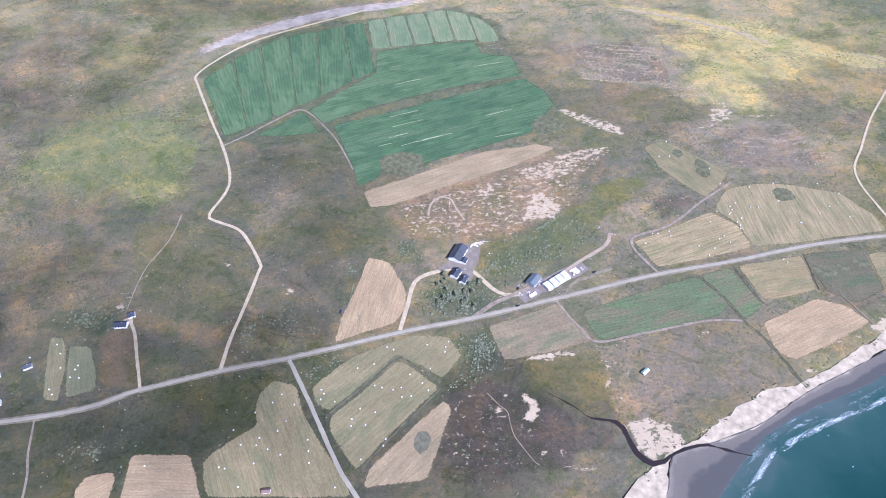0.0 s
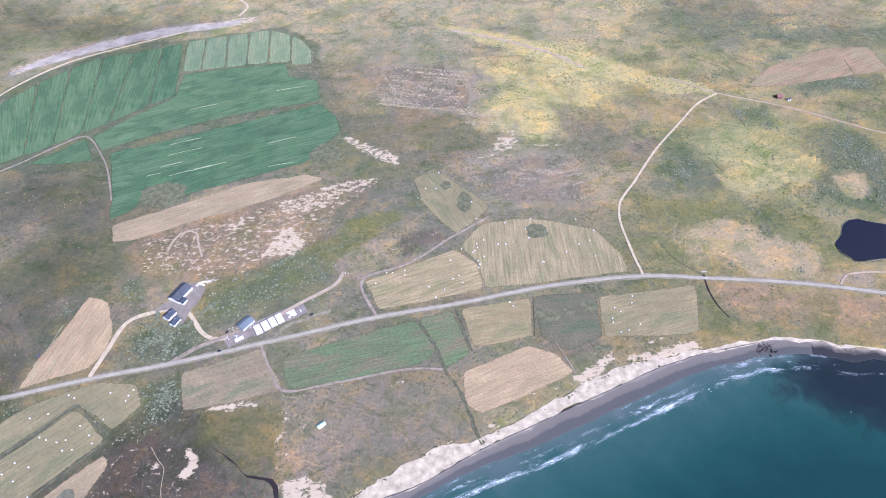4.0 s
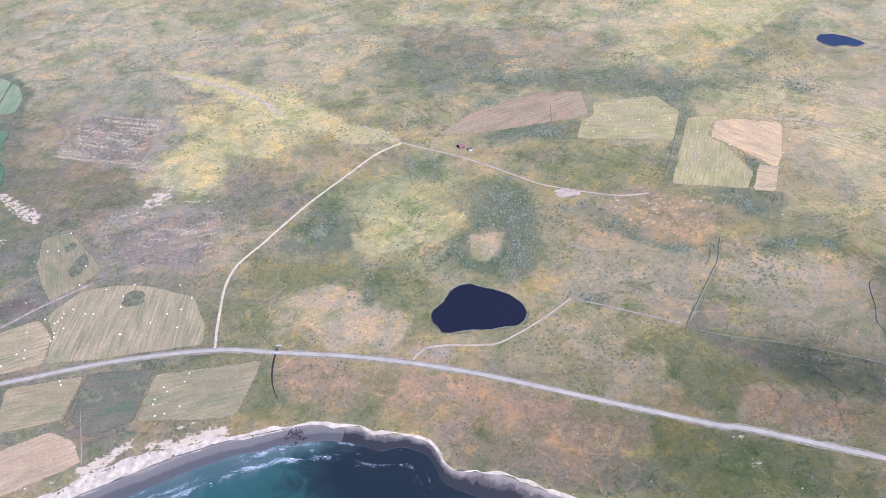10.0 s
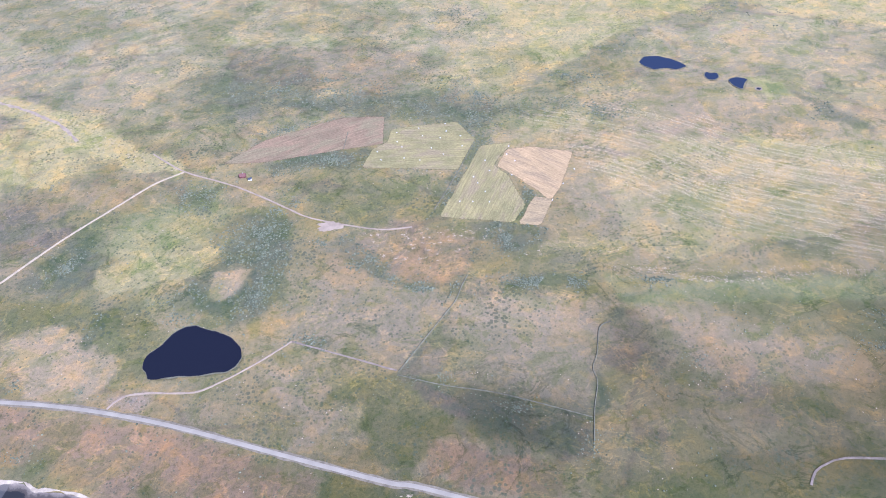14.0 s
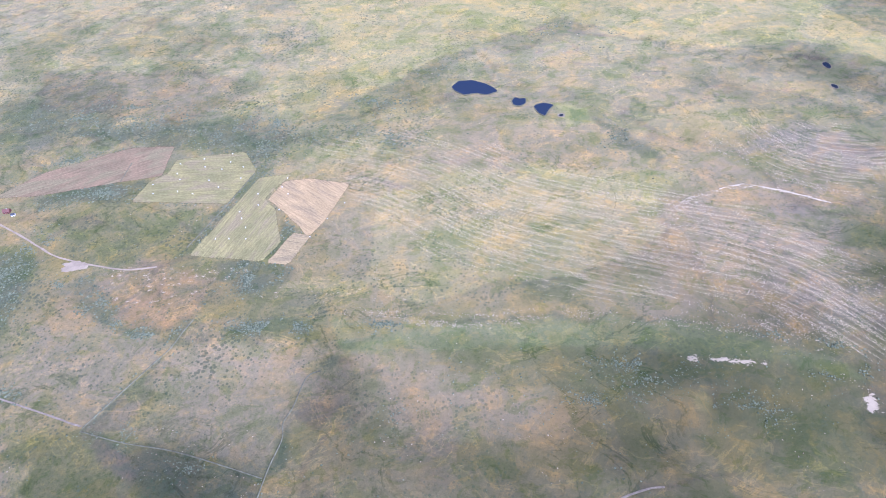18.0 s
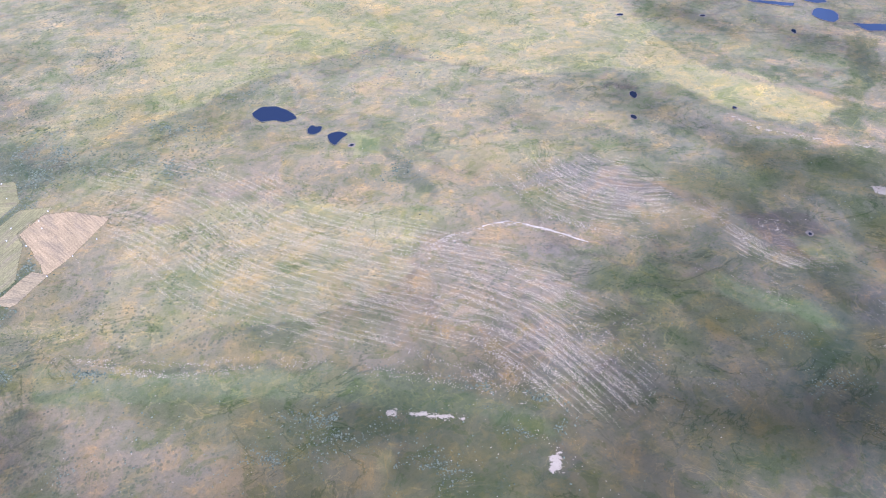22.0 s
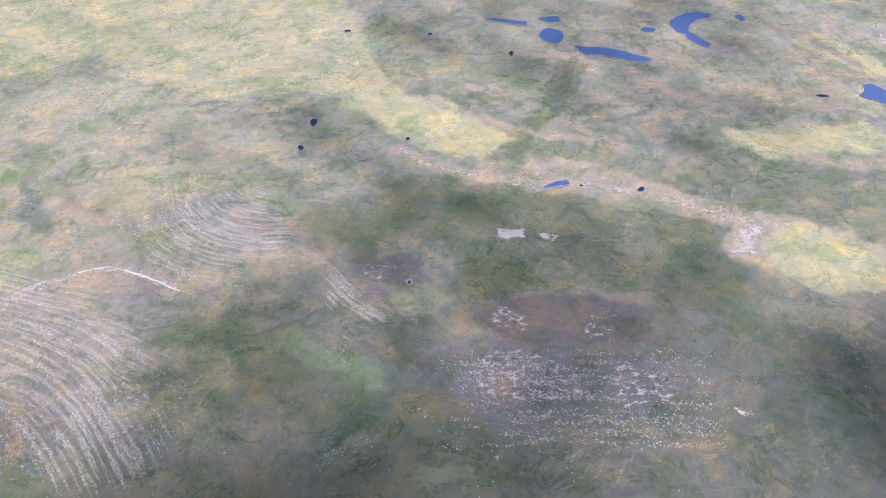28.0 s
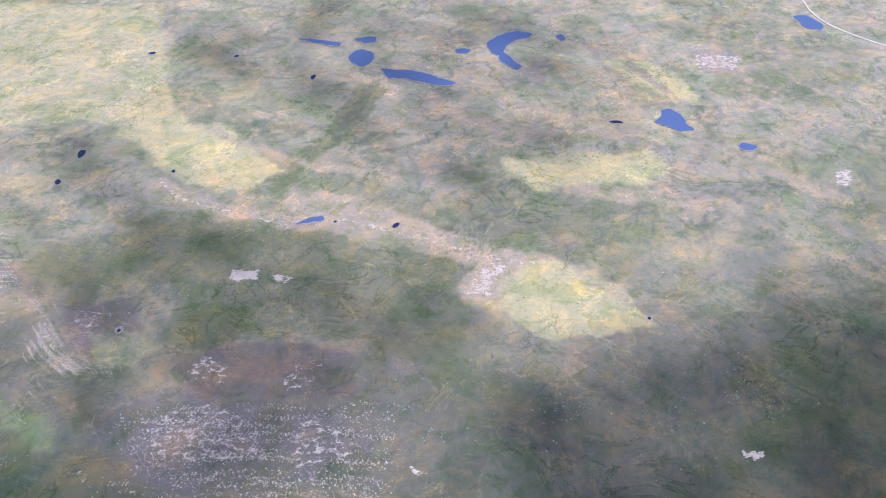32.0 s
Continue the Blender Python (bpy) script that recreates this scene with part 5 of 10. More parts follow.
cover_area("pink", [(-348.7, 454.7), (-343.3, 483.9), (-311.5, 486.1), (-272.2, 441.7), (-271.3, 404.2), (-308.8, 413.6)], 0.6)
cover_area("green", [(-193.1, 277.8), (-141.8, 275.5), (-111.3, 238.8), (-117, 193.5), (-151.9, 194.7), (-172.5, 233)], 0.4)
cover_area("rust", [(-184.2, 195.8), (-164.7, 198.6), (-153.8, 168.4), (-170.7, 165.9)], 0.6)
cover_area("tan", [(-241.3, 212.2), (-232.7, 227.3), (-218.2, 200.5), (-234.5, 197.5)], 0.5)
cover_area("green", [(-124.2, 164.4), (-90.5, 172.8), (-94.2, 148.8), (-109.9, 138.1), (-116.4, 143.8)], 0.7)
cover_area("scrub", [(-213.7, 211.3), (-197.6, 216.3), (-179, 206.3), (-178.3, 195.6), (-202.6, 198.2)], 0.45)
cover_area("scrub", [(-177.9, 129.3), (-166.6, 139.6), (-147.6, 136.4), (-152.6, 128.6), (-173.3, 124)], 0.39)
flecks("sand", [(72.7, 385.5), (81.7, 380.3), (92.3, 373.5), (114.5, 360.2), (114.9, 347.2), (104.8, 352.1), (88.1, 364.7), (74.2, 377.6)], 0.62)
flecks("sand", [(38.1, 317.8), (55, 324.7), (68.9, 333.2), (89.8, 338.9), (107, 338), (99.4, 330.3), (82, 323.3), (74.6, 311), (61.3, 306.7), (44.9, 305)], 0.56)
flecks("sand", [(13.7, 304.1), (25.1, 306), (27, 298.6), (19.4, 287.3), (14.2, 294.5)], 0.55)
flecks("sand", [(44.9, 290.7), (54.6, 299.7), (60.8, 287.7), (67.1, 285.1), (57.3, 270.1), (48, 272.6), (35.7, 268.8)], 0.66)
flecks("sand", [(-31.6, 285), (-10.2, 295.6), (-0.2, 292.8), (5.6, 278.9), (-7.7, 270.7), (-23.4, 271.4)], 0.42)
flecks("sand", [(75.5, 296.4), (80.4, 297.3), (76.8, 290.4), (70.1, 282.7)], 0.55)
flecks("sand", [(23.2, 273.7), (45, 270.6), (35.9, 260.4), (23.8, 258.8)], 0.42)
flecks("sand", [(8.8, 256.3), (16.3, 257.1), (16.6, 252.6), (10.6, 252.2)], 0.75)
flecks("sand", [(-33.8, 289.7), (10.4, 304.2), (38.1, 317.8), (107, 338), (99.2, 327.7), (79.4, 308.3), (70.1, 282.7), (38.9, 264.5), (8.7, 257.4), (-28.2, 260.9)], 0.43)
flecks("sand", [(100.9, 276.9), (116.5, 278.4), (116.7, 267.5), (102.8, 266)], 0.4)
flecks("sand", [(30.1, 250.4), (39, 254.1), (36.1, 248.2)], 0.6)
flecks("sand", [(19.6, 252.9), (35.7, 268.8), (37.3, 264.5), (24.2, 249.7)], 0.35)
flecks("sand", [(-5.5, 153.1), (6.7, 164.9), (22.4, 149.8), (28.3, 125.3), (32.9, 120.6), (-14, 121.5)], 0.34)
flecks("sand", [(28, 158.9), (35.4, 154.7), (35, 146.9), (32.2, 142), (28.6, 144.6), (29.5, 152.2)], 0.85)
flecks("sand", [(11.6, 158.7), (18.7, 151.8), (16.6, 148), (12.3, 156.6)], 0.6)
flecks("sand", [(19.5, 158.5), (22.2, 158.4), (20.9, 154.8)], 0.85)
flecks("sand", [(14.9, 150.9), (19, 150.8), (18.6, 147.8), (15.1, 148.3)], 0.9)
flecks("sand", [(23.9, 144.7), (32.3, 139.5), (32, 132.2), (27.8, 137.1)], 0.6)
flecks("sand", [(42.3, 129.7), (45.1, 132.6), (46.8, 128.4), (44, 125)], 0.75)
flecks("sand", [(33.8, 128.7), (36.3, 128.6), (36.1, 126.5), (34.4, 126.6)], 0.9)
flecks("sand", [(37.9, 124), (49.6, 124.3), (60.7, 122.4), (55.1, 120.1), (39.6, 121.5)], 0.6)
flecks("sand", [(31.1, 176.1), (36.1, 179.2), (46.2, 180.8), (57.7, 179.9), (57.9, 177.8), (46.2, 176.4), (36.2, 174.5)], 0.8)
flecks("sand", [(62.3, 177.1), (71.1, 176.3), (72.4, 166.5), (69.6, 159.1), (65.9, 155.7), (70.1, 167.9), (68.7, 174.2)], 0.72)
flecks("sand", [(72.1, 155.1), (75.6, 155.7), (75.1, 152.9), (72, 153.2)], 0.85)
flecks("sand", [(76.5, 168.4), (80.1, 168.3), (79.9, 165.2), (76.7, 165.5)], 0.75)
flecks("sand", [(71.8, 140.5), (75.3, 143.1), (85.7, 144.7), (91.2, 142.7), (97, 134.2), (103.6, 134.1), (96.1, 127.3), (87.1, 124.1), (79.4, 122.9), (76.2, 127.7), (74.3, 135.9)], 0.68)
flecks("sand", [(99.7, 133.6), (111.2, 139.8), (126.5, 149.3), (140.7, 156.7), (150.7, 164.4), (148.8, 159.1), (141, 152.8), (133, 147.9), (119.4, 142.1), (108.1, 134)], 0.66)
flecks("sand", [(161.3, 168.9), (168.7, 170.1), (167.1, 163.9), (161.6, 165.4)], 0.58)
flecks("sand", [(167.1, 172.9), (177.9, 176.8), (177.5, 175.4), (167.9, 171.5)], 0.6)
flecks("sand", [(115.8, 189), (124.3, 191), (123.8, 188), (116.7, 186.7)], 0.8)
flecks("sand", [(234.7, 208.2), (252.5, 213.2), (252.8, 211.3), (240.4, 207.7)], 0.78)
flecks("sand", [(228.6, 202.2), (241.1, 203.6), (256.4, 208.5), (266.4, 211.8), (267.2, 204.6), (251.7, 196.4), (232.2, 191.9)], 0.72)
flecks("sand", [(200.6, 187.7), (211, 195.8), (223.4, 204.1), (225.8, 200.5), (218.2, 192.2), (207.7, 184.3)], 0.74)
flecks("sand", [(190.4, 183.2), (195.5, 184.9), (195.9, 182.7), (191, 181.2)], 0.7)
flecks("sand", [(177.7, 181.9), (197.5, 187.8), (201.3, 185.3), (182.4, 177)], 0.42)
flecks("sand", [(145.5, 344.9), (157.7, 355.4), (178.4, 365.8), (187.7, 377.3), (205.4, 367.1), (222.7, 332.6), (228.4, 319.4), (199.1, 306.2), (173, 312.3), (157.8, 328.2)], 0.27)
flecks("sand", [(177.6, 377.9), (191.7, 377), (192.2, 365), (169.8, 353.3), (171.9, 360.3)], 0.55)
flecks("sand", [(131.1, 289.7), (140.4, 292.7), (143.4, 283.6), (133, 279.8)], 0.36)
flecks("sand", [(439.8, 364.3), (483.1, 356.8), (538.6, 356.1), (540.5, 346.4), (498.4, 339.5), (460.1, 348.5)], 0.37)
flecks("sand", [(543, 341.7), (598.2, 336.4), (633.1, 330), (624.5, 321.8), (564.9, 324.9), (541.4, 330.5)], 0.3)
flecks("sand", [(1168.6, 410), (1184.1, 419.3), (1185.3, 408.9), (1179.7, 392.9), (1163.6, 393.9)], 0.45)
flecks("sand", [(1028.6, 367.1), (1045.2, 356.6), (1042.6, 351.5), (1019.4, 353)], 0.5)
flecks("sand", [(1070.6, 353.6), (1079.7, 357), (1077, 340.4), (1069.1, 343.4)], 0.5)
flecks("sand", [(1035.3, 421.8), (1052.3, 421.4), (1051.5, 412.4), (1034.8, 412.8)], 0.8)
flecks("sand", [(1059.9, 416.9), (1070.9, 414.5), (1069, 409), (1059.6, 410.3)], 0.8)
flecks("sand", [(1129.8, 298.4), (1139.2, 297.4), (1137.2, 294.4), (1129.8, 295.3)], 0.8)
flecks("sand", [(952.1, 401.2), (970.5, 400), (973.9, 379.1), (960.2, 385.7)], 0.4)
MAIN_GUIDE = [(585.1, 427.0), (620.3, 401.4), (654.7, 386.2), (687.1, 371.5), (726.9, 362.5), (764.9, 351.9), (792.4, 341.5), (817.4, 326.8), (838.3, 305.3), (856.0, 282.2), (864.7, 267.3)]
streaks("main_guide", MAIN_GUIDE, [(617.1, 380.2), (680.4, 385.5), (744.3, 388.5), (791.5, 385.4), (843.9, 370.7), (861.0, 332.7), (879.5, 296.7), (877.7, 269.6), (851.6, 270.7), (824.8, 286.7), (790.4, 304.3), (737.6, 310.4), (683.0, 314.8), (630.4, 333.9)], 0.34)
streaks("main_guide", MAIN_GUIDE, [(769.0, 382.2), (806.6, 382.1), (844.3, 361.9), (851.5, 329.4), (873.2, 300.2), (869.4, 272.8), (847.9, 273.7), (825.7, 289.7), (801.3, 317.5), (769.3, 341.6)], 0.62)
ARC_GUIDE = [(832.4, 465.7), (840.6, 443.9), (855.4, 426.7), (878.4, 413.2), (899.5, 407.6), (921.4, 407.1)]
streaks("arc_guide", ARC_GUIDE, [(825, 462.3), (856.6, 464), (893.8, 453.5), (925.7, 436.3), (916.7, 405.8), (885.9, 404.5), (867.3, 396.2), (840, 404.3), (830.3, 424.9)], 0.62)
streaks("arc_guide", ARC_GUIDE, [(888.5, 435.2), (923.8, 432.8), (915.7, 406.5), (886.3, 407.1)], 0.8)
EAST_GUIDE = [(911.5, 413.2), (933.2, 407.1), (943.9, 392.6), (956.5, 377.3), (972.6, 364), (987.8, 353.8)]
streaks("east_guide", EAST_GUIDE, [(930.5, 409.5), (940.3, 405.1), (950.7, 392.2), (974.7, 365.2), (966.5, 360.4), (955.6, 363.7), (945.6, 378.1), (939.4, 392.9)], 1)
streaks("east_guide", EAST_GUIDE, [(938.5, 349.4), (956.3, 355.8), (963.1, 350.3), (949.6, 341.3)], 0.7)
UPPER_GUIDE = [(587.6, 444.5), (611.9, 469.9), (646.4, 473.2), (686.7, 456.2), (734.4, 424.4), (783.3, 397.7), (827.5, 381.8)]
streaks("upper_guide", UPPER_GUIDE, [(567.1, 490.8), (600.2, 500.7), (684.5, 464.7), (756.6, 408.6), (796.3, 392.4), (767.2, 377.3), (669.6, 400.7), (598.8, 419.1)], 0.3)
NORTH_BANK = [(805.2, 401.1), (813.9, 403.1), (822.6, 403.5), (833.2, 399.9), (841.6, 396.3), (853.8, 389.4), (862.7, 384.6)]
NORTH_TAIL = [(770.7, 381.7), (777.8, 386), (782.9, 390.7), (790.2, 394.2), (798.7, 399)]
WEST_GUIDE = [(497.4, 468.4), (562.8, 438.5), (614.5, 417.6), (664.6, 378.5), (709.5, 357.4), (765, 337.2), (815.5, 318.8), (850, 299.2)]
streaks("west_guide", WEST_GUIDE, [(557.8, 476.3), (634.9, 476.3), (706, 433), (782.6, 405), (863.3, 365.2), (860.3, 316.3), (810.2, 304.7), (731.7, 316), (648, 348.3), (589.8, 383.5)], 0.57)
cover_area("tan", [(1067.7, 489.1), (1098.9, 475.4), (1125.5, 460.3), (1154.4, 437.3), (1177.2, 420), (1214.4, 415.7), (1217.4, 423.3), (1185.2, 427.3), (1151, 445.8), (1126.9, 466.9), (1093.3, 478.1)], 0.8)
cover_area("dry", [(983.7, 499.1), (1016.5, 480.6), (1036.2, 465.9), (1027.3, 460), (990.1, 480)], 0.7)
cover_area("yellow", [(1199.4, 508.2), (1247.7, 500), (1297, 502.1), (1299.2, 486.7), (1227.1, 479.1), (1202.3, 487.9)], 0.6)
cover_area("yellow", [(1308, 633.1), (1347.3, 608.7), (1360.2, 567.4), (1341.7, 559.1), (1312.6, 607.3)], 0.6)
cover_area("pink", [(1370.6, 633.1), (1419.3, 634), (1396, 591.8), (1379.9, 605.3)], 0.8)
cover_area("tan", [(1248.2, 477.8), (1297.2, 470), (1322.9, 459.1), (1317.4, 449.1), (1262.6, 461.5)], 0.7)
cover_area("lichen", [(1243.1, 629.5), (1255.7, 621.5), (1242.8, 594.3), (1228.9, 596.5)], 0.7)
cover_area("tan", [(1143.8, 579.4), (1188.2, 561.2), (1222.3, 538.4), (1286, 528.8), (1282.9, 521.8), (1212.8, 530), (1166.3, 555.9)], 0.7)
cover_area("pink", [(1040.1, 531.4), (1075.3, 529.2), (1110.5, 508.6), (1131.1, 486.5), (1090.8, 502.3), (1054.9, 516.2)], 0.6)
cover_area("green", [(1106.1, 609.4), (1125.4, 594.8), (1103.8, 546.9), (1073.2, 510.9), (1058.5, 487.3), (1053.3, 497.2), (1076.2, 537.3)], 0.6)
cover_area("tan", [(1183.9, 423.5), (1216.7, 421.4), (1245.3, 404.3), (1265.6, 385.1), (1253, 381.1), (1205.2, 392.5), (1175.7, 390.9)], 0.4)
flecks("sand", [(1171.4, 414.7), (1191.4, 421.1), (1180.7, 394), (1165, 394.3)], 0.42)
flecks("sand", [(1067.7, 489.1), (1104.7, 475.1), (1130.3, 455.7), (1123.7, 451.8), (1078.3, 454.7)], 0.34)
flecks("sand", [(1370.6, 633.1), (1419.3, 634), (1396, 591.8)], 0.3)
cover_area("lime", [(922, 350.4), (940, 338.3), (954.5, 332.7), (972.9, 324.6), (975.1, 320.6), (953.2, 327), (936.6, 333.8), (923.2, 343)], 0.7)
flecks("sand", [(765.1, 283.3), (774.3, 282.5), (790.6, 279.4), (790.6, 277.1), (775.7, 278.5), (765.2, 280.9)], 0.85)
flecks("sand", [(754.7, 284.9), (760.2, 284.7), (760.4, 280.3), (755.9, 280.5)], 0.85)
flecks("sand", [(822, 261), (828.6, 260.7), (828.5, 251.2), (822.5, 251)], 0.85)
flecks("sand", [(1373.3, 631.1), (1414.8, 628.5), (1402.5, 603.9), (1368.3, 610.2)], 0.55)
flecks("sand", [(1278.7, 295.4), (1290.1, 294.6), (1287, 290.2), (1277.7, 291.7)], 0.8)
flecks("sand", [(1417.2, 482.7), (1430.4, 481.8), (1421.7, 465.5), (1410.1, 466.3)], 0.6)
flecks("sand", [(-182.9, 219.2), (-177.1, 219.9), (-173.4, 213.4), (-178.3, 212.6)], 0.75)
flecks("sand", [(-181.3, 225.8), (-175.5, 226.5), (-174.9, 221.7), (-180, 222.9)], 0.7)
flecks("sand", [(-176.5, 232.4), (-168.9, 244.1), (-169, 246.2), (-167.3, 244.1), (-172.1, 229.3)], 0.55)
flecks("sand", [(-94.4, 227.5), (-84.9, 226.2), (-81.7, 219.5), (-91, 220.8)], 0.55)
flecks("sand", [(-130.5, 245.8), (-125.3, 244.6), (-125.3, 242.1), (-128.7, 242.6)], 0.8)
flecks("sand", [(-344, 454.4), (-345.2, 488.5), (-313.3, 490.7), (-274.5, 441.8), (-272.7, 407.8), (-308.8, 413.6)], 0.34)
cover_area("rust", [(-146.9, 205.4), (-124.6, 204.6), (-118.2, 190.8), (-129.2, 186.2), (-142.7, 191.5)], 0.5)
cover_area("heather", [(-125.4, 215.4), (-99.6, 209.2), (-67.4, 209.9), (-63.3, 192.5), (-88.1, 189.9), (-116.2, 197.5)], 0.5)
flecks("sand", [(1008.4, 328), (1020.9, 337.9), (1041.5, 339), (1058.7, 328.2), (1066.9, 315.1), (1061.8, 306.7), (1038.6, 306), (1013.9, 309.8)], 0.45)
flecks("sand", [(1012, 312.1), (1057.8, 305.9), (1051.9, 288.8), (1037, 287.9), (1015.4, 297.2)], 0.32)
flecks("sand", [(1075.8, 327.1), (1093, 326), (1110.7, 311.1), (1101.6, 301.9), (1078.1, 300.3), (1075.4, 312.3)], 0.44)
flecks("sand", [(1069.5, 294.7), (1102.8, 298.7), (1106.8, 277.5), (1087.6, 273.2), (1064.1, 284.1)], 0.31)
flecks("sand", [(981.8, 310.2), (989.1, 307.2), (994.9, 298.6), (991.2, 299.8)], 0.7)
flecks("sand", [(992.6, 321), (998.5, 320.7), (998.5, 316.2), (993.7, 316.5)], 0.6)
flecks("sand", [(1104.2, 321.8), (1120.8, 323), (1138.1, 312.7), (1123.2, 302.7), (1110, 312.3)], 0.3)
flecks("sand", [(1017.6, 283.4), (1022.1, 283.1), (1021.7, 275.7), (1018.3, 277.7)], 0.6)
flecks("sand", [(-203, 485), (-177.2, 504.6), (-142.8, 523.7), (-97.1, 542.8), (-53.6, 551.7), (-19.2, 559.4), (-13.9, 545.3), (-48.3, 537.6), (-91.8, 528.7), (-137.6, 509.6), (-172, 490.5), (-197.7, 470.9)], 0.6)
cover_area("lichen", [(-200.4, 469.7), (-172.8, 489.7), (-138.7, 508.4), (-93.1, 526.3), (-45.3, 537.6), (-45.9, 553.3), (-95.1, 546.7), (-141.8, 528), (-181.5, 508.7), (-206, 483.1)], 0.9)
cover_area("yellow", [(129.5, 534.4), (187.5, 513.1), (255, 476.7), (299.4, 442.9), (333.3, 424.4), (329.9, 412.5), (290.4, 426), (242.6, 453.8), (180.7, 491.5)], 0.75)
cover_area("lichen", [(79.5, 470.6), (122.6, 471.2), (176.8, 448.3), (183.3, 426.6), (150.1, 408.8), (109.4, 414.7), (83.8, 436.9)], 0.7)
cover_area("pink", [(16, 491.4), (55, 496.6), (75.5, 486.8), (61.7, 456.6), (26.7, 459.2)], 0.7)
flecks("sand", [(129.8, 532.5), (187.7, 511.4), (255, 475.1), (299.3, 441.5), (333.1, 423), (330.2, 415.1), (290.5, 428.1), (242.5, 456.8), (180.3, 494.9)], 0.36)
flecks("sand", [(79.5, 470.6), (122.6, 471.2), (176.8, 448.3), (183.3, 426.6), (150.1, 408.8), (109.4, 414.7), (83.8, 436.9)], 0.33)
flecks("sand", [(16, 491.4), (55, 496.6), (75.5, 486.8), (61.7, 456.6), (26.7, 459.2)], 0.34)
flecks("sand", [(171.4, 368), (185.1, 375.9), (190.7, 393.6), (190.7, 375.5), (183.4, 359)], 0.6)
cover_area("tan", [(981.6, 507.6), (995, 489.8), (1025.5, 474.4), (1065.2, 460.4), (1100.8, 462), (1127.1, 449.7), (1155.4, 439.4), (1178.3, 426.8), (1208, 417.9), (1205.4, 408.9), (1174.7, 418), (1151.6, 430.8), (1123.5, 441.1), (1099.2, 452.8), (1063.6, 451.2), (1021.9, 465.8), (989.4, 482.2), (974.2, 501.8)], 0.75)
flecks("sand", [(980.4, 506.6), (994.1, 488.6), (1024.9, 473.1), (1064.9, 459), (1100.5, 460.6), (1126.5, 448.4), (1154.8, 438), (1177.7, 425.4), (1207.6, 416.5), (1205.8, 410.3), (1175.3, 419.4), (1152.2, 432.2), (1124.1, 442.4), (1099.5, 454.2), (1063.9, 452.6), (1022.5, 467.1), (990.3, 483.4), (975.4, 502.8)], 0.5)
cover_area("tan", [(1174.4, 565.4), (1199.7, 545.2), (1240.2, 533.8), (1279.6, 535.6), (1309, 540.2), (1310.2, 532.4), (1280.4, 527.8), (1239.2, 526), (1196.3, 538.2), (1169.6, 559.2)], 0.75)
flecks("sand", [(1173.5, 564.2), (1199, 543.9), (1240, 532.3), (1279.8, 534.1), (1309.2, 538.7), (1310, 533.9), (1280.2, 529.3), (1239.4, 527.5), (1197, 539.5), (1170.5, 560.4)], 0.42)
cover_area("tan", [(1268, 472), (1305.7, 464.2), (1341.5, 452.9), (1339.1, 445.1), (1303.7, 456.2), (1266.4, 464)], 0.75)
flecks("sand", [(1267.7, 470.5), (1305.4, 462.7), (1341.1, 451.5), (1339.5, 446.5), (1304, 457.7), (1266.7, 465.5)], 0.42)
cover_area("tan", [(1250.3, 620.7), (1274, 602.7), (1295.7, 567.4), (1315.8, 552.6), (1311.4, 546.6), (1290.1, 562.6), (1268.4, 597.9), (1245.9, 614.9)], 0.75)
flecks("sand", [(1249.4, 619.6), (1272.9, 601.7), (1294.6, 566.4), (1314.9, 551.4), (1312.3, 547.8), (1291.2, 563.6), (1269.5, 598.9), (1246.8, 616)], 0.42)
cover_area("tan", [(980.6, 571.8), (1012.4, 551.7), (1046.1, 529.4), (1078.6, 514.6), (1113.9, 500.1), (1111.3, 493.7), (1075.8, 508.2), (1042.7, 523.2), (1008.6, 545.9), (976.8, 565.8)], 0.75)
flecks("sand", [(979.8, 570.5), (1011.6, 550.5), (1045.4, 528), (1078, 513.2), (1113.4, 498.8), (1111.8, 495), (1076.4, 509.6), (1043.4, 524.6), (1009.4, 547.1), (977.6, 567.1)], 0.4)
flecks("sand", [(927.6, 413.5), (941.2, 401.6), (951.3, 382.6), (963.2, 368.9), (977.6, 357.2), (974.8, 353.8), (960.2, 365.7), (947.7, 380.2), (937.8, 399), (924.8, 410.1)], 0.46)
flecks("sand", [(1019.4, 352.1), (1026.7, 363.8), (1037.6, 369.7), (1057.8, 368.5), (1068.2, 365.1), (1068.4, 342.1), (1054.9, 343.7), (1035.9, 347.3), (1036.3, 349.1), (1055.3, 345.5), (1066.8, 343.1), (1066.6, 364.5), (1057.6, 366.7), (1037.8, 367.9), (1027.9, 362.6), (1021, 351.1)], 0.45)
flecks("sand", [(1071.5, 368.9), (1084.4, 364.6), (1100.3, 359.3), (1109.6, 353.2), (1105.4, 337.7), (1095.3, 335.4), (1076.5, 338.1), (1069.8, 341.7), (1070.6, 343.3), (1076.9, 339.9), (1095.3, 337.2), (1104, 338.9), (1107.8, 352.8), (1099.5, 357.7), (1083.8, 362.8), (1070.9, 367.1)], 0.45)
flecks("sand", [(948.3, 400), (962, 403.9), (979.9, 405.1), (998.2, 394.2), (1008.6, 373), (1001.4, 362.1), (984.5, 358.9), (967.2, 370.5), (956, 384.3), (957.4, 385.5), (968.4, 371.9), (984.9, 360.7), (1000.6, 363.7), (1006.8, 372.8), (996.8, 393), (979.5, 403.3), (962.2, 402.1), (948.7, 398.2)], 0.43)
flecks("sand", [(804.8, 402.7), (813.7, 404.7), (822.9, 405.1), (833.8, 401.4), (842.3, 397.7), (854.6, 390.8), (863.5, 386), (861.9, 383.2), (853, 388), (840.9, 394.9), (832.6, 398.4), (822.3, 401.9), (814.1, 401.5), (805.6, 399.5)], 0.62)
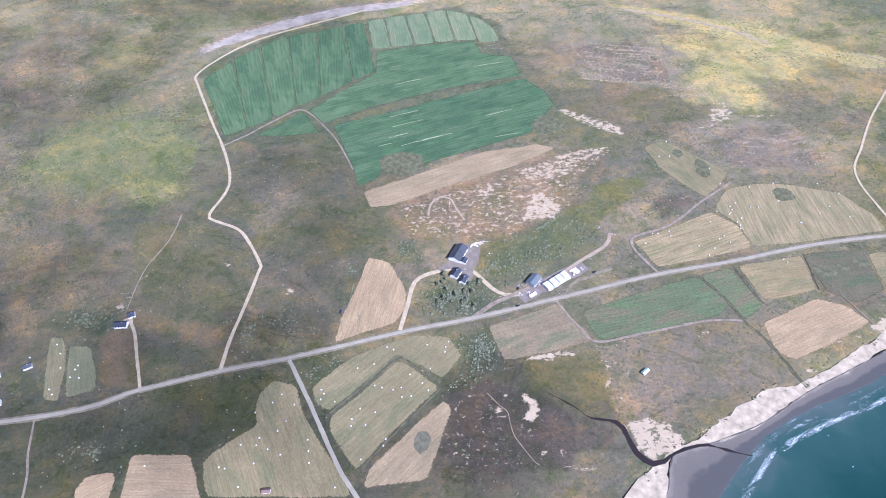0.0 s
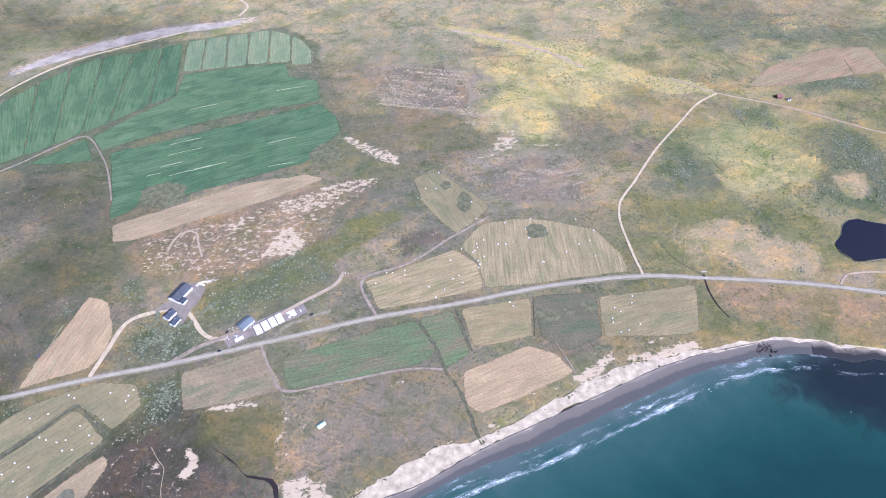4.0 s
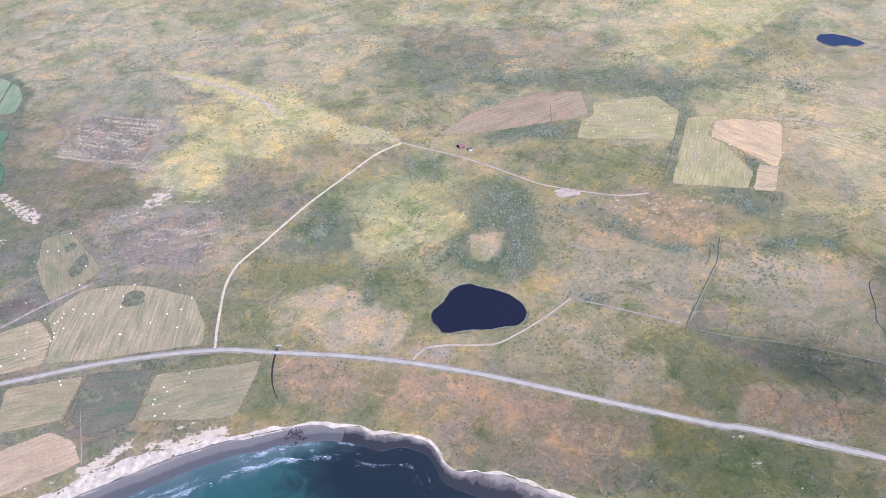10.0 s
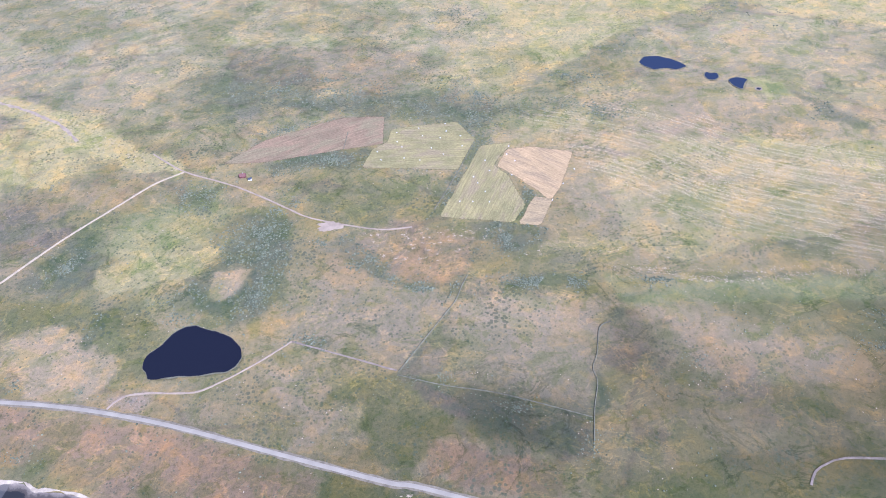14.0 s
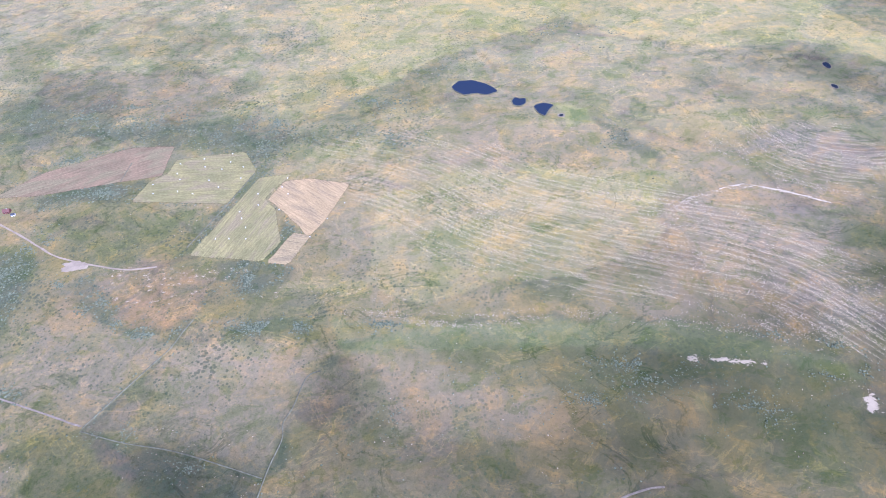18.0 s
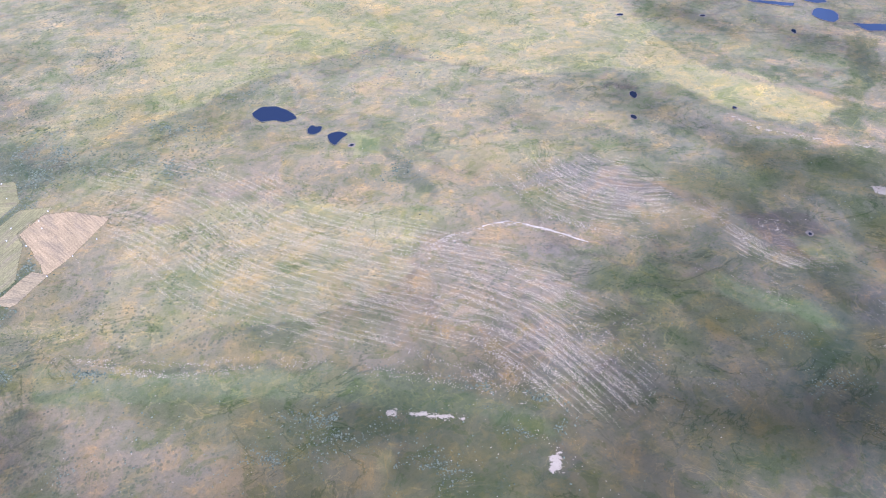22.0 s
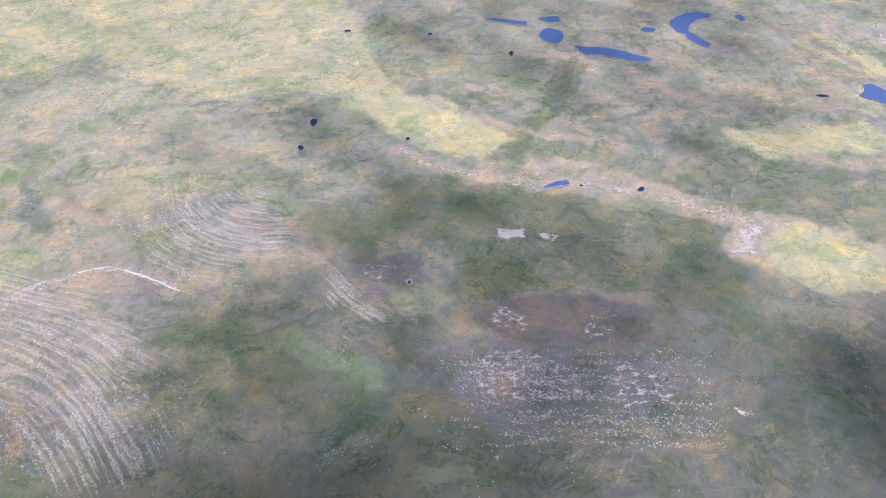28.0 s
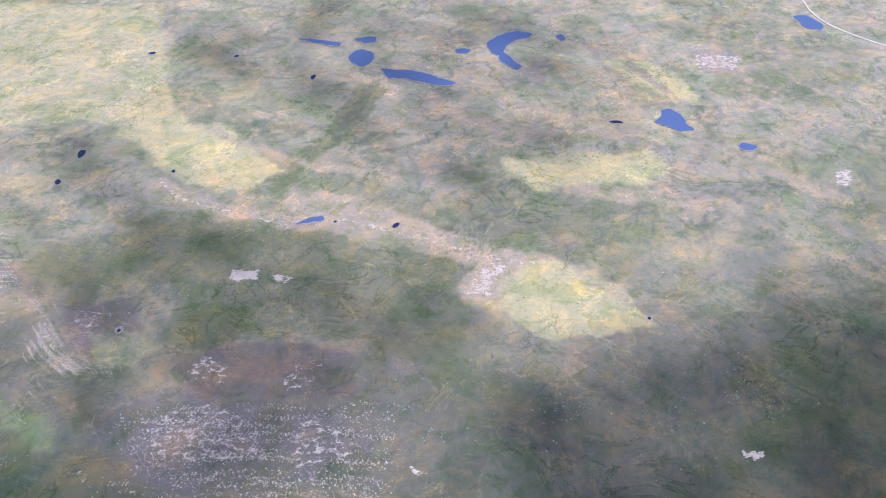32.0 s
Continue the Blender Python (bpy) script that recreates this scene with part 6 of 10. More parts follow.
flecks("sand", [(769.9, 383.1), (776.9, 387.3), (782, 392), (789.5, 395.6), (797.9, 400.4), (799.5, 397.6), (790.9, 392.8), (783.8, 389.4), (778.7, 384.7), (771.5, 380.3)], 0.6)
flecks("sand", [(589.1, 320.7), (604, 318.8), (620.8, 316.7), (631.2, 311.7), (646.9, 309.9), (665.5, 307.8), (684.3, 311.4), (685.3, 306.4), (665.7, 302.8), (646.3, 304.9), (630, 306.9), (619.6, 311.9), (603.4, 313.8), (588.5, 315.7)], 0.42)
flecks("sand", [(607.3, 318), (649.7, 310.1), (696.5, 310.8), (747.2, 305.1), (794.1, 295.2), (819.1, 285.4), (817.7, 281.6), (793.1, 291.4), (746.6, 301.1), (696.3, 306.8), (649.3, 306.1), (606.5, 314)], 0.4)
WEST_PATH = [(-164.2, 286.2), (-165.8, 265), (-172.5, 245.4), (-174.3, 229), (-174.2, 214.3)]
cover_area("tan", [(1168.3, 409.3), (1181.2, 423.7), (1194.8, 422.8), (1219.7, 422), (1217.6, 416.7), (1194.9, 415.1), (1180.7, 394), (1170, 389.5), (1162.6, 395.2)], 0.95)
cover_area("brown", [(952, 398.9), (979.8, 401.8), (995.8, 391.4), (990.8, 378.3), (970.8, 375.3), (958.4, 384.8)], 0.7)
cover_area("yellow", [(977.1, 383.6), (997.5, 386.8), (1007.6, 368.7), (994.5, 359.2), (981.3, 364.1)], 0.5)
flecks("sand", [(948.3, 401.5), (962.1, 403), (980.1, 394.8), (974, 379.4), (960.1, 384.7)], 0.36)
flecks("sand", [(1017.1, 353.7), (1046.5, 355.8), (1045.8, 347.9), (1020.1, 348.4)], 0.42)
flecks("sand", [(1072.9, 356.2), (1087.4, 363.5), (1091, 347), (1076.9, 340.1)], 0.38)
DEBRIS = [(13.2, 255.1, 1.4, 16), (35.3, 222.2, 1, 8), (38.3, 217.4, 1.2, 12), (41.9, 222, 1, 8), (63.6, 231.7, 1.4, 10), (68.2, 233.5, 1, 8), (33.9, 217.6, 1, 6), (20, 246.4, 0.8, 3), (28.2, 256.6, 0.8, 4), (17.1, 256, 1.2, 8), (82.3, 264.2, 0.6, 4), (73.1, 240.3, 0.8, 3), (6.1, 234.8, 1.2, 6), (-3.8, 243.2, 0.8, 5), (6.6, 249, 1, 6), (89.8, 258.4, 0.8, 3), (45.6, 223.7, 1.2, 10)]
scrub_area([(378.1, 331.9), (367, 352.7), (383.4, 375.2), (407.5, 371.9), (416.9, 347.2), (417.7, 317.9), (407.3, 296.4), (393.8, 287.8), (374.2, 300.1), (363, 311.7), (365.5, 320.7), (379.6, 305.5), (394.3, 306.5), (398.6, 321.3), (391.3, 332.7)], 0.42)
cover_area("scrub", [(378.1, 331.9), (367, 352.7), (383.4, 375.2), (407.5, 371.9), (416.9, 347.2), (417.7, 317.9), (407.3, 296.4), (393.8, 287.8), (374.2, 300.1), (363, 311.7), (365.5, 320.7), (379.6, 305.5), (394.3, 306.5), (398.6, 321.3), (391.3, 332.7)], 0.49)
scrub_area([(384.9, 418.9), (422, 436.4), (455.5, 430.4), (455.5, 413.8), (426, 415.9), (394.9, 408.6)], 0.35)
cover_area("scrub", [(384.9, 418.9), (422, 436.4), (455.5, 430.4), (455.5, 413.8), (426, 415.9), (394.9, 408.6)], 0.49)
scrub_area([(448.3, 353.1), (466.5, 334.3), (477.2, 317.1), (506.6, 312.3), (512.9, 304.9), (480.6, 308.3), (460, 322.7), (442.1, 348.3)], 0.4)
cover_area("scrub", [(448.3, 353.1), (466.5, 334.3), (477.2, 317.1), (506.6, 312.3), (512.9, 304.9), (480.6, 308.3), (460, 322.7), (442.1, 348.3)], 0.49)
scrub_area([(530.5, 358.7), (561.8, 354.1), (557.8, 341.4), (540.6, 335), (533, 348)], 0.35)
cover_area("scrub", [(530.5, 358.7), (561.8, 354.1), (557.8, 341.4), (540.6, 335), (533, 348)], 0.49)
scrub_area([(376.4, 492.8), (442.5, 506.9), (494.8, 493.8), (532.2, 467.5), (531.6, 441.8), (520.3, 442.7), (512.1, 454.2), (468.2, 469.1), (421.2, 480.9)], 0.22)
cover_area("scrub", [(376.4, 492.8), (442.5, 506.9), (494.8, 493.8), (532.2, 467.5), (531.6, 441.8), (520.3, 442.7), (512.1, 454.2), (468.2, 469.1), (421.2, 480.9)], 0.49)
scrub_area([(521.8, 442.6), (532.3, 441.7), (501.8, 363.2), (495.3, 366.4)], 0.4)
cover_area("scrub", [(521.8, 442.6), (532.3, 441.7), (501.8, 363.2), (495.3, 366.4)], 0.49)
scrub_area([(550.7, 397.5), (558, 385), (549.6, 362.9), (543.9, 360.5), (549.4, 382.6)], 0.4)
cover_area("scrub", [(550.7, 397.5), (558, 385), (549.6, 362.9), (543.9, 360.5), (549.4, 382.6)], 0.49)
scrub_area([(338.2, 397), (364.3, 401.3), (358.8, 377.9), (340.8, 376.2)], 0.35)
cover_area("scrub", [(338.2, 397), (364.3, 401.3), (358.8, 377.9), (340.8, 376.2)], 0.49)
scrub_area([(318.4, 300.7), (326.1, 296), (326.8, 268), (319.6, 276)], 0.35)
cover_area("scrub", [(318.4, 300.7), (326.1, 296), (326.8, 268), (319.6, 276)], 0.49)
scrub_area([(428.5, 283), (442.5, 280.3), (448.9, 272.2), (439.9, 270.7)], 0.3)
cover_area("scrub", [(428.5, 283), (442.5, 280.3), (448.9, 272.2), (439.9, 270.7)], 0.49)
scrub_area([(534.5, 366.6), (535.4, 361.1), (484.1, 257.7), (482.3, 259.6)], 0.3)
cover_area("scrub", [(534.5, 366.6), (535.4, 361.1), (484.1, 257.7), (482.3, 259.6)], 0.49)
scrub_area([(609.3, 480.3), (623.1, 475.2), (620.4, 456.3), (605.1, 461.3)], 0.3)
cover_area("scrub", [(609.3, 480.3), (623.1, 475.2), (620.4, 456.3), (605.1, 461.3)], 0.49)
scrub_area([(543.8, 478.2), (596.9, 489.5), (598.4, 473.4), (554.1, 461.9)], 0.2)
cover_area("scrub", [(543.8, 478.2), (596.9, 489.5), (598.4, 473.4), (554.1, 461.9)], 0.26)
scrub_area([(28.7, 248.5), (48, 262), (69.9, 278.3), (85.8, 282), (82, 250.4), (68.5, 245), (47.9, 236.1), (32.1, 231.5), (23.4, 234.2)], 0.16)
cover_area("scrub", [(28.7, 248.5), (48, 262), (69.9, 278.3), (85.8, 282), (82, 250.4), (68.5, 245), (47.9, 236.1), (32.1, 231.5), (23.4, 234.2)], 0.26)
scrub_area([(-33.7, 257), (-23.3, 258.7), (-18.2, 242.5), (-25.1, 238.9)], 0.35)
cover_area("scrub", [(-33.7, 257), (-23.3, 258.7), (-18.2, 242.5), (-25.1, 238.9)], 0.49)
scrub_area([(121, 326.5), (131.2, 315.7), (135.5, 300.7), (131.9, 298.4), (122.7, 313.6)], 0.25)
cover_area("scrub", [(121, 326.5), (131.2, 315.7), (135.5, 300.7), (131.9, 298.4), (122.7, 313.6)], 0.49)
scrub_area([(70.5, 291.9), (57.8, 294.8), (61.2, 301.8), (84.2, 305.6), (80.3, 296.1)], 0.25)
cover_area("scrub", [(70.5, 291.9), (57.8, 294.8), (61.2, 301.8), (84.2, 305.6), (80.3, 296.1)], 0.49)
scrub_area([(-3.3, 188.6), (6.7, 194.6), (17.5, 191.1), (16.9, 179), (22.8, 165.9), (39, 158.6), (26.5, 164.1), (13.9, 168.7), (6.8, 163.5), (-4.8, 157), (-8.7, 160.9), (0.2, 167.9), (4.3, 177.9)], 0.3)
cover_area("scrub", [(-3.3, 188.6), (6.7, 194.6), (17.5, 191.1), (16.9, 179), (22.8, 165.9), (39, 158.6), (26.5, 164.1), (13.9, 168.7), (6.8, 163.5), (-4.8, 157), (-8.7, 160.9), (0.2, 167.9), (4.3, 177.9)], 0.49)
scrub_area([(-75.6, 173.5), (-59.7, 182.3), (-54.9, 181), (-68.7, 166.6), (-71.9, 165.6)], 0.35)
cover_area("scrub", [(-75.6, 173.5), (-59.7, 182.3), (-54.9, 181), (-68.7, 166.6), (-71.9, 165.6)], 0.49)
scrub_area([(-91.9, 212.5), (-68, 211.7), (-59.8, 206.4), (-63.5, 198.3), (-73.1, 193.8), (-84.4, 191)], 0.12)
cover_area("scrub", [(-91.9, 212.5), (-68, 211.7), (-59.8, 206.4), (-63.5, 198.3), (-73.1, 193.8), (-84.4, 191)], 0.26)
scrub_area([(-14.6, 229.7), (-5.1, 232.3), (0.5, 221.5), (8.7, 220.9), (17.7, 232.4), (28.1, 216.9), (15.4, 208.3), (8.5, 205), (-4.4, 204.5), (-12.1, 209.2)], 0.3)
cover_area("scrub", [(-14.6, 229.7), (-5.1, 232.3), (0.5, 221.5), (8.7, 220.9), (17.7, 232.4), (28.1, 216.9), (15.4, 208.3), (8.5, 205), (-4.4, 204.5), (-12.1, 209.2)], 0.49)
scrub_area([(16.9, 232.5), (28.7, 242), (44, 251.8), (56.8, 264.2), (69.9, 272.6), (82.7, 269.8), (81.6, 254.5), (68.9, 248.7), (50.2, 239.2), (33.7, 226), (23.5, 220.7)], 0.3)
cover_area("scrub", [(16.9, 232.5), (28.7, 242), (44, 251.8), (56.8, 264.2), (69.9, 272.6), (82.7, 269.8), (81.6, 254.5), (68.9, 248.7), (50.2, 239.2), (33.7, 226), (23.5, 220.7)], 0.49)
scrub_area([(-125.4, 215.4), (-99.6, 209.2), (-76.3, 210.2), (-74.7, 192.8), (-88.1, 189.9), (-116.2, 197.5)], 0.1)
cover_area("scrub", [(-125.4, 215.4), (-99.6, 209.2), (-76.3, 210.2), (-74.7, 192.8), (-88.1, 189.9), (-116.2, 197.5)], 0.26)
WINDROWS = [((-41.1, 366.7), (-19.9, 374)), ((-42.2, 354.5), (-29.3, 359.6)), ((-33.8, 345.6), (-21, 350.5)), ((-19.3, 351.3), (-7.2, 355.4)), ((28.8, 352), (44.8, 355.4)), ((-48.9, 345.8), (-40.4, 348.7)), ((-58.2, 195.8), (-57.6, 201.4)), ((-50.2, 200.8), (-49.6, 206.4)), ((-43.5, 198.5), (-43.5, 201.8)), ((-40.5, 419.1), (-21.7, 425.4)), ((18.9, 439.9), (40.6, 444.9)), ((-42.7, 378.3), (-23.2, 385.2)), ((24, 376.3), (42.1, 382.6)), ((-20.7, 350.2), (0.2, 357.7)), ((-43.2, 233.1), (-44.5, 225.3)), ((-55.2, 227.6), (-57.3, 209.7)), ((-46.1, 221.5), (-46.1, 211.5)), ((-59.2, 205.4), (-58.8, 195.6)), ((-50.7, 206.9), (-50.9, 199.5))]
patch("shrub", 195.7, 286.8, 6.2, 5.6, 0)
patch("shrub", 143.8, 328.9, 3.3, 3.9, 0)
patch("shrub", 154.9, 313.2, 4.7, 7.9, 0)
patch("shrub", 206.3, 229, 3.0, 3.3, 0)
patch("shrub", 216.8, 231.6, 4.4, 3.8, 0)
patch("shrub", 195.3, 225.4, 6.1, 3.7, 0)
patch("shrub", 219.8, 206, 4.9, 1.8, 0)
patch("shrub", 190.8, 229.5, 2.4, 1.7, 0)
patch("shrub", -32.4, 327.9, 13.9, 11.4, 0)
patch("shrub", 64.6, 364.5, 10.8, 10.3, 0)
patch("shrub", 41.3, 342.9, 8.7, 2.8, 0)
patch("turf", -17.2, 135.1, 3.5, 5.2, 0)

stone_field([(1002.7, 333.1), (1025.0, 339.8), (1057.2, 336.4), (1068.8, 319.4), (1065.4, 293.0), (1037.4, 287.8), (1007.9, 294.9)], 0.42)
stone_field([(1072.2, 330.2), (1089.3, 331.9), (1105.1, 322.4), (1110.9, 305.2), (1101.7, 290.3), (1077.4, 294.6)], 0.4)
stone_field([(1113.1, 324.7), (1130.8, 314.7), (1143.9, 294.7), (1118.9, 291.5), (1109.7, 305.3)], 0.43)
stone_field([(1124.8, 384.2), (1154.3, 378.2), (1155.4, 363.6), (1129.4, 365.5)], 0.47)
stone_field([(1117.5, 359.4), (1154.5, 356.7), (1150.4, 346.9), (1121.8, 336.2), (1110.9, 337.0)], 0.47)
stone_field([(1007.1, 351.1), (1015.6, 348.9), (1015.3, 342.7), (1008.3, 344.7)], 0.69)
stone_field([(938.2, 394.3), (959.8, 378.1), (970.5, 363.7), (958.0, 364.6), (945.5, 379.2)], 0.60)
stone_field([(927.4, 366.9), (954.3, 358.3), (952.0, 339.9), (934.0, 347.2)], 0.43)
stone_field([(1197.7, 330.5), (1235.8, 327.6), (1241.6, 312.1), (1210.8, 317.4)], 0.43)
stone_field([(1191.6, 293.7), (1226.6, 299.1), (1233.2, 287.9), (1200.7, 280.2)], 0.43)
stone_field([(1298.8, 349.4), (1320.6, 351.3), (1309.8, 334.9), (1300.0, 339.0)], 0.52)
stone_field([(1067.8, 319.3), (1114.8, 316.5), (1119.9, 291.6), (1094.1, 281.9), (1060.0, 295.2)], 0.43)
stone_field([(948.6, 269.4), (973.1, 273.0), (978.8, 258.0), (951.1, 257.2)], 0.56)
stone_field([(843.8, 458.3), (878.7, 458.6), (920.3, 424.7), (919.0, 405.8), (882.4, 407.3), (856.1, 424.1)], 0.43)
stone_field([(942.8, 404.3), (976.8, 397.6), (984.9, 375.7), (970.8, 364.6), (954.9, 377.6)], 0.43)
stone_field([(939.6, 351.4), (955.5, 343.2), (956.6, 332.7), (940.7, 337.1)], 0.52)
stone_field([(798.5, 379.4), (834.6, 377.1), (846.1, 346.4), (821.7, 341.0), (797.5, 352.9)], 0.36)
stone_field([(103.0, 454.0), (151.7, 450.8), (155.4, 406.7), (113.8, 409.1)], 0.53)
stone_field([(146.7, 350.6), (169.6, 364.1), (196.0, 368.8), (228.9, 346.5), (225.3, 309.3), (175.0, 309.0)], 0.52)
stone_field([(-124.3, 316.7), (-92.7, 318.0), (-81.9, 297.6), (-112.4, 296.4)], 0.43)
stone_field([(184.2, 398.2), (201.8, 384.2), (194.9, 359.8), (169.1, 358.2)], 0.57)
stone_field([(-251.6, 452.8), (-202.5, 442.2), (-183.8, 392.0), (-224.9, 400.8)], 0.52)
stone_field([(150.1, 359.3), (187.3, 378.8), (223.2, 350.0), (222.2, 312.2), (174.2, 310.1)], 0.48)
stone_field([(220.9, 345.1), (274.6, 352.2), (272.8, 318.6), (237.6, 315.9)], 0.34)
stone_field([(670.1, 226.5), (694.9, 230.9), (687.1, 215.9), (670.6, 213.9)], 0.34)
stone_field([(583.1, 328.0), (624.1, 321.9), (622.2, 310.2), (590.9, 313.6)], 0.52)
stone_field([(588.1, 328.6), (632.6, 319.1), (683.1, 313.1), (737.6, 310.4), (731.9, 305.6), (656.0, 309.3), (593.6, 317.6)], 0.52)
stone_field([(734.3, 432.9), (779.9, 413.5), (806.1, 411.6), (794.2, 382.9), (769.3, 384.5), (745.4, 400.5)], 0.47)
stone_field([(637.3, 255.1), (661.4, 254.2), (668.0, 234.2), (645.1, 235.0)], 0.39)
# bright sunny glow over the northern moor, put into the cover colour
cover_area("yellow", [(474.6, 771.9), (720.9, 763.3), (933.5, 732.6), (968.2, 588.1), (1038.4, 488.6), (995.0, 496.7), (924.0, 571.0), (848.7, 565.0), (745.4, 631.8), (650.7, 579.8), (588.3, 527.0)], 0.55)
cover_area("tan", [(603.3, 494.7), (739.5, 473.7), (821.4, 441.3), (840.6, 376.7), (843.6, 343.1), (766.2, 365.9), (656.3, 380.4)], 0.4)
cover_area("yellow", [(626.7, 444.2), (718.1, 428.4), (791.6, 418.8), (769.4, 389.4), (652.5, 388.6)], 0.35)
# lit stretches between cloud shadows, painted as yellow and tan cover
cover_area("yellow", [(1199.8, 501.8), (1239.9, 510.9), (1301.9, 509.6), (1309.9, 488.0), (1284.1, 478.5), (1225.9, 482.7)], 0.6)
cover_area("tan", [(1224.1, 474.6), (1262.0, 479.0), (1305.7, 466.0), (1347.7, 452.4), (1317.6, 449.4), (1257.7, 464.1)], 0.6)
cover_area("yellow", [(1295.8, 631.2), (1329.5, 620.2), (1361.0, 570.1), (1352.6, 559.6), (1319.3, 588.3)], 0.7)
cover_area("lichen", [(1376.6, 634.4), (1408.9, 632.2), (1393.2, 605.7), (1370.9, 607.3)], 0.8)
cover_area("yellow", [(1190.7, 411.7), (1218.3, 418.5), (1235.2, 395.8), (1261.9, 366.5), (1247.4, 363.9), (1219.9, 373.4), (1197.6, 382.6), (1181.3, 394.9)], 0.6)
cover_area("tan", [(1157.8, 393.4), (1169.7, 400.6), (1173.5, 415.2), (1192.3, 420.4), (1191.9, 409.5), (1180.6, 399.8), (1180.4, 389.4)], 0.9)
cover_area("green", [(1008.5, 452.2), (1061.6, 453.1), (1128.7, 443.4), (1159.3, 418.4), (1166.2, 377.3), (1155.6, 343.2), (1112.1, 366.8), (1065.9, 373.8), (1020.1, 373.7), (1003.4, 404.8)], 0.5)
cover_area("peat", [(1018.9, 353.5), (1034.9, 368.4), (1066.1, 370.2), (1103.3, 359.8), (1107.5, 346.8), (1102.8, 336.1), (1067.8, 337.2), (1032.7, 342.3)], 0.8)
cover_area("yellow", [(971.8, 380.8), (990.6, 379.4), (1005.2, 369.5), (994.9, 358.5), (977.5, 363.1)], 0.6)
cover_area("peat", [(947.8, 401.1), (968.3, 401.5), (993.5, 393.9), (982.8, 376.4), (967.9, 374.1)], 0.7)
cover_area("scrub", [(-193.0, 445.4), (-176.9, 476.2), (-140.2, 502.0), (-97.7, 517.1), (-47.2, 524.6), (8.2, 536.8), (40.8, 507.1), (46.3, 478.0), (59.3, 449.0), (78.8, 404.2), (76.5, 377.0), (55.1, 353.9), (12.0, 345.7), (-51.3, 310.1), (-71.1, 349.6), (-154.0, 353.6)], 0.85)
cover_area("rust", [(-43.8, 284.4), (-13.9, 298.7), (18.6, 307.2), (56.8, 336.9), (86.0, 325.8), (74.6, 291.4), (56.6, 273.9), (20.9, 257.2), (-26.8, 258.8)], 0.5)
cover_area("heather", [(-10.0, 169.1), (23.7, 183.2), (68.4, 167.5), (72.2, 133.4), (30.7, 127.0), (-9.8, 127.6)], 0.5)
cover_area("scrub", [(509.5, 246.0), (539.5, 248.2), (577.5, 240.2), (563.9, 213.3), (530.3, 214.3), (514.3, 223.7)], 0.39)
cover_area("rust", [(361.1, 238.3), (407.1, 221.2), (448.9, 204.1), (448.4, 192.1), (426.8, 190.1), (380.4, 207.5), (350.3, 223.0)], 0.5)
cover_area("rust", [(498.3, 221.2), (521.8, 217.5), (549.0, 202.6), (545.2, 194.7), (512.8, 200.9)], 0.6)
cover_area("green", [(451.7, 205.4), (481.2, 199.1), (514.5, 187.9), (538.0, 179.9), (525.2, 153.2), (437.2, 154.9)], 0.6)
cover_area("brown", [(338.3, 530.7), (456.6, 497.2), (511.5, 548.2), (446.3, 572.4), (322.1, 584.7)], 0.4)
cover_area("tan", [(580.5, 446.0), (663.3, 433.5), (753.2, 387.7), (737.5, 345.4), (617.5, 361.4), (578.7, 354.4)], 0.45)
cover_area("green", [(317.8, 301.4), (338.9, 308.0), (357.6, 292.5), (347.6, 275.6), (335.1, 266.4)], 0.6)
cover_area("green", [(608.8, 295.9), (692.9, 299.4), (758.2, 282.4), (749.2, 263.3), (658.6, 273.3)], 0.5)
cover_area("green", [(630.2, 299.0), (699.6, 307.2), (789.7, 301.1), (832.3, 286.3), (836.8, 263.0), (782.9, 268.0), (709.8, 282.8), (648.3, 282.6)], 0.35)
cover_area("green", [(756.3, 253.0), (804.0, 256.3), (846.2, 244.4), (837.3, 221.5), (752.1, 224.4)], 0.5)
cover_area("tan", [(493.3, 302.1), (548.0, 302.8), (606.6, 284.4), (660.1, 267.7), (699.6, 255.3), (695.0, 242.8), (633.8, 247.6), (556.7, 277.7), (506.7, 274.1)], 0.5)
flecks("sand", [(-39.8, 281.9), (-6.7, 297.0), (25.5, 306.9), (54.6, 292.2), (20.0, 262.2), (-27.6, 261.8)], 0.3)
flecks("sand", [(1159.3, 393.3), (1170.3, 400.6), (1174.7, 412.9), (1190.3, 418.3), (1189.7, 409.7), (1179.0, 400.0), (1179.1, 391.1)], 0.6)
flecks("sand", [(1033.7, 355.6), (1044.4, 358.1), (1045.7, 345.1), (1034.9, 345.9)], 0.4)
flecks("sand", [(1070.1, 346.4), (1083.6, 351.9), (1089.3, 338.7), (1073.1, 338.3)], 0.4)
flecks("sand", [(450.0, 356.1), (502.2, 353.2), (519.2, 335.5), (504.7, 323.8), (474.1, 325.3), (458.9, 342.2)], 0.34)
flecks("sand", [(928.3, 408.6), (939.8, 404.1), (948.9, 393.4), (955.5, 377.6), (970.2, 364.6), (965.7, 364.2), (953.3, 372.2), (946.5, 389.7), (935.8, 400.3)], 0.48)
flecks("sand", [(981.6, 309.2), (984.8, 307.3), (992.3, 300.8), (996.9, 294.6), (1003.4, 285.5), (1001.0, 285.6), (994.5, 294.0), (987.9, 299.7), (982.5, 305.5)], 0.6)
flecks("sand", [(939.4, 345.7), (948.7, 346.7), (957.6, 331.9), (952.4, 331.6)], 0.42)
flecks("sand", [(1008.1, 350.3), (1017.3, 346.3), (1016.0, 342.1), (1009.1, 344.2)], 0.5)
flecks("sand", [(948.0, 399.5), (967.9, 398.1), (972.1, 386.0), (957.2, 387.0)], 0.3)
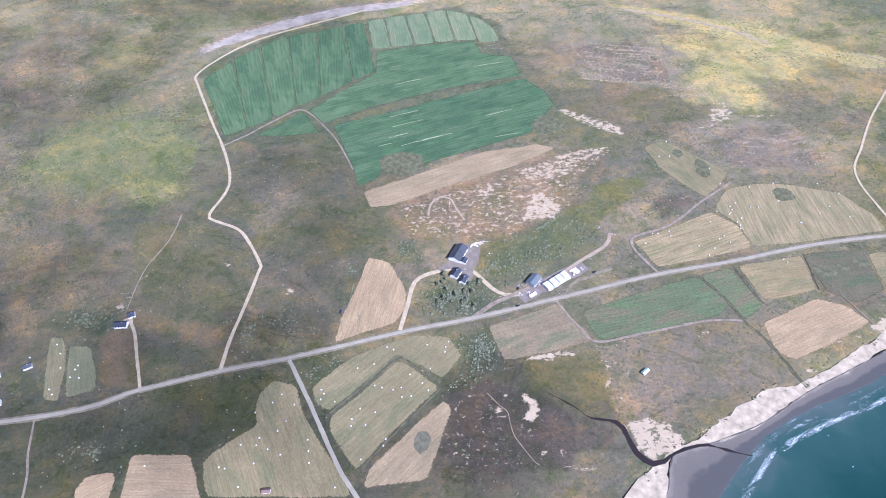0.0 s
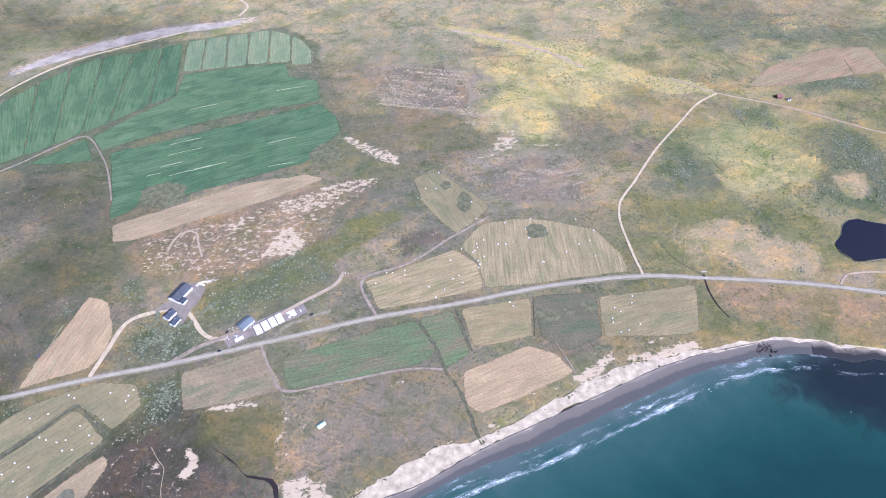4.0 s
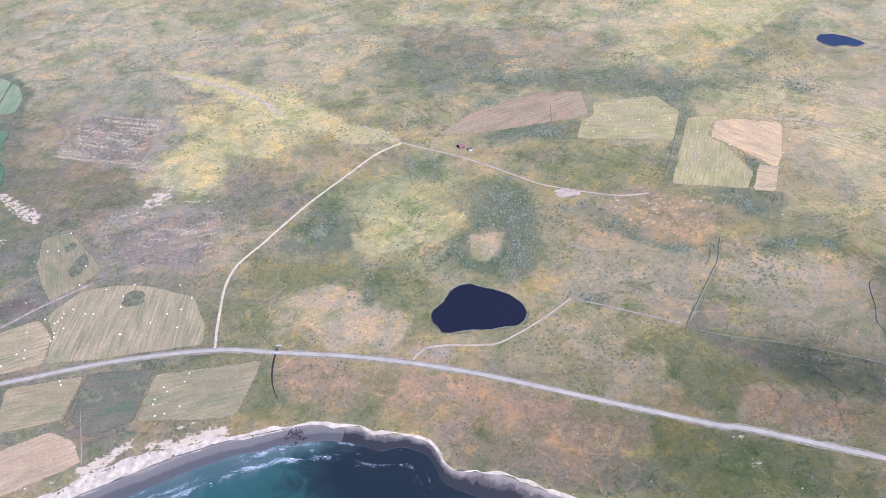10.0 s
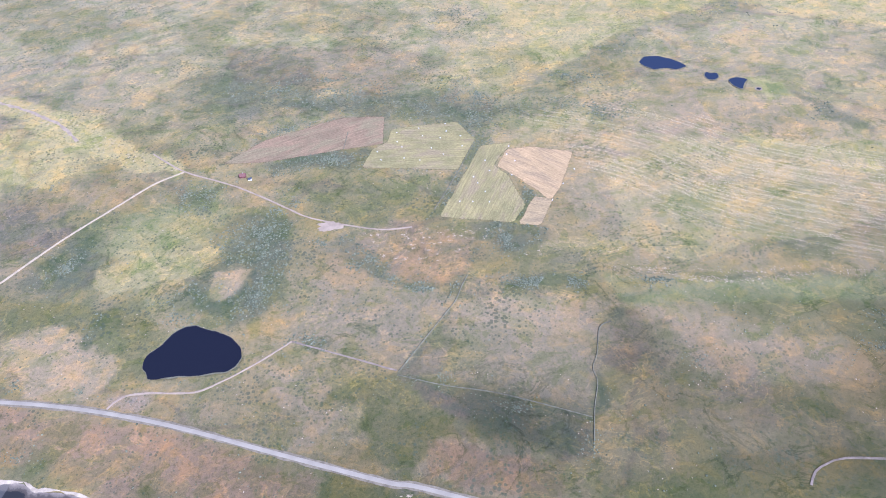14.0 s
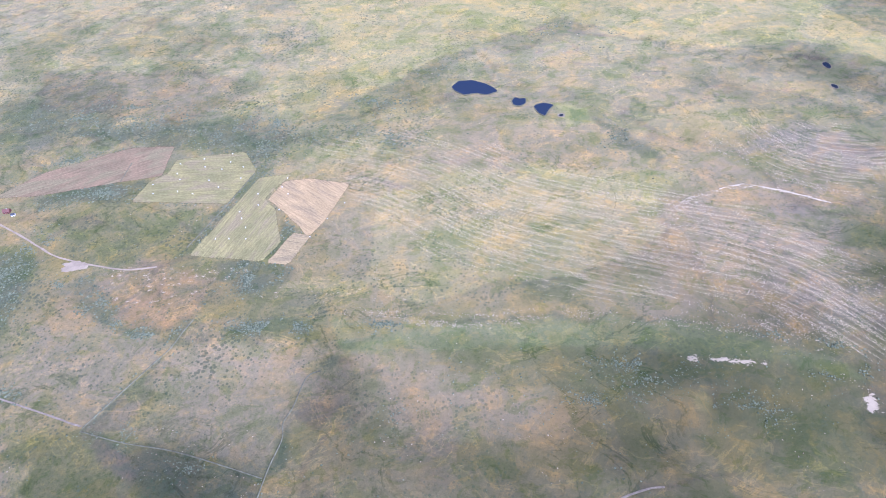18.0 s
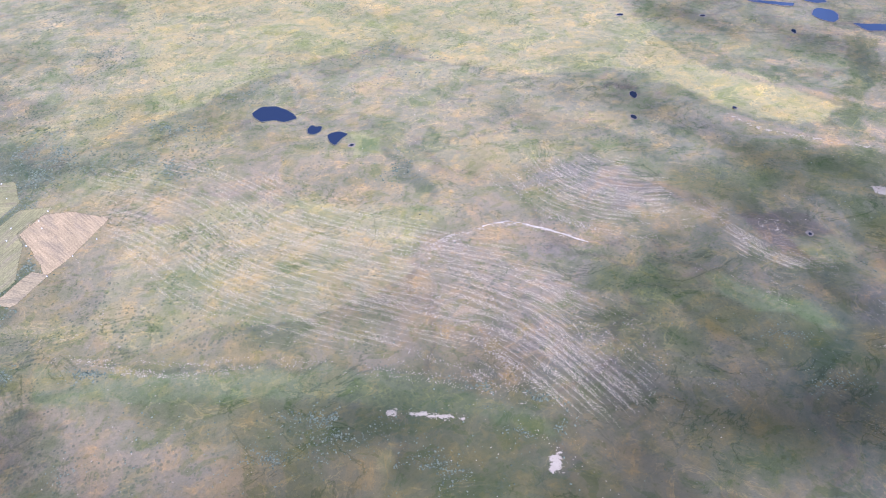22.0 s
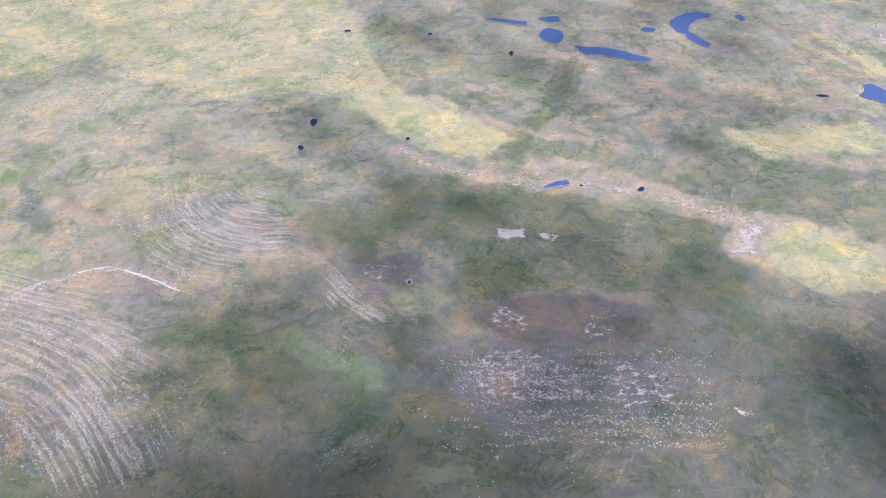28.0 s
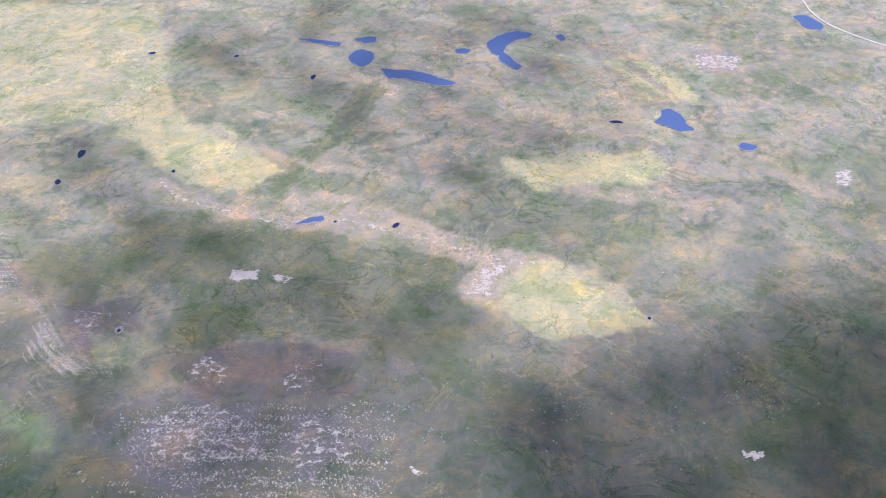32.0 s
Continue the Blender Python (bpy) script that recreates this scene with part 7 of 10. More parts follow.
flecks("sand", [(770.9, 384.4), (786.1, 390.5), (797.5, 401.0), (811.6, 406.1), (830.9, 404.8), (848.2, 397.1), (864.0, 386.4), (861.3, 382.8), (843.3, 390.6), (826.3, 399.1), (810.1, 399.2), (795.9, 392.3), (781.5, 381.9), (771.8, 380.2)], 0.5)
cover_band("sand", [(916.8, 365.5), (928.2, 354.8), (937.7, 347.5), (952.3, 331.9)], 5, 0.36)
cover_band("sand", [(883.4, 303.5), (897.0, 294.9), (912.9, 284.4)], 4, 0.5)
cover_band("scrub", [(980.8, 353.8), (975.9, 328.2), (962.5, 309.7), (942.8, 289.7), (933.1, 282.0)], 9, 0.6)
cover_band("lime", [(916.3, 359.0), (932.2, 347.9), (956.3, 329.5), (972.1, 320.4)], 9, 0.5)
cover_band("tan", [(1164.2, 571.4), (1191.5, 554.8), (1224.7, 533.7), (1256.0, 528.9), (1292.0, 529.2)], 9, 0.8)
cover_band("tan", [(1197.0, 586.9), (1218.4, 570.0), (1238.0, 559.0), (1256.9, 547.6), (1314.6, 548.8)], 8, 0.7)
cover_band("tan", [(1248.5, 473.0), (1284.5, 468.8), (1313.4, 460.7), (1341.3, 451.7)], 9, 0.85)
cover_band("tan", [(1283.0, 612.6), (1294.7, 583.6), (1303.6, 556.9)], 8, 0.7)
cover_band("yellow", [(1312.9, 643.0), (1327.2, 619.3), (1342.5, 591.0), (1356.4, 563.9)], 16, 0.7)
cover_band("lichen", [(1235.2, 621.0), (1243.9, 611.8), (1243.7, 600.8), (1228.7, 598.5)], 8, 0.8)
cover_band("scrub", [(1115.4, 607.7), (1102.1, 569.6), (1085.6, 529.0)], 9, 0.5)
cover_band("tan", [(1085.3, 525.8), (1103.4, 515.0), (1116.8, 501.8), (1136.0, 482.9)], 7, 0.6)
cover_band("tan", [(976.1, 493.7), (994.5, 486.8), (1012.6, 473.5), (1033.7, 465.1), (1061.6, 463.2)], 12, 0.8)
cover_band("tan", [(1063.5, 471.1), (1085.4, 456.4), (1120.9, 438.9), (1152.9, 429.5), (1173.6, 418.7), (1187.2, 408.6)], 11, 0.85)
# lit band between two shaded areas, laid in as yellow
cover_band("yellow", [(945.0, 580.1), (979.4, 556.3), (1011.8, 527.5), (1041.6, 495.0)], 24, 0.6)
cover_band("scrub", [(890.8, 545.4), (917.3, 548.2), (926.8, 536.4)], 10, 0.5)
cover_band("heather", [(902.5, 544.6), (925.9, 543.0)], 7, 0.6)
cover_band("scrub", [(744.6, 479.3), (759.5, 459.1), (777.1, 429.8)], 9, 0.6)
cover_band("scrub", [(572.7, 235.2), (576.0, 257.5), (581.5, 281.1), (591.0, 294.4), (610.6, 303.2)], 7, 0.65)
cover_band("scrub", [(517.8, 250.7), (536.0, 242.5), (550.4, 236.0)], 6, 0.6)
cover_band("scrub", [(599.2, 317.3), (655.7, 311.7), (710.4, 308.3), (763.9, 304.7)], 4, 0.5)
cover_band("lime", [(623.2, 308.5), (683.4, 305.6), (737.1, 303.6), (788.7, 296.2)], 7, 0.5)
cover_band("tan", [(592.2, 486.3), (625.1, 469.5), (655.4, 463.5), (685.1, 452.7)], 7, 0.6)
cover_band("dry", [(591.1, 432.1), (632.7, 408.1), (660.6, 393.9), (699.6, 384.3)], 6, 0.6)
cover_band("dry", [(628.0, 446.4), (678.7, 431.4), (719.5, 407.3)], 6, 0.5)
cover_band("peat", [(882.3, 433.2), (916.6, 425.1), (935.8, 407.7)], 14, 0.5)
cover_band("dry", [(1311.9, 638.9), (1330.5, 595.4), (1347.1, 556.4)], 8, 0.7)
cover_band("tan", [(1372.0, 489.4), (1390.0, 470.9), (1415.5, 455.4)], 14, 0.7)
cover_band("dry", [(1286.4, 668.3), (1298.0, 622.4), (1310.3, 573.6)], 8, 0.6)
cover_area("brown", [(944.3, 404.6), (961.1, 404.3), (989.3, 396.6), (999.2, 380.3), (1008.4, 370.3), (1002.9, 361.7), (989.0, 357.4), (974.0, 367.2), (956.7, 390.9)], 0.55)
cover_area("lime", [(972.5, 382.1), (990.1, 384.7), (1002.6, 368.9), (988.8, 359.1), (975.2, 368.9)], 0.4)
cover_area("lime", [(728.3, 492.0), (741.7, 490.8), (743.1, 474.2), (731.2, 473.2)], 0.8)
cover_area("scrub", [(514.2, 451.8), (572.4, 508.5), (646.6, 580.8), (668.8, 578.6), (598.4, 495.9), (545.7, 443.7)], 0.35)
scrub_area([(514.2, 451.8), (572.4, 508.5), (646.6, 580.8), (668.8, 578.6), (598.4, 495.9), (545.7, 443.7)], 0.06)
clear_area("rust", [(278.3, 246.7), (320.6, 240.3), (361.4, 231.6), (377.2, 229.8), (402.6, 221.1), (421.6, 211.3), (435.6, 206.7), (445.9, 202.8), (446.0, 195.6), (440.1, 191.9), (438.3, 188.9), (440.9, 184.4), (430.0, 175.0), (408.2, 182.7), (389.8, 185.6), (373.5, 193.1), (361.4, 200.6), (323.1, 214.2), (288.3, 221.1)], 0.48)
clear_area("rust", [(498.1, 223.4), (502.9, 218.8), (517.0, 216.9), (535.5, 214.0), (552.9, 204.6), (549.1, 191.6), (528.5, 197.3), (514.6, 197.7), (498.7, 206.2), (497.3, 213.2)], 0.55)
clear_area("green", [(451.7, 207.6), (477.8, 200.8), (503.5, 192.8), (524.8, 188.5), (519.6, 181.2), (499.2, 174.6), (474.9, 175.1), (454.4, 182.8), (452.9, 191.6), (452.9, 202.1)], 0.85)
clear_area("tan", [(422.3, 265.6), (437.1, 261.4), (440.1, 254.3), (435.4, 251.1), (427.3, 251.4), (437.3, 237.8), (445.8, 234.3), (440.1, 231.4), (430.7, 238.0), (421.9, 251.6), (418.6, 258.6)], 0.75)
clear_area("tan", [(450.3, 243.8), (465.8, 241.6), (467.4, 232.0), (457.7, 229.3), (464.0, 223.0), (458.2, 214.4), (447.7, 217.6), (437.8, 218.8), (450.1, 229.5)], 0.6)
clear_area("pink", [(463.6, 311.5), (508.8, 309.2), (500.1, 288.8), (484.2, 272.2), (476.2, 274.4), (451.5, 295.1)], 0.6)
clear_area("pink", [(519.6, 300.2), (545.7, 294.8), (586.9, 280.9), (569.2, 242.7), (531.1, 240.9), (506.9, 255.2), (508.1, 276.8)], 0.6)
clear_area("scrub", [(511.6, 244.9), (541.3, 240.5), (566.2, 236.4), (556.6, 215.7), (537.6, 219.2), (521.4, 228.6), (504.3, 238.6)], 0.5)
clear_area("tan", [(280.2, 284.8), (297.8, 289.2), (313.4, 285.3), (320.1, 277.3), (326.3, 273.2), (340.9, 273.4), (344.1, 265.1), (339.1, 251.3), (325.5, 246.7), (305.8, 249.1), (298.8, 259.8), (281.2, 278.9)], 0.85)
clear_area("green", [(255.3, 317.5), (301.8, 306.4), (343.1, 292.0), (343.8, 274.4), (322.7, 281.0), (303.3, 293.8), (273.0, 291.1), (258.9, 300.0)], 0.5)
clear_area("scrub", [(288.9, 343.9), (300.2, 348.3), (305.8, 321.7), (297.6, 315.4), (268.0, 319.1), (268.0, 328.2), (286.2, 327.3)], 0.6)
clear_area("lime", [(307.5, 379.7), (364.6, 381.7), (367.9, 349.5), (341.0, 346.0), (310.5, 347.7)], 0.4)
clear_area("tan", [(377.3, 327.2), (396.6, 327.6), (394.9, 314.9), (386.0, 305.8), (376.9, 311.4)], 0.8)
clear_area("heath", [(211.9, 415.6), (264.6, 399.8), (278.1, 359.8), (268.4, 335.3), (235.5, 346.9)], 0.5)
clear_area("pink", [(442.2, 303.4), (483.5, 301.5), (509.7, 300.4), (497.6, 279.8), (481.6, 258.0), (448.6, 275.0), (424.3, 282.7), (438.9, 292.6)], 0.55)
clear_area("pink", [(514.0, 300.2), (575.3, 297.4), (576.3, 270.1), (566.6, 233.6), (532.0, 243.0), (489.3, 259.2)], 0.5)
clear_area("rust", [(496.8, 222.6), (513.9, 219.5), (537.8, 212.7), (551.7, 209.9), (551.6, 200.6), (506.3, 201.7)], 0.55)
clear_area("tan", [(419.7, 260.2), (441.4, 259.4), (449.0, 250.1), (444.7, 236.0), (434.5, 236.4), (424.7, 248.0)], 0.6)
clear_area("tan", [(580.9, 297.2), (636.4, 294.7), (647.0, 280.4), (682.4, 265.9), (678.6, 253.9), (643.5, 264.3), (607.4, 285.4)], 0.45)
clear_area("rust", [(325.1, 234.2), (368.2, 230.2), (406.9, 221.3), (434.7, 210.6), (432.1, 203.5), (340.9, 205.7)], 0.48)
clear_area("green", [(657.2, 214.3), (723.6, 208.9), (751.3, 207.0), (741.8, 189.6), (644.3, 191.8)], 0.6)
clear_area("tan", [(604.8, 270.0), (633.5, 278.8), (669.4, 275.2), (699.6, 255.3), (690.5, 239.3), (661.7, 251.6), (637.3, 255.1)], 0.5)
clear_area("tan", [(501.8, 301.7), (543.0, 301.4), (588.2, 285.3), (584.5, 270.8), (551.5, 277.9), (517.2, 285.4)], 0.5)
clear_area("yellow", [(1197.8, 406.9), (1217.1, 413.3), (1231.5, 394.0), (1257.4, 366.8), (1244.7, 364.8), (1220.0, 374.1), (1197.6, 382.6)], 0.32)
clear_area("tan", [(1158.7, 393.4), (1169.5, 399.4), (1173.5, 413.0), (1190.5, 419.6), (1191.0, 410.0), (1180.3, 399.9), (1179.9, 390.2)], 0.9)
clear_area("tan", [(1060.2, 478.4), (1081.1, 487.6), (1105.9, 475.1), (1139.7, 454.8), (1174.2, 430.8), (1169.9, 424.3), (1135.4, 443.9), (1105.4, 449.9), (1075.0, 454.6), (1061.2, 460.5)], 0.7)
clear_area("brown", [(1020.1, 355.0), (1035.0, 367.3), (1066.1, 369.2), (1103.3, 358.8), (1106.9, 346.9), (1102.3, 337.1), (1067.8, 338.1), (1032.6, 342.9)], 0.6)
clear_area("yellow", [(1203.0, 498.6), (1239.2, 507.9), (1301.3, 507.8), (1308.5, 489.3), (1284.8, 480.7), (1229.8, 483.6)], 0.5)
# same lit band again, sunlight painted as a yellow sward
clear_area("yellow", [(941.4, 577.8), (975.7, 547.9), (1016.4, 526.7), (1042.1, 488.3), (1015.6, 487.1), (982.8, 515.3), (947.3, 550.0)], 0.5)
clear_area("yellow", [(599.6, 662.2), (687.1, 685.4), (749.5, 660.0), (736.3, 632.5), (659.0, 620.5)], 0.45)
clear_area("rust", [(17.6, 199.1), (52.4, 209.9), (66.5, 185.2), (45.8, 179.6), (21.7, 180.2)], 0.5)
clear_area("marsh", [(27.7, 177.0), (67.1, 179.1), (72.2, 156.3), (60.3, 151.2), (38.3, 162.5)], 0.8)
clear_area("heather", [(-8.4, 163.4), (14.4, 165.8), (37.3, 154.3), (61.4, 143.5), (70.4, 128.7), (1.5, 129.8)], 0.6)
clear_area("pink", [(88.5, 277.1), (117.5, 285.0), (120.6, 267.2), (89.6, 255.6)], 0.6)
clear_area("brown", [(188.1, 236.5), (217.8, 239.4), (215.4, 213.9), (186.7, 207.9)], 0.6)
flecks("sand", [(485.2, 200.4), (495.2, 198.2), (498.9, 195.5), (488.9, 193.7), (480.4, 196.5)], 0.5)
flecks("sand", [(487.1, 188.6), (495.3, 188.9), (494.9, 184.6), (487.3, 182.3)], 0.5)
for line in (DYKE_WEST, DYKE_EAST, DYKE_SOUTH):
    cover_band("scrub", line, 4.5, 0.6)

# dark heath with weathered stone showing through, inland of the hay fields
clear_area("brown", [(30, 484), (92, 471), (111, 421), (157, 393), (180, 374), (158, 351), (117, 346), (78, 380)], 0.5)
clear_area("heather", [(97, 463), (140, 467), (160, 437), (160, 408), (114, 417)], 0.5)
clear_area("heather", [(162, 338), (180, 348), (192, 352), (224, 350), (234, 316), (209, 310), (176, 314)], 0.35)
cover_band("sand", [(138, 347.3), (161, 352.7), (179.4, 363.3), (187, 373.8), (185.4, 386.4)], 6.5, 0.42)
cover_band("sand", [(186.5, 371), (200, 366.4), (218.7, 363.7), (233.5, 360.2)], 7.0, 0.42)
cover_band("sand", [(445, 354), (463, 350), (482, 346), (498, 338), (514, 329)], 7.0, 0.3)
# yellow-green strip below the stony scarp
clear_area("lime", [(586, 315), (653, 307), (706, 304), (779, 296), (821, 280), (831, 266), (796, 278), (733, 291), (669, 294), (595, 293)], 0.45)
clear_area("marsh", [(670, 291), (734, 288), (789, 277), (821, 261), (805, 245), (760, 264), (711, 271)], 0.3)

# dry yellow grass over the western ends of the beach ridges
clear_area("yellow", [(602, 338), (604, 378), (603, 409), (656, 430), (724, 426), (768, 400), (764, 366), (735, 346), (709, 338), (668, 335), (632, 322)], 0.36)
clear_area("lime", [(625, 350), (640, 385), (690, 392), (730, 380), (715, 352), (665, 343)], 0.3)

# ---- ground ----
COLOURS = {
    "heath": (0.125, 0.113, 0.083), "green": (0.118, 0.116, 0.054), "yellow": (0.335, 0.282, 0.138), "tan": (0.268, 0.212, 0.13),
    "scrub": (0.094, 0.102, 0.064), "peat": (0.152, 0.12, 0.086), "lichen": (0.2, 0.168, 0.125), "lime": (0.175, 0.175, 0.088),
    "rust": (0.22, 0.158, 0.098), "pink": (0.208, 0.172, 0.108), "heather": (0.095, 0.077, 0.06), "dry": (0.215, 0.168, 0.122),
    "marsh": (0.145, 0.125, 0.062), "brown": (0.135, 0.112, 0.078), "stone": (0.165, 0.138, 0.105),
}
BASE_WEST, BASE_MID, BASE_EAST = (0.132, 0.12, 0.085), (0.2, 0.166, 0.088), (0.158, 0.14, 0.09)
# paler northern heath, with distance haze put into its base colour
HAZY_FAR_HEATH = (0.33, 0.285, 0.175)


def steps(a, b, d):
    return np.linspace(a, b, int((b - a) / d) + 1)


def along_guide(line, x, y):
    """Length along a line and signed distance from it."""
    best, along, side, length = np.full(len(x), 1e9), np.zeros(len(x)), np.zeros(len(x)), 0.0
    for a, b in zip(line[:-1], line[1:]):
        d = b - a
        l = max(math.hypot(*d), 1e-6)
        s = np.clip(((x - a[0]) * d[0] + (y - a[1]) * d[1]) / l ** 2, 0, 1)
        r = np.hypot(x - a[0] - s * d[0], y - a[1] - s * d[1])
        near = r < best
        best = np.where(near, r, best)
        along = np.where(near, length + s * l, along)
        side = np.where(near, np.sign(d[0] * (y - a[1]) - d[1] * (x - a[0])) * r, side)
        length += l
    return along, side


def build_ground():
    grow = np.cumsum(6.0 * 1.35 ** np.arange(19))
    xs = np.concatenate([(-420 - grow)[::-1], steps(-420, 1560, 1.5), 1560 + grow])
    ys = np.concatenate([(70 - grow)[::-1], steps(70, 400, 1.25), steps(402, 900, 2.2), 900 + grow])
    x, y = np.meshgrid(xs, ys)
    shape = x.shape
    x, y = x.ravel(), y.ravel()
    wx = x + 26 * (fbm(x, y, 45, 3) - 0.5) + 60 * (fbm(x, y, 160, 4) - 0.5)
    wy = y + 26 * (fbm(x, y, 45, 5) - 0.5) + 60 * (fbm(x, y, 160, 6) - 0.5)
    mid = smooth(150, 330, wx)[:, None]
    east = smooth(780, 1000, wx)[:, None]
    col = np.array(BASE_WEST) * (1 - mid) + np.array(BASE_MID) * mid
    col = col * (1 - east) + np.array(BASE_EAST) * east
    # ground fades northward to the hazy tone, aerial haze painted as colour
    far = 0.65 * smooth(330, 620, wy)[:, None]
    col = col * (1 - far) + np.array(HAZY_FAR_HEATH) * far
    n1, n2 = fbm(x, y, 90, 11), fbm(x, y, 30, 12)
    for key, m in (("green", smooth(0.5, 0.68, n1)), ("tan", smooth(0.52, 0.3, n1) * 0.5), ("scrub", smooth(0.56, 0.72, n2) * 0.6), ("yellow", smooth(0.58, 0.75, fbm(x, y, 60, 13)) * 0.5)):
        col = col * (1 - 0.5 * m[:, None]) + np.array(COLOURS[key]) * 0.5 * m[:, None]
    stones = 0.25 * smooth(0.5, 0.75, fbm(x, y, 35, 14))
    ex, ey = x + 9 * (fbm(x, y, 14, 21) - 0.5) + 22 * (fbm(x, y, 40, 22) - 0.5), y + 9 * (fbm(x, y, 14, 23) - 0.5) + 22 * (fbm(x, y, 40, 24) - 0.5)
    edge = 1.5 * (fbm(x, y, 30, 25, 5) - 0.5) + 0.8 * (fbm(x, y, 9, 26, 3) - 0.5)
    for kind, (cx, cy, ux, uy, vx, vy, w) in COVERS:
        det = ux * vy - uy * vx
        a, b = ((ex - cx) * vy - (ey - cy) * vx) / det, ((ey - cy) * ux - (ex - cx) * uy) / det
        r = np.sqrt(a * a + b * b) + edge
        m = w * smooth(1.4, 0.5, r)
        col = col * (1 - m[:, None]) + np.array(COLOURS[kind]) * m[:, None]
        if kind in ("lichen", "stone"):
            stones = np.maximum(stones, m * (0.6 if kind == "lichen" else 0.66))
        elif kind in ("green", "scrub", "lime", "marsh"):
            stones = stones * (1 - m)
    def lay(kind, m, i):
        nonlocal col, stones
        col[i] = col[i] * (1 - m[:, None]) + np.array(COLOURS[kind]) * m[:, None]
        if kind in ("lichen", "stone"):
            stones[i] = np.maximum(stones[i], m * (0.6 if kind == "lichen" else 0.5))
        elif kind in ("green", "scrub", "lime", "marsh"):
            stones[i] = stones[i] * (1 - m)
        elif kind == "heather":
            stones[i] = np.maximum(stones[i], 0.45 * m)
    # small drifts of one plant or another
    rs = np.random.RandomState(5)
    kinds = ("green", "tan", "scrub", "heather", "yellow", "lichen", "pink", "scrub", "dry", "green", "lime")
    jx, jy = x + 10 * (fbm(x, y, 10, 61) - 0.5), y + 10 * (fbm(x, y, 10, 62) - 0.5)
    for k in range(900):
        cx, cy = rs.uniform(-400, 1540), 90 + 780 * rs.rand() ** 1.3
        rx, ry = rs.uniform(4, 20) * (1 + cy / 900), rs.uniform(2.5, 9) * (1 + cy / 900)
        an, kind, w = rs.uniform(-0.6, 0.4), kinds[rs.randint(len(kinds))], rs.uniform(0.1, 0.3)
        i = np.nonzero((np.abs(x - cx) < 1.6 * rx + 8) & (np.abs(y - cy) < 1.6 * rx + 8))[0]
        a, b = ((jx[i] - cx) * math.cos(an) + (jy[i] - cy) * math.sin(an)) / rx, ((jy[i] - cy) * math.cos(an) - (jx[i] - cx) * math.sin(an)) / ry
        lay(kind, w * smooth(1.1, 0.7, np.hypot(a, b)), i)
    # thin pale seams of bog and old drains in the north-east
    seam = np.abs(fbm(x, y * 1.5, 75, 63, 4) - 0.5)
    lay("tan", 0.75 * smooth(0.024, 0.008, seam) * smooth(900, 1020, x) * smooth(430, 520, y), np.arange(len(x)))
    lay("dry", 0.6 * smooth(0.014, 0.004, np.abs(fbm(x * 0.8, y * 1.6, 48, 76, 4) - 0.5)) * smooth(560, 700, x) * smooth(400, 520, y), np.arange(len(x)))
    lay("scrub", 0.5 * smooth(0.016, 0.005, np.abs(fbm(x * 0.9, y * 1.5, 60, 77, 4) - 0.5)) * smooth(620, 800, x) * smooth(330, 450, y), np.arange(len(x)))
    lay("heather", 0.3 * smooth(0.02, 0.005, np.abs(fbm(x, y * 1.3, 90, 64, 4) - 0.5)), np.arange(len(x)))
    gx, gy = x + 15 * (fbm(x, y, 14, 65, 5) - 0.5), y + 15 * (fbm(x, y, 14, 66, 5) - 0.5)
    for kind, pts, w in COVER_AREAS:
        p = np.array(pts)
        lo, hi = p.min(0) - 6, p.max(0) + 6
        i = np.nonzero((x > lo[0]) & (x < hi[0]) & (y > lo[1]) & (y < hi[1]))[0]
        d = distance(np.concatenate([p, p[:1]]), gx[i], gy[i])[0] * np.where(inside(p, gx[i], gy[i]), 1, -1)
        lay(kind, w * smooth(-1.5, 1.5, d), i)
    # swards that end at a clear line
    hx, hy = x + 6 * (fbm(x, y, 6, 78, 4) - 0.5) + 5 * (fbm(x, y, 20, 79, 3) - 0.5), y + 6 * (fbm(x, y, 6, 80, 4) - 0.5) + 5 * (fbm(x, y, 20, 83, 3) - 0.5)
    for kind, pts, w in CLEAR_AREAS:
        p = np.array(pts)
        lo, hi = p.min(0) - 6, p.max(0) + 6
        i = np.nonzero((x > lo[0]) & (x < hi[0]) & (y > lo[1]) & (y < hi[1]))[0]
        d = distance(np.concatenate([p, p[:1]]), hx[i], hy[i])[0] * np.where(inside(p, hx[i], hy[i]), 1, -1)
        lay(kind, w * smooth(-0.9, 0.9, d) * (0.75 + 0.5 * np.clip(fbm(x[i], y[i], 9, 84, 4), 0.2, 0.6)), i)
    # darker growth on the low ground towards the shore, with vignetting painted in too
    low = (smooth(45, -45, y - (190 + 0.13 * x) + 50 * (fbm(x, y, 60, 67) - 0.5)) * (0.25 + 0.75 * np.maximum(smooth(80, 10, x), smooth(340, 470, x))))[:, None]
    col = col * (1 - low * np.array([0.36, 0.34, 0.34]))
    # blown sand in ragged areas
    def soft(pts, sx, sy, margin):
        p = np.array(pts)
        lo, hi = p.min(0) - 30, p.max(0) + 30
        i = np.nonzero((x > lo[0]) & (x < hi[0]) & (y > lo[1]) & (y < hi[1]))[0]
        d = distance(np.concatenate([p, p[:1]]), sx[i], sy[i])[0] * np.where(inside(p, sx[i], sy[i]), 1, -1)
        return i, smooth(-margin, margin, d)
    sand = np.zeros(len(x))
    sx, sy = x + 3 * (fbm(x, y, 5, 68) - 0.5), y + 3 * (fbm(x, y, 5, 69) - 0.5)
    for pts, w in FLECKS:
        i, m = soft(pts, sx, sy, 3.5)
        sand[i] = np.maximum(sand[i], w * m)
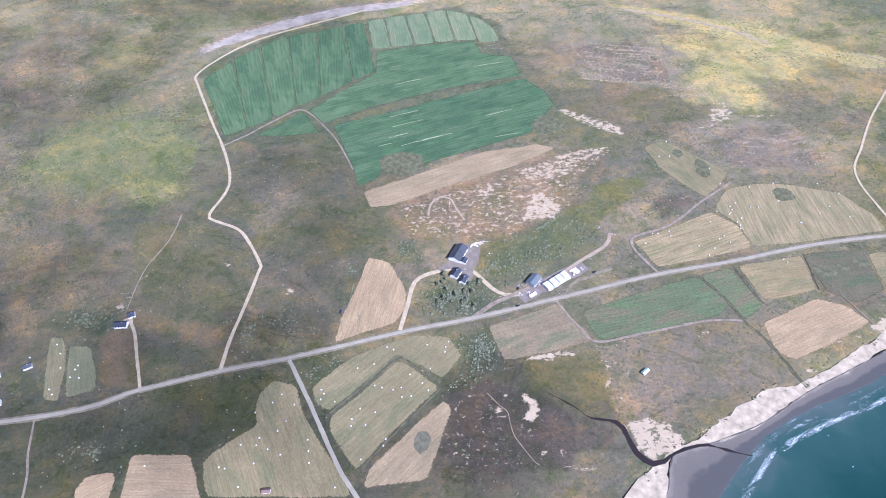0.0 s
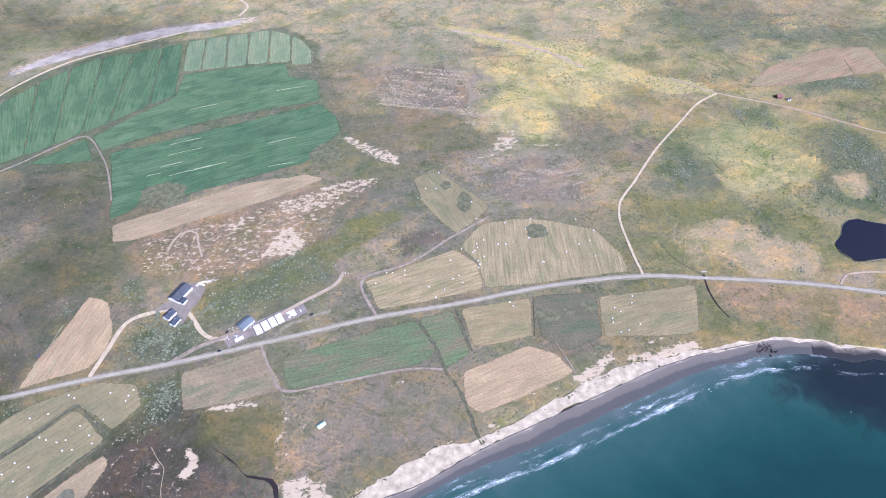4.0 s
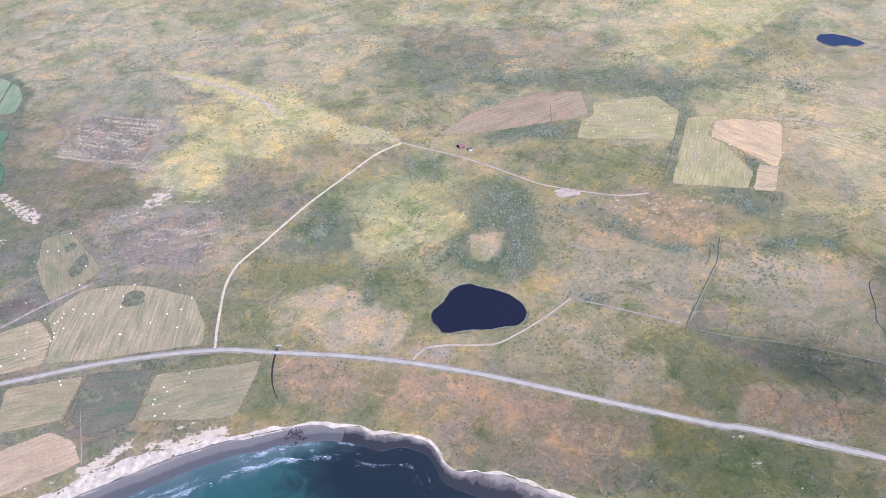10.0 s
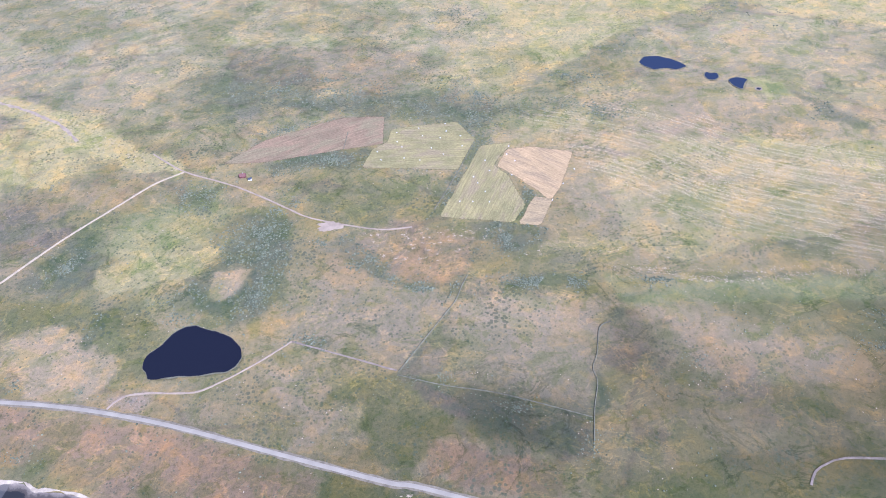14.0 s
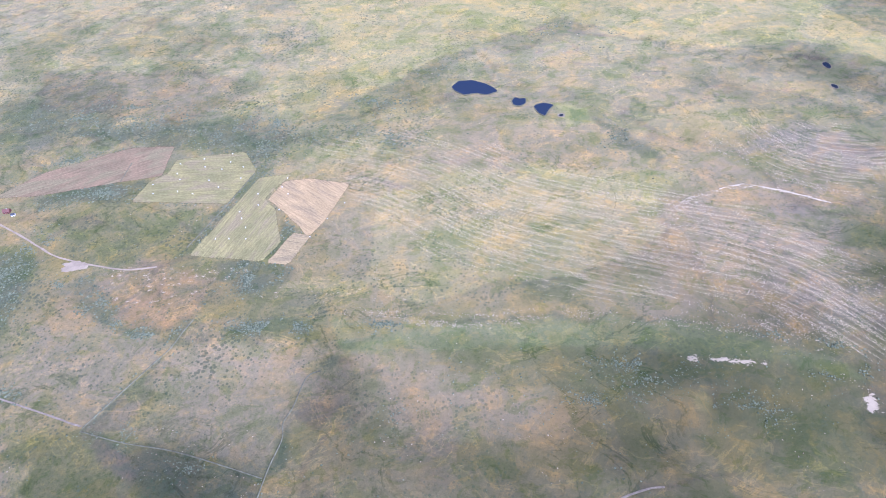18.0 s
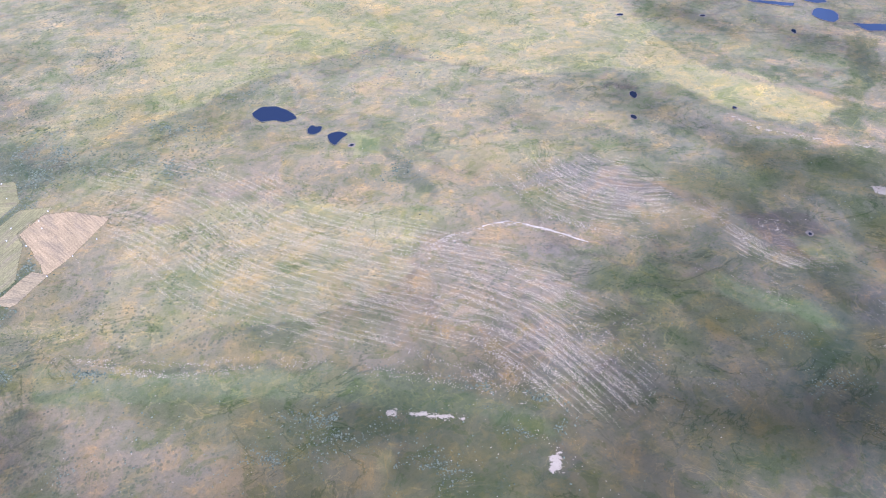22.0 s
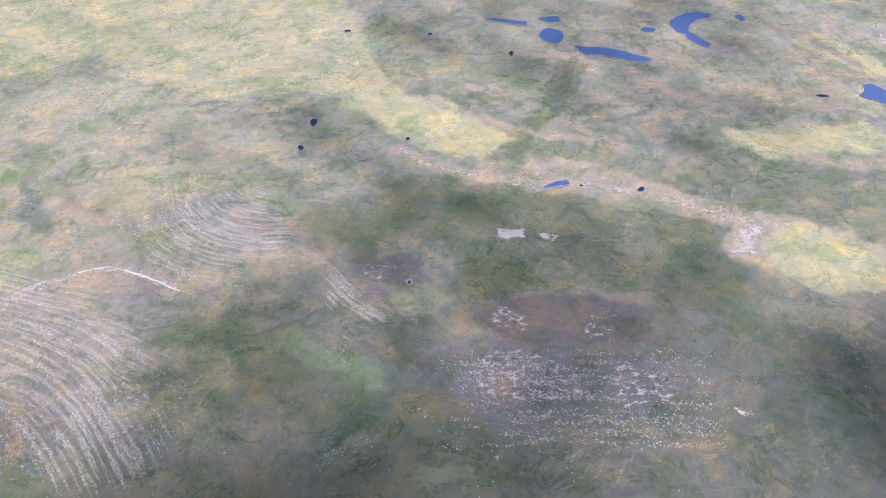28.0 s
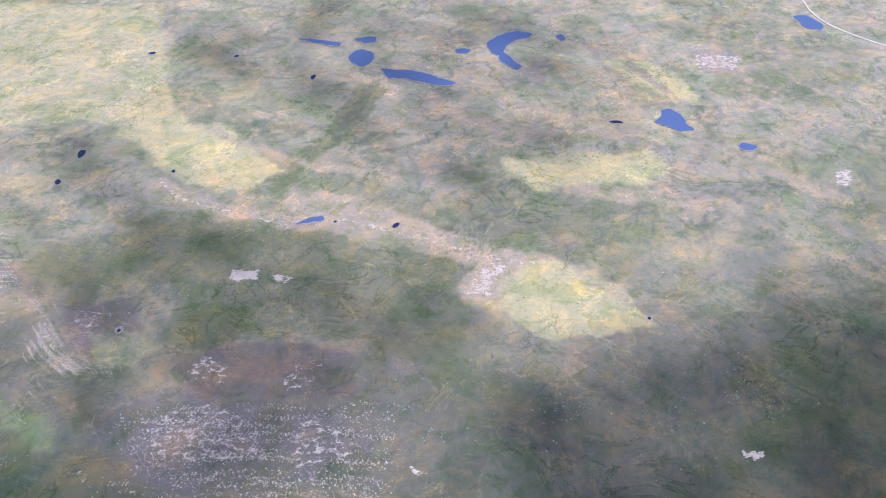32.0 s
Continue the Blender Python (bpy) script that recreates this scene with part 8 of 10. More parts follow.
    for pts, w in STONE_FIELDS:
        i, m = soft(pts, ex, ey, 9.0)
        stones[i] = np.maximum(stones[i], w * m * (0.55 + 0.75 * fbm(x[i], y[i], 16, 75, 4)))
    col = col * (1 - 0.2 * (smooth(60, -110, x) * smooth(400, 300, y))[:, None])
    # raised beach ridges, in long curved lines
    ridge, run = np.zeros(len(x)), np.zeros((len(x), 3))
    for k, (guide, pts, w) in enumerate(STREAKS):
        i, m = soft(pts, x + 44 * (fbm(x, y, 22, 71) - 0.5), y + 44 * (fbm(x, y, 22, 72) - 0.5), 11.0)
        m = w * m * (0.75 + 0.5 * fbm(x[i], y[i], 25, 73))
        better = m > ridge[i]
        i = i[better]
        ridge[i] = m[better]
        run[i, 0], run[i, 1] = along_guide(spline(guide, 12), x[i], y[i])
    z = -0.02 - 0.12 * fbm(x, y, 12, 41, 4)
    lum = col @ np.array([0.3, 0.6, 0.1])
    col = np.maximum(lum[:, None] + (col - lum[:, None]) * 1.1, 0.01)
    sea_side = inside(SEA_EDGE, x, y)
    dv = distance(VEG, x, y)[0]
    z = np.where(sea_side, -0.5 - 2.5 * smooth(0, 25, dv), z)
    stones = np.where(sea_side, 0, stones)
    for p in PONDS:
        c, r = p.mean(0), np.max(np.linalg.norm(p - p.mean(0), axis=1))
        near = np.hypot(x - c[0], y - c[1]) < r + 6
        z[near] = np.where(inside(p, x[near], y[near]), -1.2, z[near])
    ny, nx = shape
    i = np.arange(nx * ny).reshape(ny, nx)
    quads = np.stack([i[:-1, :-1], i[:-1, 1:], i[1:, 1:], i[1:, :-1]], -1).reshape(-1, 4)
    me = bpy.data.meshes.new("ground")
    me.vertices.add(len(x))
    me.vertices.foreach_set("co", np.stack([x, y, z], 1).astype(np.float32).ravel())
    me.loops.add(quads.size)
    me.loops.foreach_set("vertex_index", quads.astype(np.int32).ravel())
    me.polygons.add(len(quads))
    me.polygons.foreach_set("loop_start", np.arange(0, quads.size, 4, dtype=np.int32))
    me.update(calc_edges=True)
    me.polygons.foreach_set("use_smooth", np.ones(len(quads), bool))
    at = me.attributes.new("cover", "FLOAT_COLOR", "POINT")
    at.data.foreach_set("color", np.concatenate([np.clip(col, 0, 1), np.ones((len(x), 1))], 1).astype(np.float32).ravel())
    set_attr(me, "stones", stones)
    set_attr(me, "growth", 0.2 + 0.62 * np.maximum(smooth(820, 480, x), 0.35 * smooth(0.5, 0.62, fbm(x, y, 60, 74))))
    set_attr(me, "sand", np.where(sea_side, 0.0, sand))
    set_attr(me, "ridge", ridge)
    at = me.attributes.new("ridge_run", "FLOAT_VECTOR", "POINT")
    at.data.foreach_set("vector", run.astype(np.float32).ravel())
    me.materials.append(GROUND)
    return tagged(new("ground", me), "moorland of heather, grass and pale stones by the sea", "ground", kind="structure")


VEG = spline(VEG_LINE, 3)
WATER = spline(WATER_LINE, 3)
SEA_EDGE = [(-1500.0, -4500.0), (-260.0, -300.0)] + [tuple(p) for p in VEG] + [(4300.0, -4500.0)]
build_ground()

# ---- fields ----
LABELS = {
    "crop": "green strip of cultivated grass between ditches", "crop_edge": "pale thin strip of cultivated grass", "green": "lush green meadow beside the road",
    "rusty": "rust-brown dry pasture inland", "hay": "mown hay meadow with pale swath lines", "lime": "yellowish green mown meadow inland", "gold": "golden stubble of cut grass inland", "swath": "raked meadow with tan swath rows", "stubble": "tan stubble of freshly cut grass",
    "dry": "dry brownish pasture grass", "pasture": "grazed green pasture", "moor": "rough brown moor pasture",
}
for k, (kind, pts, angle) in enumerate(FIELDS):
    dense = []
    for a, b in zip(pts, pts[1:] + pts[:1]):
        m = max(1, int(math.dist(a, b) / 1.5))
        dense += [(a[0] + (b[0] - a[0]) * s / m, a[1] + (b[1] - a[1]) * s / m) for s in range(m)]
    p = np.array(dense)
    p = 0.25 * np.roll(p, 1, 0) + 0.5 * p + 0.25 * np.roll(p, -1, 0)
    tagged(meadow("field", ragged(p, 0.8, k)[::2], 0.02 + 0.004 * (k % 5), FIELD_MATS[kind], angle, spread=0.8 if kind in ("crop", "crop_edge") else 0.0), LABELS[kind], "field", kind="structure")

# ---- roads and tracks ----
tagged(strip("road_verge", MAIN_ROAD, 3.5, 0.1, VERGE, 1, 0.6), "gravel verge along the asphalt road", "verge", kind="structure")
tagged(strip("road", MAIN_ROAD, 1.85, 0.18, ASPHALT, 2, 0.05, 0.05), "pale grey two-lane asphalt road", "road", kind="structure")
for k, (pts, width, mat, label) in enumerate((
        (NORTH_TRACK, 1.7, GRAVEL, "pale gravel track"), (FAR_TRACK, 1.9, GRAVEL, "pale gravel track"), (FIELD_TRACK, 1.0, EARTH, "narrow farm track between fields"),
        (FARM_DRIVE, 2.2, GRAVEL, "pale gravel farm drive"), (FARM_SPUR, 2.2, EARTH, "gravel farm track"), (SHORE_ROAD, 1.9, ASPHALT, "narrow grey side road"),
        (HOUSE_LANE, 1.5, GRAVEL, "pale gravel lane to a house"), (HILL_ROAD, 1.3, GRAVEL, "pale gravel hill road"), (EAST_TRACK, 1.0, BARE, "pale gravel track"),
        (POND_TRACK, 0.85, BARE, "earth track round the pond"), (PALE_BANK, 0.8, EARTH, "low grassy bank"), (SOUTH_TRACK, 0.8, EARTH, "earth track"),
        (WORK_TRACK, 1.3, BARE, "pale track that rounds the rubble"), (BARN_TRACK, 1.9, BARE, "rutted earth track"), (NE_ROAD, 2.4, GRAVEL, "pale gravel road"), (FIELD_EDGE_TRACK, 1.1, EARTH, "earth track at a field's edge"),
        (WEST_TRACK, 1.0, EARTH, "faint earth track"), (WEST_PATH, 0.5, EARTH, "faint trodden path over the moor"), (DITCH_TRACK, 1.4, EARTH, "earth track along a field"), (COAST_PATH, 0.45, EARTH, "narrow footpath"))):
    tagged(strip("track", pts, width, 0.112 + 0.004 * k, mat, 10 + k, 0.25), label, "track", kind="structure")

# ---- sea and shore ----


def even(line, n):
    p = spline(line, 1.0)
    run = np.concatenate([[0], np.cumsum(np.linalg.norm(np.diff(p, axis=0), axis=1))])
    s = np.linspace(0, run[-1], n)
    return np.stack([np.interp(s, run, p[:, 0]), np.interp(s, run, p[:, 1])], 1)


STATIONS = even(WET_LINE, 900)


def abreast(line, n=3000):
    """The point of a line that lies abreast of each station on the wet line, never turning back."""
    p = even(line, n)
    k = np.array([np.argmin(np.hypot(*(p - q).T)) for q in STATIONS])
    k = np.sort(np.convolve(np.maximum.accumulate(k), np.ones(9) / 9, "same")[4:-4])
    k = np.concatenate([np.zeros(4), k, np.full(4, k[-1])])
    k[0], k[-1] = 0, n - 1
    j = np.clip(k.astype(int), 0, n - 2)
    f = (k - j)[:, None]
    return p[j] * (1 - f) + p[j + 1] * f


def between(name, a, za, b, zb, mat, rough=0.7, seed=0):
    n = len(a)
    a, b = ragged(a, rough, seed, False), ragged(b, rough, seed + 1, False)
    verts = [(*(p + (q - p) * f), za + (zb - za) * f) for f in (0.0, 0.25, 0.5, 0.75, 1.0) for p, q in zip(a, b)]
    me = mesh_from(name, verts, [(r * n + i, r * n + n + i, r * n + n + i + 1, r * n + i + 1) for r in range(4) for i in range(n - 1)], mat, True)
    set_attr(me, "soaked", np.repeat(np.arange(5) / 4.0, n))
    return new(name, me)


def build_sea():
    rim = np.array([(-260, -300), (-60, -20), (60, 88)] + [(x, y + 5) for x, y in WATER_LINE[1:]] + [(3400, -3000)])
    rim = rim[np.concatenate([[True], np.diff(np.maximum.accumulate(rim[:, 0])) > 4])]
    rim = spline(rim, 2.5)
    rings = [rim + np.array([0.1, -1.0]) * d for d in (0, 1.5, 3, 4.5, 6, 7.5, 9, 10.5, 12, 13.5, 15, 16.5, 18, 20, 22, 24, 27, 30, 33, 36, 40, 45, 50, 65, 85, 120, 200, 500, 1500, 4000)]
    n = len(rim)
    co = np.concatenate(rings)
    faces = [(r * n + i, (r + 1) * n + i, (r + 1) * n + i + 1, r * n + i + 1) for r in range(len(rings) - 1) for i in range(n - 1)]
    me = mesh_from("sea", [(*p, -0.55) for p in co], faces, SEA, True)
    d = distance(WATER, co[:, 0], co[:, 1])[0]
    set_attr(me, "depth", np.clip(np.where(inside([tuple(p) for p in WATER] + [(3400, -4500), (-1400, -4500), (-260, -300)], co[:, 0], co[:, 1]), d, 0) / 70.0, 0, 1))
    kelp = np.exp(-(((co[:, 0] - KELP[0][0]) / 34) ** 2 + ((co[:, 1] - KELP[0][1]) / 16) ** 2)) + np.exp(-(((co[:, 0] - KELP[1][0]) / 30) ** 2 + ((co[:, 1] - KELP[1][1]) / 16) ** 2))
    dd, run = along_guide(WATER, co[:, 0], co[:, 1])[::-1]
    dd = np.abs(dd)
    reach = smooth(70, 130, co[:, 0]) * (0.62 + 0.38 * smooth(350, 290, co[:, 0])) * smooth(470, 400, co[:, 0])
    line = 8.5 + 5 * (fbm(run, 0 * run, 45, 81, 2) - 0.5)
    surf = np.exp(-((dd - 1.0) / 0.9) ** 2) * 0.42 + np.exp(-((dd - line) / 2.4) ** 2) * 0.66 + np.exp(-((dd - line + 4.4) / 1.5) ** 2) * 0.5 + 0.2 * np.exp(-((dd - 20) / 8.0) ** 2)
    set_attr(me, "surf", np.clip(surf * reach + 0.1 * np.exp(-(dd / 70) ** 2), 0, 1) * (0.7 + 0.6 * fbm(co[:, 0], co[:, 1], 22, 82, 3)))
    at = me.attributes.new("shore_run", "FLOAT_VECTOR", "POINT")
    at.data.foreach_set("vector", np.stack([run, dd, 0 * dd], 1).astype(np.float32).ravel())
    set_attr(me, "kelp", np.clip(kelp, 0, 1) * 0.9)
    return tagged(new("sea", me), "teal sea water darkened by kelp near the shore", "sea", kind="structure")


KELP = [(338, 186), (372, 168)]
AT_VEG, AT_WATER = abreast(VEG_LINE), abreast(WATER_LINE)
EDGE = AT_VEG + (STATIONS - AT_VEG) * (1 - 0.6 * smooth(295, 330, STATIONS[:, 0]))[:, None]
tagged(between("dry_sand", AT_VEG, 0.01, EDGE, -0.12, SAND_DRY, 2.4, 5), "pale dry shell sand along the shore", "sand", kind="structure")
tagged(strip("wrack_line", STATIONS[(STATIONS[:, 0] > 80) & (STATIONS[:, 0] < 300)][::3], 0.35, -0.06, plain("dried_seaweed", (0.1, 0.085, 0.075), 0.9, 3.0, 0.4), 41, 0.4, 0.05, 0.7), "dark line of dried seaweed on the beach", "seaweed", kind="structure")
bay = int(np.argmax(STATIONS[:, 0] > 318))
tagged(between("wet_sand", EDGE[:bay + 1], -0.1, AT_WATER[:bay + 1], -0.545, SAND_WET, 0.7, 6), "smooth grey wet sand", "sand", kind="structure")
tagged(between("weedy_shingle", EDGE[bay:], -0.1, AT_WATER[bay:], -0.545, WEEDY, 0.7, 6), "brown weedy shingle of the rocky bay", "shingle", kind="structure")
tagged(between("sea_bed", AT_WATER, -0.545, AT_WATER + np.array([3.0, -12.0]), -2.4, SAND_WET, 0.7, 7), "grey sand under shallow water", "sand", kind="structure")
build_sea()

for k, p in enumerate(PONDS):
    tan = np.roll(p, -1, 0) - np.roll(p, 1, 0)
    out_ = np.stack([tan[:, 1], -tan[:, 0]], 1) / (np.linalg.norm(tan, axis=1)[:, None] + 1e-9)
    broad_ = abs(np.sum(p[:, 0] * np.roll(p[:, 1], -1) - p[:, 1] * np.roll(p[:, 0], -1))) / 2 > 45
    side = 1 if np.sum(p[:, 0] * np.roll(p[:, 1], -1) - p[:, 1] * np.roll(p[:, 0], -1)) > 0 else -1
    tagged(sheet("pond_shore", ragged(p + out_ * side * (0.35 if k == 0 else 0.7), 0.5 if k < 4 else 1.0, 60 + k), 0.015, EARTH if k > 3 else TURF, 0, 0.4), "pale boggy shore round a pond", "shore", kind="structure")
    tagged(sheet("pond", ragged(p, 0.9 if k == 0 else 0.5 if k < 4 else (1.6 if broad_ else 0.9), 90 + k), 0.04, POND if k == 0 else (TARN if k < 4 else (LAKE if broad_ else BOG_POOL)), 0, 0.4), "dark peaty pond in the moor", "pond", kind="structure")
# the wide dark bend also paints in the shaded bank beside the water
tagged(strip("stream", STREAM, (0.35, 0.4, 0.5, 1.2, 2.2, 2.5, 1.5, 1.1, 0.7, 0.2), 0.1, STREAM_WATER, 31, 0.8), "dark stream winding to the beach", "stream", kind="structure")
tagged(strip("stream", BROOK[:3], 0.25, 0.104, DITCH, 34, 0.15), "narrow overgrown brook in the meadow", "stream", kind="structure")
tagged(strip("stream", BROOK[2:6], (0.9, 0.8, 0.6, 0.3), 0.1, STREAM_WATER, 32, 0.3), "narrow dark brook to the shore", "stream", kind="structure")
tagged(strip("stream", BROOK_NORTH, (0.4, 0.3, 0.2), 0.1, DITCH, 33, 0.2), "narrow dark brook in the meadow", "stream", kind="structure")

tagged(strip("riverbed", RIVER, (5.0, 11.0, 14.0, 13.0, 10.0, 6.0), 0.05, RIVERBED, 35, 2.4, 0.0, 2.0), "braided bed of pale grey river gravel", "river bed", kind="structure")

# ---- bare patches, dunes, ditches and dykes ----
PATCH_MATS = {"sand": (PALE_SAND, "blown pale sand among grass"), "bare": (BARE, "bare pinkish earth in the moor"), "stone": (STONE, "outcrop of pale weathered stone"), "turf": (TURF, "uncut turf left in a stubble field"), "shrub": (SHRUB, "dark rank growth left standing in a field")}


def blob(rx, ry, seed, n=72, jag=0.6):
    a = np.arange(n) / n * 2 * np.pi
    r = 1 + jag * 2 * (fbm(np.cos(a) * 9 + 13 * seed, np.sin(a) * 9 + 5 * seed, 5.0, 70 + seed % 50, 5) - 0.5)
    return np.stack([np.cos(a) * rx * r, np.sin(a) * ry * r], 1)


for k, (kind, x, y, rx, ry, rot) in enumerate(PATCHES):
    p = blob(max(rx, 0.5), max(ry, 0.5), k, 72, 0.3 if kind in ("shrub", "turf") else 0.6)
    a = radians(rot)
    p = p @ np.array([[math.cos(a), math.sin(a)], [-math.sin(a), math.cos(a)]]) + np.array([x, y])
    mat, label = PATCH_MATS[kind]
    tagged(sheet("bare_patch", p, (0.06 if kind in ("shrub", "turf") else 0.03) + 0.003 * (k % 7), mat, 0, 0.5), label, "bare ground", kind="structure")
for k, (pts, width) in enumerate(((DITCH_LONG, 2.2), (DITCH_NORTH, 1.5), (DITCH_TOP, 1.0), (DITCH_HAY, 2.0), (DITCH_SOUTH, 1.2), (DITCH_GREEN, 1.6), (DITCH_EAST, 1.2), (DITCH_MOOR, 0.6), (DITCH_CENTRE, 1.0))):
    tagged(strip("ditch", pts, width, 0.06 + 0.004 * k, DITCH, 140 + k, 0.7, -0.15, 1.5), "overgrown dark drainage ditch", "ditch", kind="structure")
for k, (pts, width, mat, label) in enumerate((
        (LONG_SCAR, 2.6, BARE, "long bare scar in the moor"),
        (SAND_PATH, 0.25, BARE, "narrow sandy footpath"))):
    tagged(strip("stream_bed", pts, width, 0.015 + 0.004 * k, mat, 160 + k, (3.5 if isinstance(width, tuple) else width * 0.45), 0.0, 1.2), label, "stream bed", kind="structure")


for k, (a, b) in enumerate(WINDROWS):
    tagged(strip("windrow", [a, ((a[0] + b[0]) / 2, (a[1] + b[1]) / 2 + 0.2), b], (0.08, 0.22, 0.18, 0.08), 0.16, WINDROW, 190 + k, 0.2, 0.15, 0.8), "pale row of raked hay", "hay", kind="structure")


def dyke(pts, label):
    """A low turf and stone bank with a rounded top."""
    p = spline(pts, 1.2)
    t = np.gradient(p, axis=0)
    nrm = np.stack([-t[:, 1], t[:, 0]], 1) / (np.linalg.norm(t, axis=1)[:, None] + 1e-9)
    shape = ((-0.32, -0.3), (-0.2, 0.12), (-0.07, 0.22), (0.09, 0.2), (0.22, 0.1), (0.34, -0.3))
    verts, faces = [], []
    for i in range(len(p)):
        k = 0.75 + 0.7 * float(fbm(p[i, 0], p[i, 1], 4.0, 200, 2))
        for j, (s, h) in enumerate(shape):
            q = p[i] + nrm[i] * s * k
            verts.append((q[0], q[1], h * k))
        if i:
            m = len(shape) * i
            faces += [(m + j, m + j + 1, m + j - 5, m + j - 6) for j in range(5)]
    return tagged(new("dyke", mesh_from("dyke", verts, faces, TURF, True)), label, "dyke", kind="structure")


for pts in (DYKE_WEST, DYKE_EAST, DYKE_SOUTH, FIELD_DYKE, WOOD_DYKE):
    dyke(pts, "low dark turf dyke between pastures")


# ---- scattered cover ----
def island_material(name, dark, light, rough=0.9, spec=0.2, scale=1.5):
    m, nt, b = material(name, rough, spec)
    g = nt.nodes.new("ShaderNodeNewGeometry")
    c = ramp(nt, g.outputs["Random Per Island"], [(0.0, dark), (1.0, light)])
    fine = noise_tex(nt, coords(nt), scale, 5, 0.7)
    c = mix(nt, 1.0, c, ramp(nt, fine, [(0.3, grey(0.6)), (0.7, grey(1.35))]), "MULTIPLY")
    out(nt, b, c)
    bump(nt, b, fine, 0.6, 0.2)
    return m


LEAVES = island_material("shrub_leaves", (0.082, 0.094, 0.054), (0.2, 0.205, 0.125))
MARRAM = island_material("marram_grass", (0.11, 0.105, 0.06), (0.2, 0.175, 0.1))
LOOSE_STONE = island_material("loose_stones", (0.26, 0.2, 0.13), (0.48, 0.385, 0.255))
DARK_ROCK = island_material("shore_rock", (0.02, 0.02, 0.025), (0.1, 0.075, 0.06), 0.7)
FOAM_ISLAND = island_material("broken_foam", (0.6, 0.62, 0.64), (0.85, 0.86, 0.87))


def lump(seed, subdivisions, jag):
    bm = bmesh.new()
    bmesh.ops.create_icosphere(bm, subdivisions=subdivisions, radius=1.0)
    rng = random.Random(seed)
    for v in bm.verts:
        v.co *= 1 + jag * (rng.random() - 0.5) * 2
    vs = np.array([v.co[:] for v in bm.verts])
    fs = np.array([[v.index for v in f.verts] for f in bm.faces])
    bm.free()
    return vs, fs


def scatter(name, templates, at, scale, mat, label, category):
    """Many small lumps in one mesh; at: x, y, z rows; scale: sx, sy, sz rows."""
    at, scale = np.asarray(at, float), np.asarray(scale, float)
    rng = np.random.RandomState(len(at))
    which, turn = rng.randint(len(templates), size=len(at)), rng.rand(len(at)) * 2 * np.pi
    co, tri, base = [], [], 0
    for k, (vs, fs) in enumerate(templates):
        sel = which == k
        n = int(sel.sum())
        if not n:
            continue
        c, s = np.cos(turn[sel])[:, None], np.sin(turn[sel])[:, None]
        q = vs[None] * scale[sel][:, None, :]
        q = np.stack([q[:, :, 0] * c - q[:, :, 1] * s, q[:, :, 0] * s + q[:, :, 1] * c, q[:, :, 2]], -1) + at[sel][:, None, :]
        co.append(q.reshape(-1, 3))
        tri.append((fs[None] + (np.arange(n) * len(vs))[:, None, None] + base).reshape(-1, 3))
        base += n * len(vs)
    co, tri = np.concatenate(co), np.concatenate(tri)
    me = bpy.data.meshes.new(name)
    me.vertices.add(len(co))
    me.vertices.foreach_set("co", co.astype(np.float32).ravel())
    me.loops.add(tri.size)
    me.loops.foreach_set("vertex_index", tri.astype(np.int32).ravel())
    me.polygons.add(len(tri))
    me.polygons.foreach_set("loop_start", np.arange(0, tri.size, 3, dtype=np.int32))
    me.update(calc_edges=True)
    me.materials.append(mat)
    return tagged(new(name, me), label, category, kind="stuff")


BUSHES = [lump(k, 1, 0.3) for k in range(1)] + [lump(9 + k, 1, 0.35) for k in range(5)]
STONES = [lump(20 + k, 1, 0.3) for k in range(3)]
rng = np.random.RandomState(7)
CLEAR = [spline(line, 12.0) for line in (MAIN_ROAD, FARM_DRIVE, NORTH_TRACK, HOUSE_LANE, HILL_ROAD, EAST_TRACK, SHORE_ROAD)]
for k, (cx, cy, ux, uy, vx, vy, n, size) in enumerate(THICKETS):
    if n < 5:
        continue
    n, size = int(n * 2.0), size * 0.55
    r = np.abs(rng.randn(n * 3)) * 0.62
    a = rng.rand(n * 3) * 2 * np.pi
    x, y = cx + r * np.cos(a) * ux + r * np.sin(a) * vx, cy + r * np.cos(a) * uy + r * np.sin(a) * vy
    keep = fbm(x, y, 14, 300, 3) > 0.47 + 0.06 * rng.rand(n * 3)
    for kind, pts, angle in FIELDS:
        if min(abs(pts[0][0] - cx), abs(pts[0][1] - cy)) < 120:
            keep &= ~inside(pts, x, y)
    for line in CLEAR:
        keep &= distance(line, x, y)[0] > 2.6
    for p in PONDS[:1]:
        keep &= ~inside(p, x, y)
    x, y = x[keep][:n], y[keep][:n]
    if len(x) < 4:
        continue
    s = size * (0.3 + 0.75 * rng.rand(len(x)) ** 2)
    scatter("scrub", BUSHES, np.stack([x, y, 0.15 * s - 0.08], 1), np.stack([s * (0.8 + 0.6 * rng.rand(len(x))), s * (0.8 + 0.6 * rng.rand(len(x))), s * 0.45], 1), LEAVES, "low dark green scrub bushes on the moor", "scrub")


